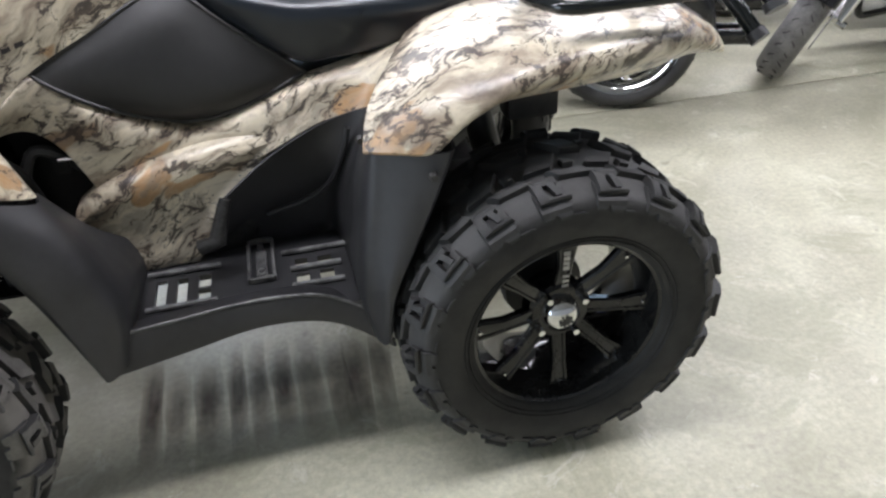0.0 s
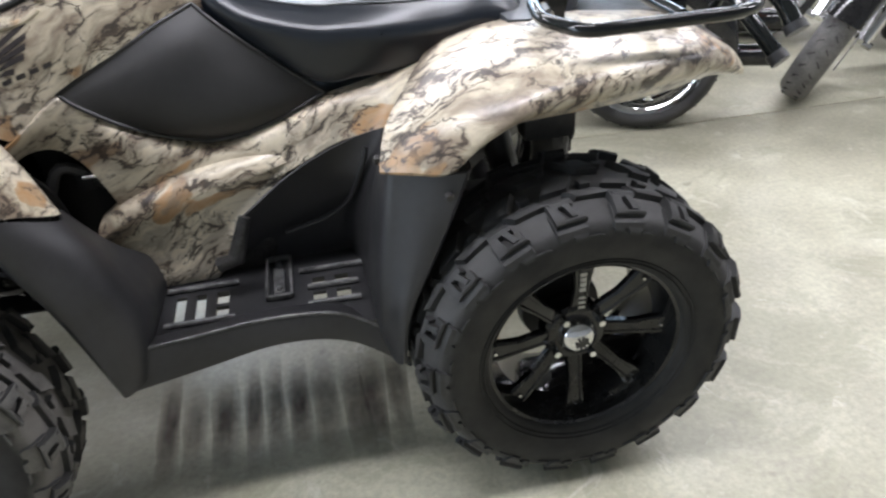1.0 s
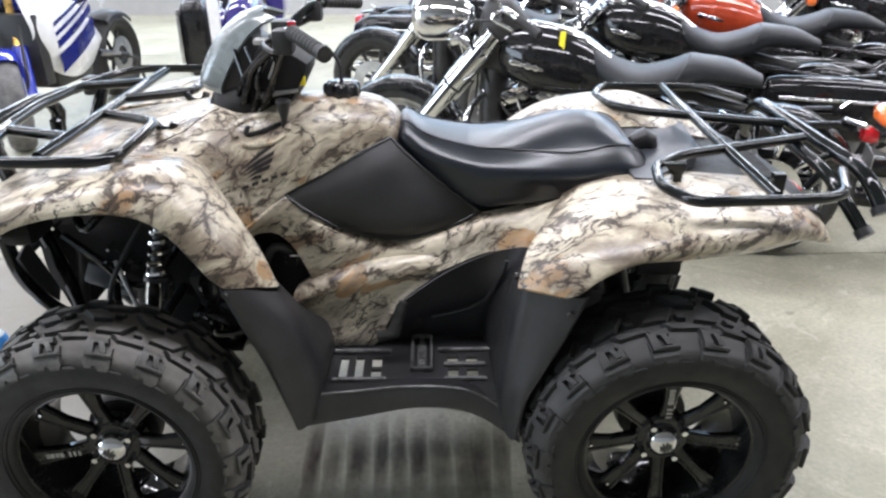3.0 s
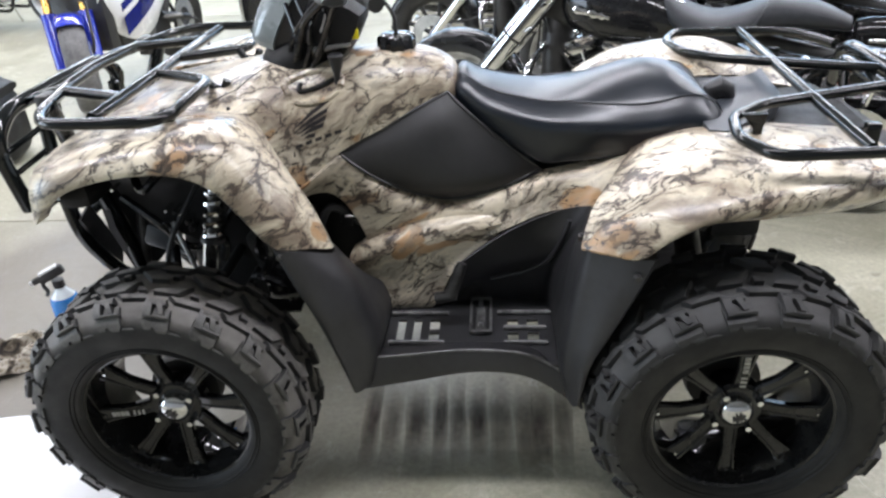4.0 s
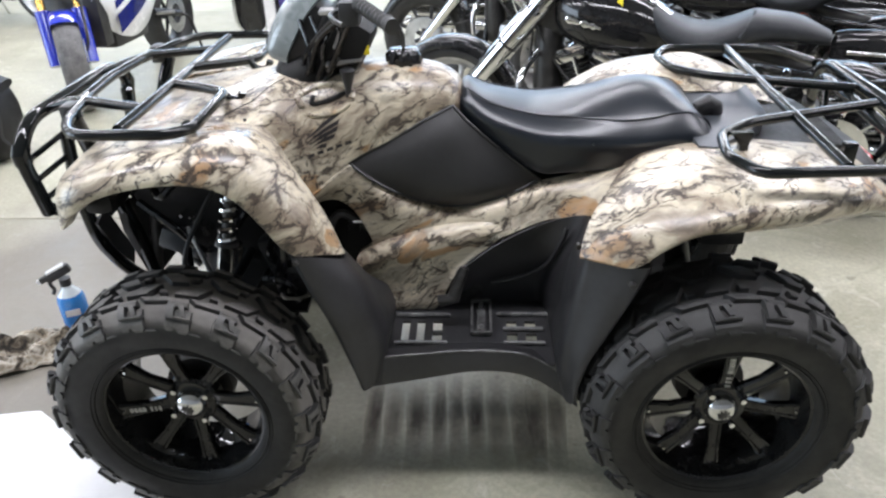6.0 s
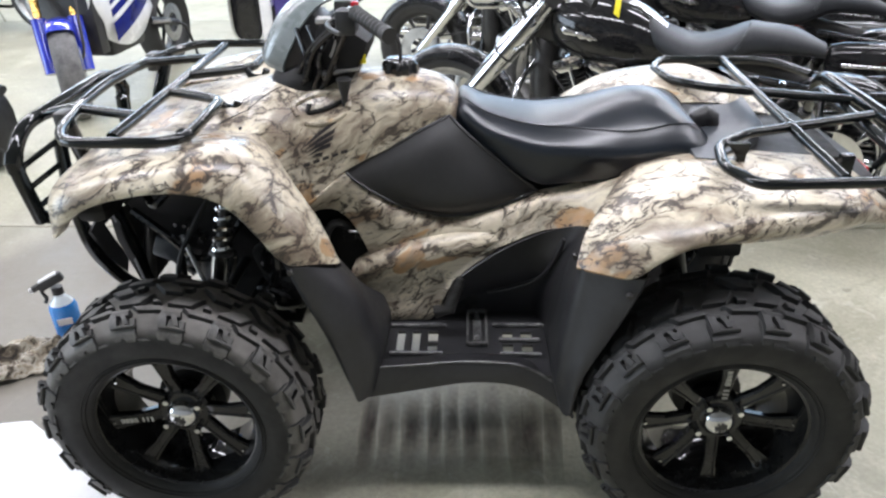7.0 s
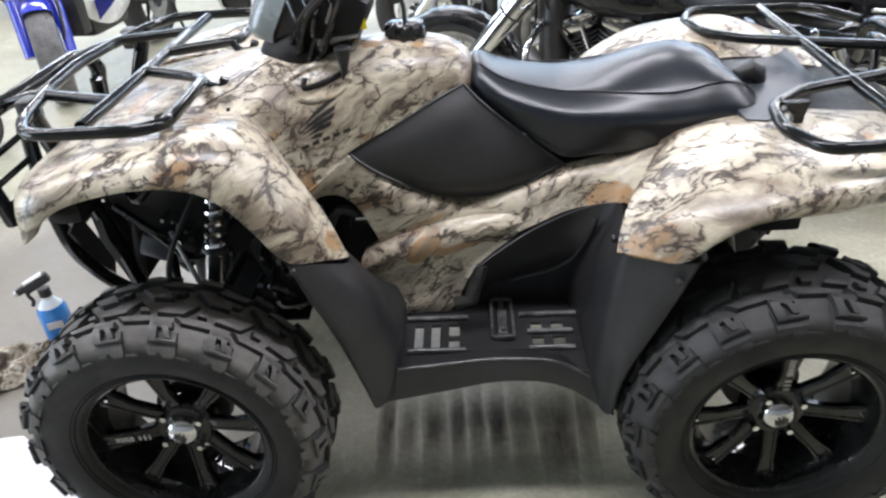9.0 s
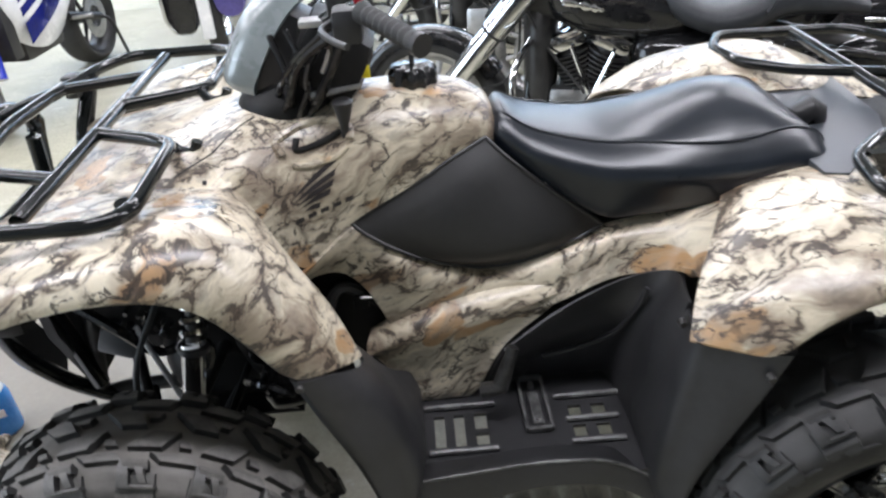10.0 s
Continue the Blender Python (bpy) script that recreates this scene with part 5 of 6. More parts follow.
    L = [[(0.37, s * 0.40, 0.69), (0.45, s * 0.38, 0.76), (0.55, s * 0.36, 0.79), (0.64, s * 0.34, 0.80)], [(0.34, s * 0.26, 0.45), (0.43, s * 0.22, 0.52), (0.54, s * 0.20, 0.60), (0.64, s * 0.20, 0.66)]]
    part("inner_liner", loft(L, 4, 3, 0.006), "dark", quad)
    L = [[(0.62, s * 0.40, 0.80), (0.80, s * 0.38, 0.805), (0.96, s * 0.33, 0.80)], [(0.62, s * 0.20, 0.79), (0.80, s * 0.18, 0.79), (0.96, s * 0.16, 0.79)]]
    part("under_tray", loft(L, 4, 3, 0.004), "dark", quad)
    part("rear_bracket", box((0.625, s * 0.32, 0.715), (0.10, 0.06, 0.075), 0.008), "dark", quad)
    part("rear_shock", add_sweep(bmesh.new(), [(0.52, s * 0.22, 0.78), (0.60, s * 0.26, 0.42)], 0.03, 12), "dark", quad)
    part("side_lamp", box((-0.882, s * 0.27, 0.80), (0.05, 0.10, 0.07), 0.02), "clear", quad, "clear headlamp lens")
    part("lamp_housing", box((-0.790, s * 0.350, 0.815), (0.075, 0.11, 0.060), 0.026), "under", quad, "rounded black lamp housing")
part("engine", box((0.02, 0, 0.44), (0.42, 0.26, 0.20), 0.03), "dark", quad, "dark dusty engine")
part("cylinder_block", box((-0.06, 0, 0.64), (0.19, 0.21, 0.22), 0.02), "dark", quad)
for k in range(7):
    part("cooling_fin", box((-0.06, 0, 0.56 + 0.025 * k), (0.23, 0.24, 0.008), 0.002), "dark", quad)
part("air_box", box((0.30, 0, 0.60), (0.34, 0.22, 0.26), 0.03), "dark", quad)
part("engine_cover", lathe([(-0.17, 0.0), (-0.17, 0.06), (-0.155, 0.085), (-0.12, 0.09)], 24, "Y", (0.0, 0, 0.45)), "steel", quad)
part("core_plate", plate([(-0.80, 0.40), (-0.76, 0.86), (-0.40, 0.90), (-0.28, 0.70), (-0.28, 0.40)], 0.02, "Y", 0.06, 0.004), "under", quad)
part("front_grille", plate([(-0.185, 0.80), (-0.175, 0.62), (-0.10, 0.43), (0.10, 0.43), (0.175, 0.62), (0.185, 0.80)], 0.02, "X", -0.865, 0.004), "under", quad, "black front closing panel")
for x, y, z, r in ((-0.69, -0.21, 0.69, 0.006), (-0.80, -0.225, 0.755, 0.005), (-0.715, -0.21, 0.645, 0.006), (-0.68, -0.215, 0.655, 0.005)):
    part("well_bolt", lathe([(-0.012, 0), (-0.012, r * 0.8), (-0.006, r), (0.03, r), (0.03, 0)], 8, "Y", (x, y, z)), "chrome", quad, "bright bolt head")
part("front_skid_plate", plate([(-0.70, -0.12), (-0.66, -0.15), (-0.42, -0.15), (-0.42, 0.15), (-0.66, 0.15), (-0.70, 0.12)], 0.006, "Z", 0.345, 0.002), "under", quad, "black belly plate")
part("gear_case", body([(-0.72, 0, 0.44, 0.06, 0.06), (-0.66, 0, 0.45, 0.13, 0.10), (-0.50, 0, 0.46, 0.14, 0.12), (-0.36, 0, 0.46, 0.12, 0.11), (-0.30, 0, 0.46, 0.07, 0.07)], 20, 2.6, 4), "under", quad, "black front gear case")
for x, z, r in ((-0.645, 0.685, 0.009), (-0.630, 0.672, 0.008), (-0.622, 0.655, 0.010), (-0.655, 0.700, 0.006)):
    part("well_bolt", lathe([(-0.014, 0), (-0.014, r * 0.75), (-0.007, r), (0.03, r), (0.03, 0)], 8, "Y", (x, -0.235, z)), "chrome", quad, "bright bolt head")
for pts, r in (([(-0.60, -0.24, 0.62), (-0.57, -0.26, 0.66), (-0.545, -0.25, 0.62), (-0.56, -0.24, 0.57)], 0.012), ([(-0.44, -0.25, 0.70), (-0.43, -0.27, 0.60), (-0.45, -0.26, 0.52), (-0.40, -0.25, 0.46)], 0.013),
               ([(-0.50, -0.22, 0.50), (-0.45, -0.27, 0.53), (-0.39, -0.26, 0.50), (-0.36, -0.22, 0.54)], 0.011), ([(-0.42, -0.22, 0.62), (-0.38, -0.26, 0.58), (-0.36, -0.25, 0.52), (-0.34, -0.20, 0.48)], 0.009),
               ([(-0.76, -0.20, 0.80), (-0.72, -0.25, 0.76), (-0.68, -0.25, 0.79), (-0.64, -0.22, 0.82)], 0.010)):
    part("well_hose", add_sweep(bmesh.new(), curve(pts, 6), r, 8), "gloss", quad, "shiny black hose")
part("bearing_carrier", body([(-0.46, -0.24, 0.50, 0.02, 0.03), (-0.44, -0.245, 0.51, 0.03, 0.055), (-0.38, -0.245, 0.52, 0.03, 0.055), (-0.36, -0.24, 0.52, 0.02, 0.03)], 14, 2.6, 3), "gloss", quad, "shiny black casting")
part("winch_box", box((0, 0, 0), (0.075, 0.05, 0.06), 0.012, Matrix.Translation((-0.74, -0.17, 0.60)) @ Matrix.Rotation(radians(24), 4, "Y")), "greypad", quad, "grey metal box in the wheel well")
part("coolant_hose", add_sweep(bmesh.new(), curve([(-0.80, -0.20, 0.72), (-0.70, -0.235, 0.66), (-0.66, -0.20, 0.58), (-0.60, -0.18, 0.60), (-0.52, -0.16, 0.70)], 7), 0.010, 8), "gloss", quad, "shiny black hose")
part("coolant_hose", add_sweep(bmesh.new(), curve([(-0.48, -0.18, 0.74), (-0.45, -0.22, 0.66), (-0.47, -0.23, 0.58), (-0.42, -0.20, 0.52)], 7), 0.013, 8), "gloss", quad, "shiny black hose")
part("steering_casting", box((0, 0, 0), (0.08, 0.06, 0.11), 0.02, Matrix.Translation((-0.46, -0.19, 0.57)) @ Matrix.Rotation(radians(-18), 4, "Y")), "steel", quad, "dark metal casting")
part("link_rod", tube([(-0.68, -0.22, 0.66), (-0.61, -0.27, 0.50)], 0.006), "alu", quad, "thin metal rod")
part("radiator", box((-0.60, 0, 0.66), (0.07, 0.28, 0.30), 0.012), "dark", quad)
part("skid_plate", plate([(-0.24, -0.10), (-0.12, -0.15), (0.30, -0.15), (0.30, 0.15), (-0.12, 0.15), (-0.24, 0.10)], 0.006, "Z", 0.31, 0.002), "dark", quad)
part("rear_axle", add_sweep(bmesh.new(), [(0.635, -0.42, 0.328), (0.635, 0.42, 0.328)], 0.035, 14), "steel", quad)
part("swing_arm", box((0.48, 0, 0.36), (0.40, 0.16, 0.08), 0.02), "dark", quad)
part("muffler", body([(0.45, 0.24, 0.60, 0.05, 0.05), (0.50, 0.24, 0.61, 0.075, 0.075), (0.88, 0.24, 0.66, 0.075, 0.075), (0.93, 0.24, 0.67, 0.04, 0.04)], 18, 2.0), "steel", quad)
for s in (-1, 1):
    part("inner_panel", plate([(-0.36, 0.80), (-0.30, 0.84), (0.0, 0.70), (0.0, 0.36), (-0.24, 0.36), (-0.33, 0.58)], 0.008, "Y", s * 0.125, 0.002), "under", quad, "matt black inner panel")
part("belly_hose", add_sweep(bmesh.new(), curve([(-0.44, -0.13, 0.62), (-0.36, -0.16, 0.56), (-0.30, -0.15, 0.66), (-0.22, -0.13, 0.60)], 6), 0.012, 8), "rubber", quad)
part("gap_bracket", box((-0.262, -0.150, 0.625), (0.03, 0.010, 0.035), 0.004), "under", quad)
part("gap_clip", tube([(-0.262, -0.160, 0.640), (-0.232, -0.160, 0.640)], 0.003), "alu", quad, "thin metal clip")


# ---- motorcycles ----
def road_wheel(name, parent, x, r, wide, spokes, rim_mat, disc=True, tyre_mat="oldrubber", turn=None):
    rr = r - 0.085
    bm = lathe([(-wide * 0.42, rr), (-wide * 0.45, rr + 0.012), (-wide * 0.36, rr + 0.006), (-wide * 0.25, rr - 0.016), (0, rr - 0.024), (wide * 0.25, rr - 0.016), (wide * 0.36, rr + 0.006), (wide * 0.45, rr + 0.012), (wide * 0.42, rr),
                (wide * 0.2, rr - 0.03), (0, rr - 0.036), (-wide * 0.2, rr - 0.03), (-wide * 0.42, rr)], 48)
    wheel = part(name, bm, rim_mat, parent, m=pose(x, 0, r) if turn is None else turn @ pose(x, 0, r))
    prof = [(-wide * 0.40, rr + 0.008), (-wide * 0.50, rr + 0.032), (-wide * 0.50, rr + 0.052), (-wide * 0.38, r - 0.014), (-wide * 0.2, r - 0.003), (0, r), (wide * 0.2, r - 0.003), (wide * 0.38, r - 0.014), (wide * 0.50, rr + 0.052), (wide * 0.50, rr + 0.032), (wide * 0.40, rr + 0.008)]
    bm = lathe([(v.x, v.y) for v in curve([(u, q, 0) for u, q in prof], 2)], 56)
    for k in range(30):
        for s in (-1, 1):
            a = 2 * math.pi * (k + (0.5 if s > 0 else 0)) / 30
            add_box(bm, (r - 0.009, s * wide * 0.22, 0), (0.008, wide * 0.26, 0.006), 0, Matrix.Rotation(a, 4, "Y") @ Matrix.Rotation(0.5 * s, 4, "X"))
    part("tyre", bm, tyre_mat, wheel, "black road tyre")
    part("hub", lathe([(-0.07, 0), (-0.07, 0.03), (-0.05, 0.045), (0.05, 0.045), (0.07, 0.03), (0.07, 0)], 20), rim_mat, wheel)
    for k in range(spokes):
        a = 2 * math.pi * k / spokes
        bm = bmesh.new()
        if spokes > 12:
            s = 1 if k % 2 else -1
            add_sweep(bm, [(0.035, s * 0.04, 0.02 * s), (rr - 0.02, 0, 0)], 0.003, 6)
        else:
            add_sweep(bm, [(0.035, -0.01, 0), (rr * 0.6, -0.012, 0), (rr - 0.02, -0.012, 0)], [0.018, 0.012, 0.017], 8)
        bm.transform(Matrix.Rotation(a, 4, "Y"))
        part("spoke", bm, rim_mat, wheel)
    if disc:
        bm = lathe([(-0.082, 0.075), (-0.082, 0.145), (-0.087, 0.145), (-0.087, 0.075), (-0.082, 0.075)], 36)
        part("brake_disc", bm, "alu", wheel, "bare metal brake disc")
    return wheel


def mudguard(x, z, r, wide, a0, a1, drop=0.05):
    """A crowned strip round a wheel, from angle a0 to a1 (degrees, 0 ahead, 90 up)."""
    rows = []
    for k in range(9):
        a = radians(a0 + (a1 - a0) * k / 8)
        row = []
        for u, d in ((-1, drop), (-0.96, drop * 0.4), (-0.7, 0.008), (0, 0), (0.7, 0.008), (0.96, drop * 0.4), (1, drop)):
            q = r - d
            row.append((x - q * math.cos(a), u * wide, z + q * math.sin(a)))
        rows.append(row)
    return loft(rows, 2, 2, 0.004)


def cruiser(label, at, paint="gloss", wb=1.66, wheel_rim="alu", spokes=10, bags=False, tag=False, bars=1.0, screen=False, steer=0.0, signals=True, rear_signals=False, lamps=True, fork=1.0, group="parked motorcycles"):
    bike = thing("motorcycle", label, "motorcycle", at, group)
    f, b = -wb / 2, wb / 2
    road_wheel("front_wheel", bike, f, 0.325, 0.125, spokes, wheel_rim)
    road_wheel("rear_wheel", bike, b, 0.315, 0.155, spokes, wheel_rim)
    head = Vector((f + 0.45, 0, 0.87))
    foot = Vector((f, 0, 0.325))
    for s in (-1, 1):
        o = Vector((0, s * 0.105, 0))
        leg = part("fork_leg", add_sweep(bmesh.new(), [foot + o, foot.lerp(head, 0.50) + o, foot.lerp(head, 0.505) + o, foot.lerp(head, 1.08) + o], [0.033 * fork, 0.036 * fork, 0.036 * fork, 0.034 * fork], 16), "chrome", bike, "bright chrome fork leg")
        part("fork_cover", add_sweep(bmesh.new(), [foot.lerp(head, 0.66) + o, foot.lerp(head, 1.0) + o], 0.039 * fork, 16), "chrome", leg)
        part("fork_boot", add_sweep(bmesh.new(), [foot.lerp(head, 0.645) + o, foot.lerp(head, 0.66) + o], 0.040 * fork, 16), "dark", leg)
        part("axle_nut", lathe([(-0.02, 0), (-0.02, 0.016), (0.02, 0.016), (0.02, 0)], 6, "Y", foot + o * 1.25), "chrome", leg)
    for t in (0.72, 1.02):
        part("fork_clamp", box(foot.lerp(head, t), (0.07, 0.27, 0.035), 0.01), "chrome", bike)
    part("caliper", box((f + 0.10, -0.10, 0.37), (0.07, 0.05, 0.10), 0.014), "alu", bike)
    part("front_mudguard", mudguard(f, 0.325, 0.352, 0.075, 28, 150, 0.06), paint, bike)
    part("rear_mudguard", mudguard(b, 0.315, 0.362, 0.10, 40, 178, 0.11), paint, bike)
    lampc = head + Vector((-0.10, 0, 0.0))
    if lamps:
        lamp = part("headlamp", lathe([(-0.085, 0), (-0.085, 0.075), (-0.07, 0.088), (0.0, 0.08), (0.07, 0.045), (0.085, 0)], 24, "X", lampc), "chrome", bike, "chrome headlamp")
        part("lamp_glass", lathe([(-0.096, 0), (-0.092, 0.045), (-0.085, 0.072)], 20, "X", lampc), "clear", lamp)
    hb = head + Vector((0.06, 0, 0.08))
    bar = part("handlebar", tube([hb + Vector((0.22, -0.40, 0.02 * bars)), hb + Vector((0.06, -0.32, 0.09 * bars)), hb + Vector((0.0, -0.10, 0.0)), hb + Vector((0.0, 0.10, 0.0)), hb + Vector((0.06, 0.32, 0.09 * bars)), hb + Vector((0.22, 0.40, 0.02 * bars))], 0.0127, 0.06), "chrome", bike, "chrome handlebar")
    for s in (-1, 1):
        e0, e1 = hb + Vector((0.13, s * 0.358, 0.055 * bars)), hb + Vector((0.23, s * 0.405, 0.018 * bars))
        part("grip", add_sweep(bmesh.new(), [e0, e0.lerp(e1, 0.05), e0.lerp(e1, 0.95), e1], [0.022, 0.018, 0.018, 0.021], 12), "rubber", bar)
        part("lever", add_sweep(bmesh.new(), curve([hb + Vector((0.05, s * 0.33, 0.075 * bars)), hb + Vector((0.03, s * 0.38, 0.06 * bars)), hb + Vector((0.13, s * 0.43, 0.03 * bars))], 5), 0.007, 8), "chrome", bar)
        part("mirror_stem", add_sweep(bmesh.new(), [hb + Vector((0.05, s * 0.29, 0.08 * bars)), hb + Vector((0.0, s * 0.36, 0.22))], 0.006, 8), "chrome", bar)
        part("mirror", body([(hb.x - 0.02, s * 0.37, hb.z + 0.22, 0.01, 0.008), (hb.x - 0.012, s * 0.37, hb.z + 0.225, 0.06, 0.038), (hb.x + 0.008, s * 0.37, hb.z + 0.225, 0.062, 0.040)], 16, 2.4, 3), "chrome", bar, "chrome mirror")
        if signals:
            part("turn_signal", lathe([(-0.03, 0), (-0.028, 0.022), (-0.01, 0.032), (0.02, 0.03), (0.035, 0)], 16, "X", head + Vector((-0.02, s * 0.22, -0.04))), "orange", bike, "amber turn signal")
        part("signal_arm", add_sweep(bmesh.new(), [head + Vector((0, s * 0.10, -0.04)), head + Vector((-0.01, s * 0.20, -0.04))], 0.009, 8), "chrome", bike)
        part("signal_arm", add_sweep(bmesh.new(), [(b + 0.24, s * 0.08, 0.655), (b + 0.295, s * 0.19, 0.66)], 0.010, 8), "chrome", bike)
    part("tail_lamp", body([(b + 0.33, 0, 0.585, 0.045, 0.03), (b + 0.36, 0, 0.58, 0.05, 0.034), (b + 0.385, 0, 0.575, 0.04, 0.026)], 16, 2.6, 3), "redlens", bike, "red tail lamp")
    if rear_signals:
        part("rear_signal", body([(b + 0.36, 0, 0.668, 0.05, 0.020), (b + 0.385, 0, 0.668, 0.085, 0.040), (b + 0.435, -0.005, 0.655, 0.085, 0.045), (b + 0.455, -0.005, 0.650, 0.05, 0.025)], 18, 3.0, 3), "orange", bike, "broad amber rear lens")
    part("plate_blank", box((b + 0.375, 0, 0.47), (0.006, 0.17, 0.10), 0.002), "alu", bike, "plain plate")
    # tank, seat
    t0 = head.x + 0.02
    tank_ob = part("fuel_tank", body([(t0, 0, 0.845, 0.05, 0.05), (t0 + 0.06, 0, 0.825, 0.12, 0.115), (t0 + 0.20, 0, 0.800, 0.165, 0.145), (t0 + 0.38, 0, 0.775, 0.150, 0.130), (t0 + 0.52, 0, 0.735, 0.095, 0.085), (t0 + 0.60, 0, 0.720, 0.04, 0.03)], 28, 2.3, 5), paint, bike, "glossy painted fuel tank")
    part("side_panel", body([(t0 + 0.36, 0, 0.56, 0.08, 0.08), (t0 + 0.42, 0, 0.56, 0.14, 0.13), (t0 + 0.74, 0, 0.55, 0.15, 0.12), (t0 + 0.84, 0, 0.55, 0.08, 0.07)], 20, 3.2, 4), paint, bike, "painted side panel")
    part("down_cover", body([(f + 0.40, 0, 0.56, 0.03, 0.22), (f + 0.44, 0, 0.56, 0.10, 0.24), (f + 0.50, 0, 0.54, 0.10, 0.22), (f + 0.53, 0, 0.54, 0.03, 0.18)], 16, 3.0, 3), "dark", bike)
    part("tank_console", body([(t0 + 0.07, 0, 0.942, 0.02, 0.01), (t0 + 0.18, 0, 0.946, 0.05, 0.018), (t0 + 0.38, 0, 0.905, 0.045, 0.014), (t0 + 0.52, 0, 0.822, 0.025, 0.01)], 16, 2.4, 4), "chrome", tank_ob)
    badge = []
    for i in range(19):
        x, h = t0 + 0.095 + 0.0135 * i, 0.006 + 0.010 * abs(math.sin(i * 1.9)) * (1 if i % 4 else 0.4)
        y, z = -0.1655 + 0.0007 * (i / 2 - 3.4) ** 2, 0.812 - 0.0025 * i
        badge.append([(x, y, z + h), (x, y - 0.004, z), (x, y, z - h)])
    part("badge", loft(badge, 2, 2, 0.004), "chrome", tank_ob, "raised chrome badge")
    if tag:
        part("tag", box((0, 0, 0), (0.024, 0.004, 0.085), 0.001, Matrix.Translation((t0 + 0.315, -0.118, 0.900)) @ Matrix.Rotation(radians(-22), 4, "X")), "yellow", tank_ob, "yellow hang tag")
    saddle = part("seat", body([(t0 + 0.40, 0, 0.850, 0.05, 0.030), (t0 + 0.45, 0, 0.815, 0.10, 0.050), (t0 + 0.53, 0, 0.765, 0.145, 0.055), (t0 + 0.64, 0, 0.735, 0.180, 0.055), (t0 + 0.75, 0, 0.750, 0.175, 0.065), (t0 + 0.84, 0, 0.790, 0.14, 0.065), (t0 + 0.90, 0, 0.800, 0.125, 0.055), (t0 + 1.02, 0, 0.795, 0.115, 0.045), (t0 + 1.14, 0, 0.765, 0.06, 0.025)], 24, 2.6, 5), "saddle", bike, "dark grey leather saddle")
    part("seat_welt", tube([(t0 + 0.80, -0.158, 0.775), (t0 + 0.835, -0.120, 0.832), (t0 + 0.845, 0.0, 0.858), (t0 + 0.835, 0.120, 0.832), (t0 + 0.80, 0.158, 0.775)], 0.008, 0.04, 8), "saddle", saddle)
    # engine: two finned cylinders in a V
    case = bmesh.new()
    cx = f + 0.66
    add_box(case, (cx + 0.06, 0, 0.36), (0.42, 0.20, 0.20), 0.04)
    part("engine_case", case, "alu", bike, "polished engine case")
    for lean in (-22, 23):
        m = Matrix.Translation((cx, 0, 0.42)) @ Matrix.Rotation(radians(lean), 4, "Y")
        prof = [(0.0, 0.0), (0.0, 0.062)]
        for k in range(9):
            z = 0.03 + 0.018 * k
            prof += [(z, 0.060), (z, 0.088), (z + 0.007, 0.088), (z + 0.007, 0.060)]
        cyl = lathe(prof + [(0.205, 0.060), (0.205, 0.0)], 20, "Z")
        cyl.transform(m)
        part("cylinder", cyl, "dark", bike, "black finned cylinder")
        cover = box((0, 0, 0.235), (0.15, 0.15, 0.07), 0.02)
        cover.transform(m)
        part("rocker_cover", cover, "chrome", bike)
        part("push_rod", add_sweep(bmesh.new(), [m @ Vector((0.02, -0.095, 0.0)), m @ Vector((0.02, -0.09, 0.21))], 0.010, 8), "chrome", bike)
    part("air_cleaner", lathe([(0.20, 0.0), (0.20, 0.085), (0.185, 0.10), (0.13, 0.095), (0.12, 0.0)], 28, "Y", (cx + 0.01, 0, 0.60)), "chrome", bike)
    part("primary_cover", body([(cx + 0.0, -0.15, 0.36, 0.03, 0.075), (cx + 0.05, -0.155, 0.355, 0.045, 0.10), (cx + 0.40, -0.155, 0.335, 0.045, 0.095), (cx + 0.46, -0.15, 0.335, 0.03, 0.07)], 20, 3.0, 4), "chrome", bike, "chrome primary cover")
    for z, dx in ((0.30, 0.0), (0.22, 0.10)):
        part("exhaust", add_sweep(bmesh.new(), rounded([(cx - 0.10 + dx * 2, 0.12, 0.55), (cx - 0.16 + dx * 2, 0.17, 0.42), (cx + 0.05, 0.19, z), (b + 0.35, 0.20, z + 0.04)], 0.08), 0.036, 14), "chrome", bike, "chrome exhaust")
    part("gearbox", body([(cx + 0.20, 0, 0.42, 0.10, 0.16), (cx + 0.26, 0, 0.43, 0.13, 0.20), (cx + 0.55, 0, 0.44, 0.13, 0.20), (cx + 0.62, 0, 0.44, 0.09, 0.14)], 18, 3.4, 3), "dark", bike, "black gearbox and oil tank")
    part("backbone", tube([head, (t0 + 0.5, 0, 0.76), (b - 0.05, 0, 0.62)], 0.026), "dark", bike)
    for s in (-1, 1):
        part("frame_tube", tube([head - Vector((0, 0, 0.12)), (cx - 0.24, s * 0.10, 0.30), (cx - 0.20, s * 0.12, 0.19), (cx + 0.40, s * 0.12, 0.19), (b - 0.32, s * 0.11, 0.40), (b, s * 0.12, 0.315)], 0.017, 0.08), "gloss", bike)
        part("rear_strut", tube([(b - 0.35, s * 0.115, 0.66), (b + 0.02, s * 0.125, 0.62), (b + 0.22, s * 0.115, 0.64)], 0.016), "gloss", bike)
        part("rear_shock", add_sweep(bmesh.new(), [(b - 0.14, s * 0.135, 0.60), (b - 0.01, s * 0.135, 0.33)], 0.028, 12), "chrome", bike)
        part("foot_board", box((cx - 0.05, s * 0.27, 0.27), (0.26, 0.09, 0.02), 0.008), "rubber", bike)
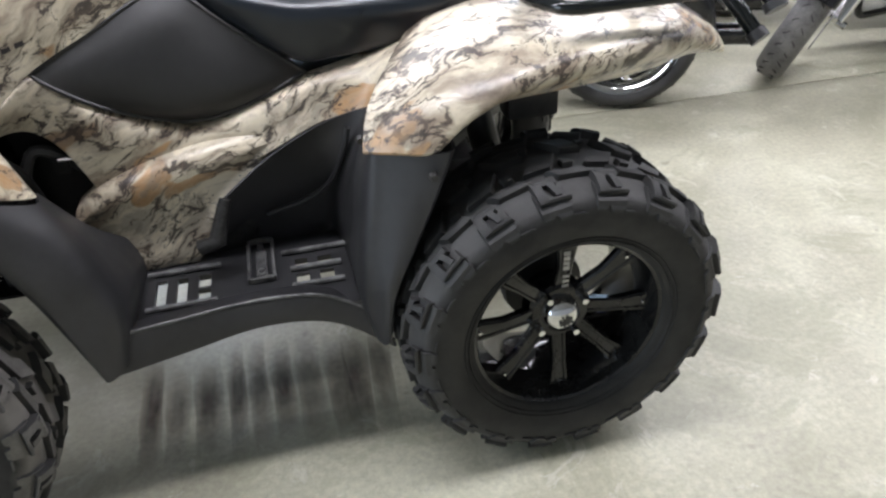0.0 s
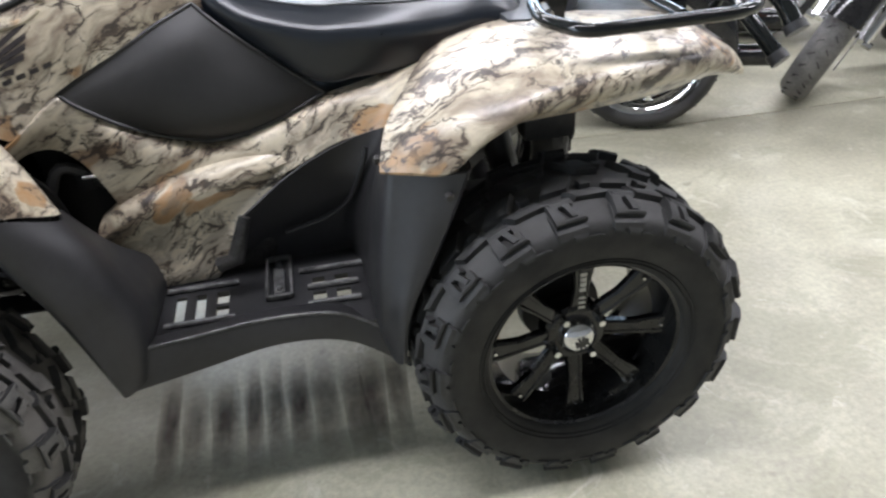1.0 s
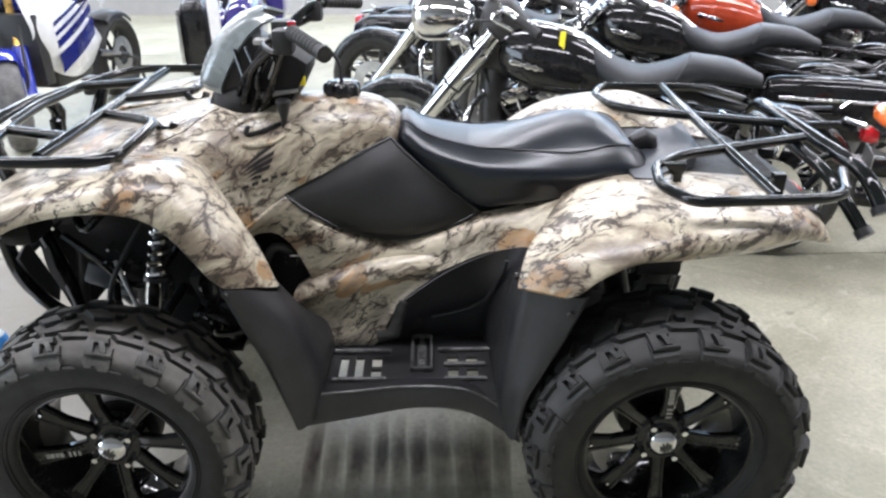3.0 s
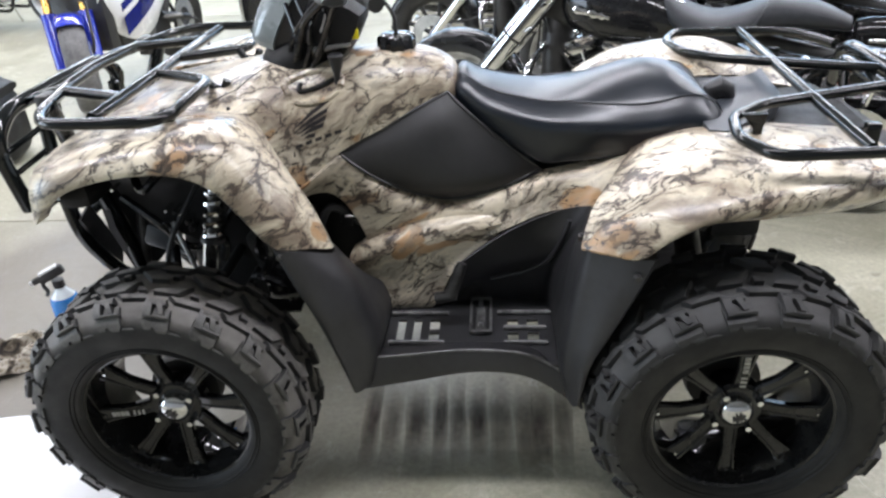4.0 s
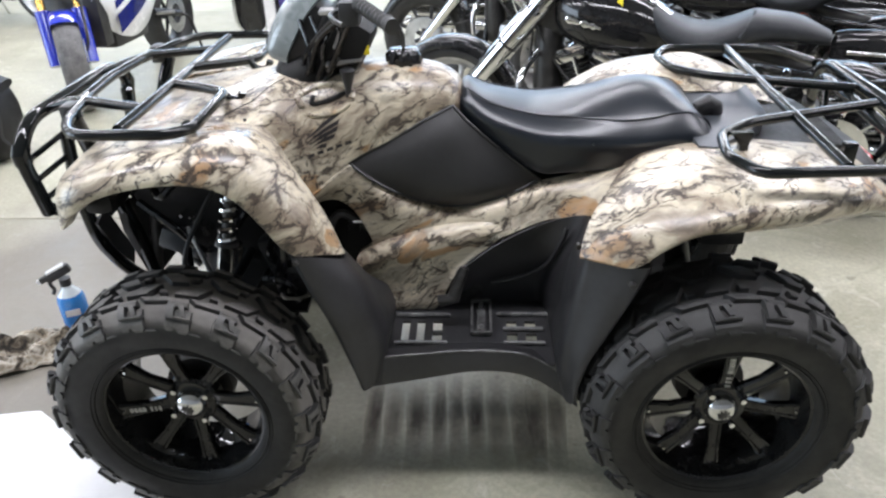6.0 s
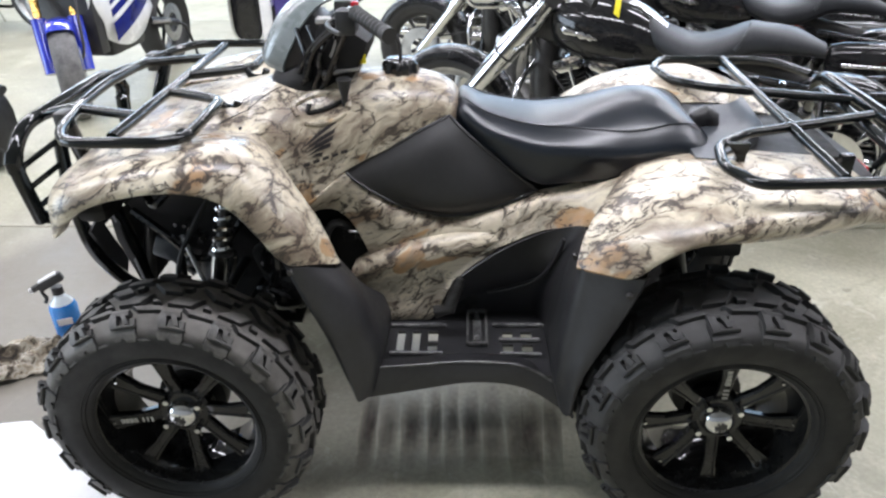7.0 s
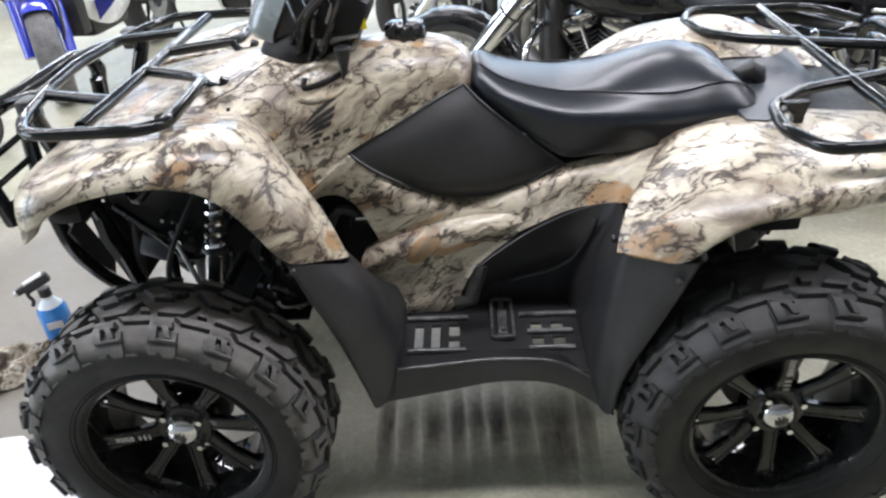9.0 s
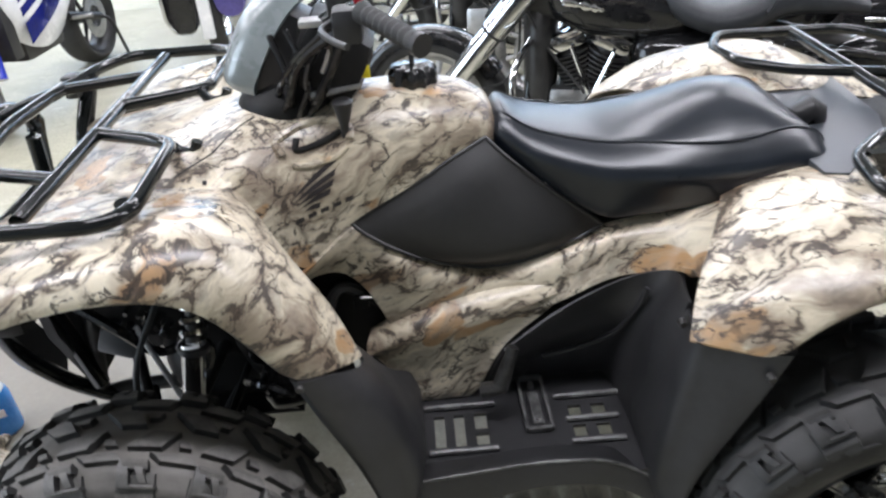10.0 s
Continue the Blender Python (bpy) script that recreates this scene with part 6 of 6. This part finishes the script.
        part("board_bracket", add_sweep(bmesh.new(), [(cx - 0.02, s * 0.12, 0.24), (cx - 0.02, s * 0.26, 0.262)], 0.012, 8), "chrome", bike)
        part("crash_bar", tube([head - Vector((0.0, s * -0.02, 0.20)), (cx - 0.26, s * 0.30, 0.58), (cx - 0.24, s * 0.30, 0.34), (cx - 0.20, s * 0.12, 0.22)], 0.014, 0.08), "chrome", bike)
        if bags:
            bag = part("saddlebag", body([(b - 0.30, s * 0.24, 0.50, 0.04, 0.10), (b - 0.24, s * 0.25, 0.50, 0.085, 0.15), (b + 0.22, s * 0.25, 0.50, 0.085, 0.15), (b + 0.34, s * 0.24, 0.48, 0.04, 0.10)], 20, 3.6, 3), paint, bike, "hard saddlebag")
            part("bag_trim", tube([(b - 0.24, s * 0.336, 0.56), (b + 0.24, s * 0.336, 0.56)], 0.010), "chrome", bag, "chrome trim line")
    part("cable", add_sweep(bmesh.new(), curve([hb + Vector((0.05, -0.28, 0.05)), hb + Vector((-0.12, -0.20, 0.0)), head + Vector((0.02, -0.09, -0.2)), (cx, -0.12, 0.45)], 7), 0.006, 8), "rubber", bike)
    part("cable", add_sweep(bmesh.new(), curve([hb + Vector((0.05, 0.28, 0.05)), hb + Vector((-0.14, 0.16, -0.03)), head + Vector((-0.08, -0.09, -0.35)), (f + 0.10, -0.10, 0.42)], 7), 0.005, 8), "rubber", bike)
    part("kick_stand", tube([(cx + 0.05, -0.13, 0.20), (cx + 0.12, -0.26, 0.012)], 0.011), "chrome", bike)
    if steer:
        axis = (head - foot).normalized()
        turn = Matrix.Translation(head) @ Matrix.Rotation(radians(steer), 4, axis) @ Matrix.Translation(-head)
        for c in bike.children:
            if c.name.split(".")[0] in ("front_wheel", "fork_leg", "fork_clamp", "caliper", "front_mudguard", "headlamp", "handlebar", "turn_signal"):
                c.matrix_basis = turn @ c.matrix_basis
    if screen:
        rows = []
        for z, w, dx in ((0.0, 0.20, 0.0), (0.12, 0.24, 0.05), (0.24, 0.22, 0.11), (0.34, 0.15, 0.17)):
            rows.append([(head.x - 0.20 + dx + 0.5 * y * y, y, head.z - 0.05 + z) for y in (-w, -w / 2, 0, w / 2, w)])
        part("fairing", loft(rows, 4, 4, 0.006), paint, bike, "painted front fairing")
    return bike


def sport_bike(label, at, steer=0.0):
    bike = thing("sport_bike", label, "motorcycle", at, "parked motorcycles")
    f, b = -0.70, 0.70
    turn = Matrix.Translation((f + 0.10, 0, 0)) @ Matrix.Rotation(radians(steer), 4, "Z") @ Matrix.Translation((-f - 0.10, 0, 0))
    road_wheel("front_wheel", bike, f, 0.30, 0.15, 6, "dark", tyre_mat="dustytyre", turn=turn)
    road_wheel("rear_wheel", bike, b, 0.315, 0.18, 6, "dark")
    head, foot = Vector((f + 0.26, 0, 0.86)), Vector((f, 0, 0.30))
    for s in (-1, 1):
        o = Vector((0, s * 0.105, 0))
        part("fork_leg", add_sweep(bmesh.new(), [foot + o, foot.lerp(head, 0.45) + o, foot.lerp(head, 0.46) + o, foot.lerp(head, 1.1) + o], [0.028, 0.03, 0.025, 0.025], 14), "gold", bike, "gold fork leg", m=turn)
        part("fork_shield", add_sweep(bmesh.new(), [foot + o * 1.0 + Vector((-0.025, 0, 0.0)), foot.lerp(head, 0.55) + o * 1.0 + Vector((-0.03, 0, 0))], [0.040, 0.046], 12), "blue", bike, m=turn)
        side = []
        for x, y, z0, z1 in ((f + 0.18, 0.17, 0.58, 0.92), (f + 0.32, 0.22, 0.42, 0.94), (f + 0.55, 0.23, 0.34, 0.90), (f + 0.80, 0.21, 0.38, 0.78), (f + 1.0, 0.15, 0.46, 0.64)):
            side.append([(x, s * y * 0.7, z1), (x - 0.02, s * y, z1 - (z1 - z0) * 0.35), (x, s * (y + 0.01), z0 + (z1 - z0) * 0.3), (x + 0.03, s * y * 0.75, z0)])
        fair = part("side_fairing", loft(side, 5, 5, 0.006), "white", bike, "white side fairing with blue stripes")
        for dz, w in ((-0.045, 0.058), (0.075, 0.024), (0.14, 0.013), (0.20, 0.012)):
            strip = []
            for x, y in ((f + 0.33, 0.234), (f + 0.50, 0.244), (f + 0.66, 0.240), (f + 0.82, 0.218)):
                zm = 0.52 + (x - f - 0.33) * 0.34 + dz
                strip.append([(x, s * (y + 0.004), zm + w), (x, s * (y + 0.006), zm), (x, s * (y + 0.004), zm - w)])
            part("stripe", loft(strip, 3, 5, 0.003), "navy", fair, "blue stripe")
        part("tail_cowl", loft([[(0.35, s * 0.16, 0.84), (0.40, s * 0.15, 0.72)], [(0.62, s * 0.13, 0.93), (0.64, s * 0.12, 0.82)], [(0.92, s * 0.06, 1.0), (0.92, s * 0.05, 0.92)]], 4, 5, 0.006), "white", bike)
        part("frame_beam", tube([head - Vector((0, s * -0.08, 0.10)), (0.0, s * 0.14, 0.66), (0.30, s * 0.12, 0.50)], 0.035), "dark", bike)
        part("swing_arm", tube([(0.28, s * 0.12, 0.42), (b, s * 0.12, 0.315)], 0.026), "dark", bike)
        part("foot_peg", tube([(0.30, s * 0.14, 0.40), (0.32, s * 0.27, 0.41)], 0.013), "alu", bike)
        part("clip_on_bar", tube([head + Vector((0.02, s * 0.10, 0.06)), head + Vector((0.14, s * 0.34, 0.03))], 0.013), "dark", bike)
        part("mirror", body([(f + 0.20, s * 0.34, 1.10, 0.01, 0.01), (f + 0.22, s * 0.34, 1.10, 0.06, 0.035), (f + 0.25, s * 0.34, 1.10, 0.05, 0.03)], 14, 2.4, 3), "dark", bike)
    part("front_mudguard", mudguard(f, 0.30, 0.328, 0.085, 62, 160, 0.07), "blue", bike, "blue front mudguard", m=turn)
    nose = [[(f - 0.04, -0.02, 0.80), (f - 0.06, 0, 0.81), (f - 0.04, 0.02, 0.80)], [(f + 0.0, -0.14, 0.90), (f - 0.03, 0, 0.94), (f + 0.0, 0.14, 0.90)], [(f + 0.14, -0.17, 1.0), (f + 0.12, 0, 1.05), (f + 0.14, 0.17, 1.0)], [(f + 0.26, -0.12, 1.10), (f + 0.25, 0, 1.15), (f + 0.26, 0.12, 1.10)]]
    part("nose_fairing", loft(nose, 5, 5, 0.006), "white", bike)
    part("fuel_tank", body([(-0.36, 0, 0.86, 0.06, 0.06), (-0.28, 0, 0.88, 0.15, 0.11), (-0.10, 0, 0.88, 0.16, 0.11), (0.10, 0, 0.82, 0.10, 0.08), (0.20, 0, 0.79, 0.05, 0.04)], 22, 2.4, 4), "blue", bike)
    part("seat", body([(0.14, 0, 0.80, 0.08, 0.03), (0.24, 0, 0.80, 0.13, 0.035), (0.45, 0, 0.84, 0.13, 0.035), (0.60, 0, 0.92, 0.10, 0.035), (0.84, 0, 0.98, 0.07, 0.025)], 18, 2.8, 4), "vinyl", bike)
    part("engine", box((-0.08, 0, 0.46), (0.46, 0.30, 0.34), 0.05), "dark", bike)
    part("radiator", box((f + 0.24, 0, 0.58), (0.10, 0.40, 0.44), 0.02), "dark", bike, "dark radiator")
    part("brake_hose", add_sweep(bmesh.new(), curve([(f + 0.16, -0.12, 0.74), (f + 0.02, -0.20, 0.62), (f + 0.0, -0.20, 0.46), (f + 0.06, -0.13, 0.36)], 6), 0.009, 8), "rubber", bike)
    part("tail_lamp", box((0.945, 0, 0.955), (0.02, 0.08, 0.035), 0.008), "redlens", bike)
    part("muffler", body([(0.32, 0.17, 0.40, 0.03, 0.03), (0.42, 0.19, 0.43, 0.055, 0.055), (0.80, 0.20, 0.56, 0.055, 0.055), (0.86, 0.20, 0.58, 0.03, 0.03)], 16, 2.0, 3), "steel", bike)
    part("rear_hugger", mudguard(b, 0.315, 0.345, 0.10, 60, 130, 0.05), "dark", bike)
    part("wheel_stand", tube([(b + 0.10, -0.20, 0.012), (b - 0.02, -0.20, 0.30), (b - 0.02, -0.14, 0.315)], 0.012), "dark", bike)
    return bike


def stand_at(front, rear):
    """The pose of a bike whose front and rear tyres touch the floor at these places."""
    dx, dy = front[0] - rear[0], front[1] - rear[1]
    turn = math.degrees(math.atan2(-dy, -dx))
    return pose((front[0] + rear[0]) / 2, (front[1] + rear[1]) / 2, 0, 0, 0, turn)


near_bike = cruiser("glossy black cruiser motorcycle with chrome forks and saddle", stand_at((-0.05, 1.70), (1.58, 1.13)), "gloss", 1.70, "alu", 9, tag=True, bars=1.2, signals=False, rear_signals=True, lamps=False, fork=1.35)
for wheel in near_bike.children:
    if wheel.name.startswith("rear_wheel"):
        for c in [wheel] + list(wheel.children):
            if c.data.materials[0] == MAT["alu"]:
                c.data.materials[0] = MAT["chrome"]
# big chrome lamp nacelle between the fork tops of the nearest motorcycle
nacelle = part("lamp_nacelle", lathe([(-0.15, 0.0), (-0.15, 0.092), (-0.135, 0.108), (-0.10, 0.118), (-0.02, 0.112), (0.06, 0.085), (0.11, 0.045), (0.12, 0.0)], 32, "X", (-0.61, 0, 0.965)), "chrome", near_bike, "large chrome headlamp nacelle")
part("visor", mudguard(-0.71, 0.965, 0.124, 0.05, 50, 130, 0.01), "chrome", nacelle)
part("neck_cover", body([(-0.46, 0, 0.86, 0.03, 0.10), (-0.42, 0, 0.88, 0.085, 0.17), (-0.32, 0, 0.88, 0.095, 0.17), (-0.24, 0, 0.87, 0.06, 0.10)], 18, 3.0, 3), "dark", near_bike, "black cover behind the fork")
part("gauge", lathe([(0.0, 0.0), (0.0, 0.055), (0.035, 0.058), (0.045, 0.045), (0.045, 0.0)], 24, "Z", (-0.40, 0, 1.045)), "chrome", near_bike, "chrome gauge")
part("lamp_bracket", tube([(-0.56, 0, 0.87), (-0.48, 0, 0.80)], 0.022), "chrome", near_bike)
for dx, y, z in ((1.425, 0.153, 0.255), (1.450, 0.141, 0.402)):
    part("muffler", lathe([(0.62, 0.0), (0.62, 0.030), (0.72, 0.046), (dx - 0.012, 0.046), (dx - 0.004, 0.050), (dx, 0.047), (dx, 0.036), (dx - 0.02, 0.034), (dx - 0.02, 0.0)], 28, "X", (0, y, z)), "gloss", near_bike, "black muffler")
# drive side of the nearest motorcycle: pulley, swing arm, small bright fittings and hoses
pulley = part("belt_pulley", lathe([(-0.105, 0.018), (-0.112, 0.030), (-0.100, 0.075), (-0.108, 0.092), (-0.085, 0.100), (-0.080, 0.092), (-0.088, 0.075), (-0.09, 0.018)], 36, "Y", (0.85, 0, 0.315)), "chrome", near_bike, "polished belt pulley")
part("axle_nut", lathe([(-0.150, 0.0), (-0.150, 0.016), (-0.128, 0.020), (-0.10, 0.020)], 12, "Y", (0.85, 0, 0.315)), "chrome", pulley)
part("swing_arm", tube([(0.28, -0.13, 0.40), (0.60, -0.135, 0.345), (0.90, -0.135, 0.315)], 0.022), "gloss", near_bike, "black swing arm")
part("belt_guard", tube([(0.34, -0.125, 0.47), (0.60, -0.13, 0.45), (0.86, -0.13, 0.425)], 0.016), "gloss", near_bike, "black belt guard")
part("strut_bolt", lathe([(-0.165, 0.0), (-0.165, 0.016), (-0.145, 0.020), (-0.13, 0.020)], 12, "Y", (0.62, 0, 0.645)), "chrome", near_bike, "chrome bolt")
rng = random.Random(12)
for k in range(16):
    x, z, r = rng.uniform(0.02, 0.46), rng.uniform(0.40, 0.58), rng.uniform(0.007, 0.014)
    part("fitting", lathe([(-0.185, 0.0), (-0.183, r * 0.7), (-0.172, r), (-0.13, r * 0.9), (-0.10, r * 0.9)], 10, "Y", (x, 0, z)), "chrome", near_bike, "small bright fitting")
for k in range(4):
    x, z = 0.04 + 0.10 * k, 0.44 + 0.035 * (k % 3)
    part("oil_line", add_sweep(bmesh.new(), curve([(x, -0.15, z), (x + 0.06, -0.175, z + 0.05), (x + 0.14, -0.17, z - 0.02), (x + 0.20, -0.15, z + 0.03)], 6), 0.008, 8), ("chrome", "rubber")[k % 2], near_bike)
part("shift_rod", tube([(-0.10, -0.19, 0.44), (0.24, -0.19, 0.50)], 0.008), "chrome", near_bike, "chrome rod")
touring = cruiser("black touring motorcycle with hard saddlebags and chrome bag rails", stand_at((1.55, 3.75), (-0.10, 3.97)), "gloss", 1.66, "alu", 9, bags=True, screen=True)
for z in (0.30, 0.425):
    part("bag_rail", tube([(0.46, 0.345, z), (0.52, 0.365, z), (1.16, 0.365, z), (1.24, 0.30, z)], 0.011, 0.04), "chrome", touring, "chrome rail round the saddlebag")
part("side_reflector", box((1.10, 0.374, 0.435), (0.09, 0.012, 0.032), 0.004), "orange", touring, "amber side reflector")
part("bag_badge", box((0.84, 0.338, 0.52), (0.17, 0.006, 0.020), 0.002), "chrome", touring, "plain bright bar")
violet = cruiser("violet touring motorcycle with broad white fork, parked", stand_at((-1.48, 4.0), (-1.66, 5.63)), "purple", 1.66, "chrome", 10, bags=True)
part("lower_fairing", body([(-1.24, 0.17, 0.50, 0.07, 0.20), (-1.20, 0.18, 0.50, 0.105, 0.27), (-1.00, 0.18, 0.52, 0.11, 0.28), (-0.94, 0.18, 0.52, 0.08, 0.22)], 22, 3.4, 3), "gloss", violet, "black rounded leg fairing")
part("fairing_trim", tube([(-1.245, 0.275, 0.72), (-1.245, 0.280, 0.34), (-1.23, 0.23, 0.25)], 0.012, 0.05), "chrome", violet)
part("fork_sheath", box((-1.20, 0.03, 0.58), (0.05, 0.085, 0.78), 0.02), "white", violet, "broad white fork sheath")
part("side_case", body([(-1.18, -0.14, 0.52, 0.06, 0.14), (-1.14, -0.14, 0.52, 0.12, 0.22), (-0.80, -0.16, 0.56, 0.14, 0.24), (-0.70, -0.16, 0.56, 0.08, 0.14)], 20, 2.8, 3), "purple", violet, "glossy violet fairing half")
part("corner_signal", lathe([(-0.03, 0), (-0.025, 0.030), (0.01, 0.042), (0.03, 0)], 16, "X", (-1.22, 0.09, 0.86)), "orange", violet, "round amber signal")
sport_bike("blue and white sport motorcycle with gold forks", stand_at((-2.55, 2.60), (-2.42, 4.02)), 34)
spoked = cruiser("black motorcycle with spoked wheel and chrome fork", stand_at((2.44, 1.11), (4.07, 1.43)), "gloss", 1.66, "chrome", 36, bars=1.0, steer=38)
for wheel in spoked.children:
    if wheel.name.startswith("front_wheel"):
        for c in wheel.children:
            if c.name.startswith("tyre"):
                c.data.materials[0] = MAT["dustytyre"]
                r = max(v.co.x for v in c.data.vertices)
                wide = max(v.co.y for v in c.data.vertices)
        for k in range(34):
            for side in (-1, 1):
                turn = Matrix.Rotation(2 * math.pi * (k + (0.5 if side > 0 else 0)) / 34, 4, "Y") @ Matrix.Rotation(0.75 * side, 4, "X")
                part("tread_groove", box((r - 0.006, side * wide * 0.44, 0), (0.009, wide * 0.62, 0.0028), 0, turn), "under", wheel, smooth=False)
cruiser("black motorcycle with chrome engine, parked close behind another", stand_at((-0.25, 3.08), (1.32, 2.58)), "gloss", 1.66, "dark", 9, bars=1.3, signals=False, bags=True)
cruiser("black motorcycle with wide chrome bars", stand_at((2.78, 2.12), (4.32, 1.76)), "gloss", 1.62, "alu", 9, bars=1.5)
cruiser("black motorcycle with low saddle, parked between two others", stand_at((0.60, 2.44), (2.14, 1.94)), "gloss", 1.66, "alu", 9, bars=1.1, signals=False, bags=True)
red_bike = cruiser("red motorcycle with chrome handlebar", stand_at((1.22, 2.98), (2.74, 2.48)), "red", 1.60, "chrome", 36, bars=1.6)
for c in red_bike.children:
    if c.name.split(".")[0] in ("side_panel", "rear_mudguard", "front_mudguard"):
        c.data.materials[0] = MAT["gloss"]
cruiser("dark motorcycle with tall chrome handlebar", stand_at((2.30, 3.42), (3.82, 2.98)), "gloss", 1.66, "chrome", 10, bars=1.8, screen=True)
cruiser("dark cruiser motorcycle standing further back", stand_at((-4.05, 5.15), (-5.66, 5.55)), "gloss", 1.66, "alu", 9)
cruiser("black motorcycle in the back row", stand_at((0.2, 5.2), (1.75, 4.8)), "gloss", 1.66, "alu", 9, bags=True)


# ---- small things on the floor ----
def spray_bottle(at):
    ob = thing("spray_bottle", "clear spray bottle of blue cleaner with black trigger", "bottle", at)
    part("bottle", lathe([(0.0, 0.0), (0.0, 0.038), (0.006, 0.043), (0.10, 0.043), (0.13, 0.036), (0.15, 0.018), (0.165, 0.014), (0.165, 0.0)], 28, "Z"), "clear", ob, "clear plastic bottle")
    part("liquid", lathe([(0.004, 0.0428), (0.010, 0.0442), (0.110, 0.0442), (0.124, 0.0395), (0.128, 0.0375)], 28, "Z"), "liquid", ob, "blue liquid band and wrapper")
    part("wrapper_print", box((0.0, -0.0445, 0.078), (0.045, 0.003, 0.022), 0.001), "white", ob, "plain white bar on the wrapper")
    head = bmesh.new()
    add_lathe(head, [(0.158, 0.0), (0.158, 0.018), (0.182, 0.018), (0.182, 0.0)], 16, "Z")
    tilt = Matrix.Translation((-0.005, 0, 0.200)) @ Matrix.Rotation(radians(-20), 4, "Y")
    add_box(head, (-0.006, 0, 0.006), (0.084, 0.026, 0.030), 0.009, tilt)
    add_box(head, (-0.055, 0, 0.010), (0.022, 0.018, 0.018), 0.004, tilt)
    part("spray_head", head, "plastic", ob, "black spray head")
    part("head_cap", box((-0.006, 0, 0.022), (0.060, 0.020, 0.008), 0.003, tilt), "white", ob, "white cap of the spray head")
    part("nozzle", box((-0.070, 0, 0.010), (0.010, 0.014, 0.014), 0.003, tilt), "white", ob, "small white nozzle")
    part("trigger", add_sweep(bmesh.new(), curve([(-0.035, 0, 0.19), (-0.045, 0, 0.172), (-0.038, 0, 0.15), (-0.045, 0, 0.135)], 4), 0.006, 8), "plastic", ob)


spray_bottle(pose(-1.375, 0.240, 0, 0, 0, 25) @ Matrix.Diagonal((1.05, 1.05, 1.14, 1)))


def cloth(name, label, centre, sx, sy, height, mat, seed, turn, category, corners=None, ragged=0.16):
    n = 30
    bm = bmesh.new()
    off = Vector((seed * 3.1, seed * 1.7, 0))
    vs = []
    for j in range(n + 1):
        row = []
        for i in range(n + 1):
            u, v = i / n * 2 - 1, j / n * 2 - 1
            edge = max(0.0, 1 - max(abs(u), abs(v)) ** 6)
            wav = noise.noise(Vector((u * 1.6, v * 1.6, 0)) + off) * 0.5 + noise.noise(Vector((u * 4.5, v * 4.5, 1)) + off) * 0.3 + 0.35
            z = 0.004 + height * max(0.0, wav) * (0.25 + 0.75 * edge)
            k = 1 + ragged * noise.noise(Vector((u * 2, v * 2, 5)) + off)
            if corners:
                p, q, r, o = (Vector(c) for c in corners)
                flat = (p.lerp(q, i / n)).lerp(o.lerp(r, i / n), j / n) * k
                row.append(bm.verts.new((flat.x, flat.y, z)))
            else:
                row.append(bm.verts.new((u * sx * k, v * sy * k, z)))
        vs.append(row)
    for a, b in zip(vs, vs[1:]):
        for i in range(n):
            bm.faces.new((a[i], a[i + 1], b[i + 1], b[i]))
    bmesh.ops.recalc_face_normals(bm, faces=bm.faces[:])
    bmesh.ops.solidify(bm, geom=bm.faces[:], thickness=0.003)
    solo(name, bm, mat, label, category, m=pose(*centre, 0, 0, turn))


cloth("rag", "crumpled camouflage cloth rag lying on the floor", (-1.475, 0.075, 0.0), 0.17, 0.10, 0.10, "cloth", 4, 28, "rag")
cloth("packing_sheet", "white packing sheet lying slightly creased on the floor", (-1.30, -0.62, 0.0), 0, 0, 0.016, "paper", 9, 0, "sheet",
      ((0.02, 0.41), (0.54, 0.05), (0.16, -0.55), (-0.62, 0.37)), 0.035)

case = thing("gear_bag", "soft black gear bag with a hanging strap", "bag", pose(-2.74, 1.80, 0, 0, 0, 8) @ Matrix.Diagonal((1, 1, 0.8, 1)))
part("bag_body", body([(-0.30, 0, 0.26, 0.14, 0.20), (-0.24, 0, 0.27, 0.20, 0.26), (0.0, 0, 0.28, 0.22, 0.28), (0.20, 0, 0.26, 0.20, 0.25), (0.26, 0, 0.25, 0.14, 0.18)], 24, 3.2, 4), "under", case)
part("bag_lid", body([(-0.28, 0, 0.50, 0.16, 0.03), (0.0, 0, 0.56, 0.22, 0.04), (0.25, 0, 0.48, 0.16, 0.03)], 20, 3.0, 4), "under", case)
part("strap", add_sweep(bmesh.new(), curve([(0.24, -0.12, 0.44), (0.28, -0.16, 0.34), (0.27, -0.17, 0.22), (0.29, -0.16, 0.16)], 5), 0.008, 8), "rubber", case)

# dark soft-edged bars between the wheels, laid across the quad
marks = tagged(new("floor_grime"), "dark soft-edged bars on the concrete under the quad", "stain", kind="structure")
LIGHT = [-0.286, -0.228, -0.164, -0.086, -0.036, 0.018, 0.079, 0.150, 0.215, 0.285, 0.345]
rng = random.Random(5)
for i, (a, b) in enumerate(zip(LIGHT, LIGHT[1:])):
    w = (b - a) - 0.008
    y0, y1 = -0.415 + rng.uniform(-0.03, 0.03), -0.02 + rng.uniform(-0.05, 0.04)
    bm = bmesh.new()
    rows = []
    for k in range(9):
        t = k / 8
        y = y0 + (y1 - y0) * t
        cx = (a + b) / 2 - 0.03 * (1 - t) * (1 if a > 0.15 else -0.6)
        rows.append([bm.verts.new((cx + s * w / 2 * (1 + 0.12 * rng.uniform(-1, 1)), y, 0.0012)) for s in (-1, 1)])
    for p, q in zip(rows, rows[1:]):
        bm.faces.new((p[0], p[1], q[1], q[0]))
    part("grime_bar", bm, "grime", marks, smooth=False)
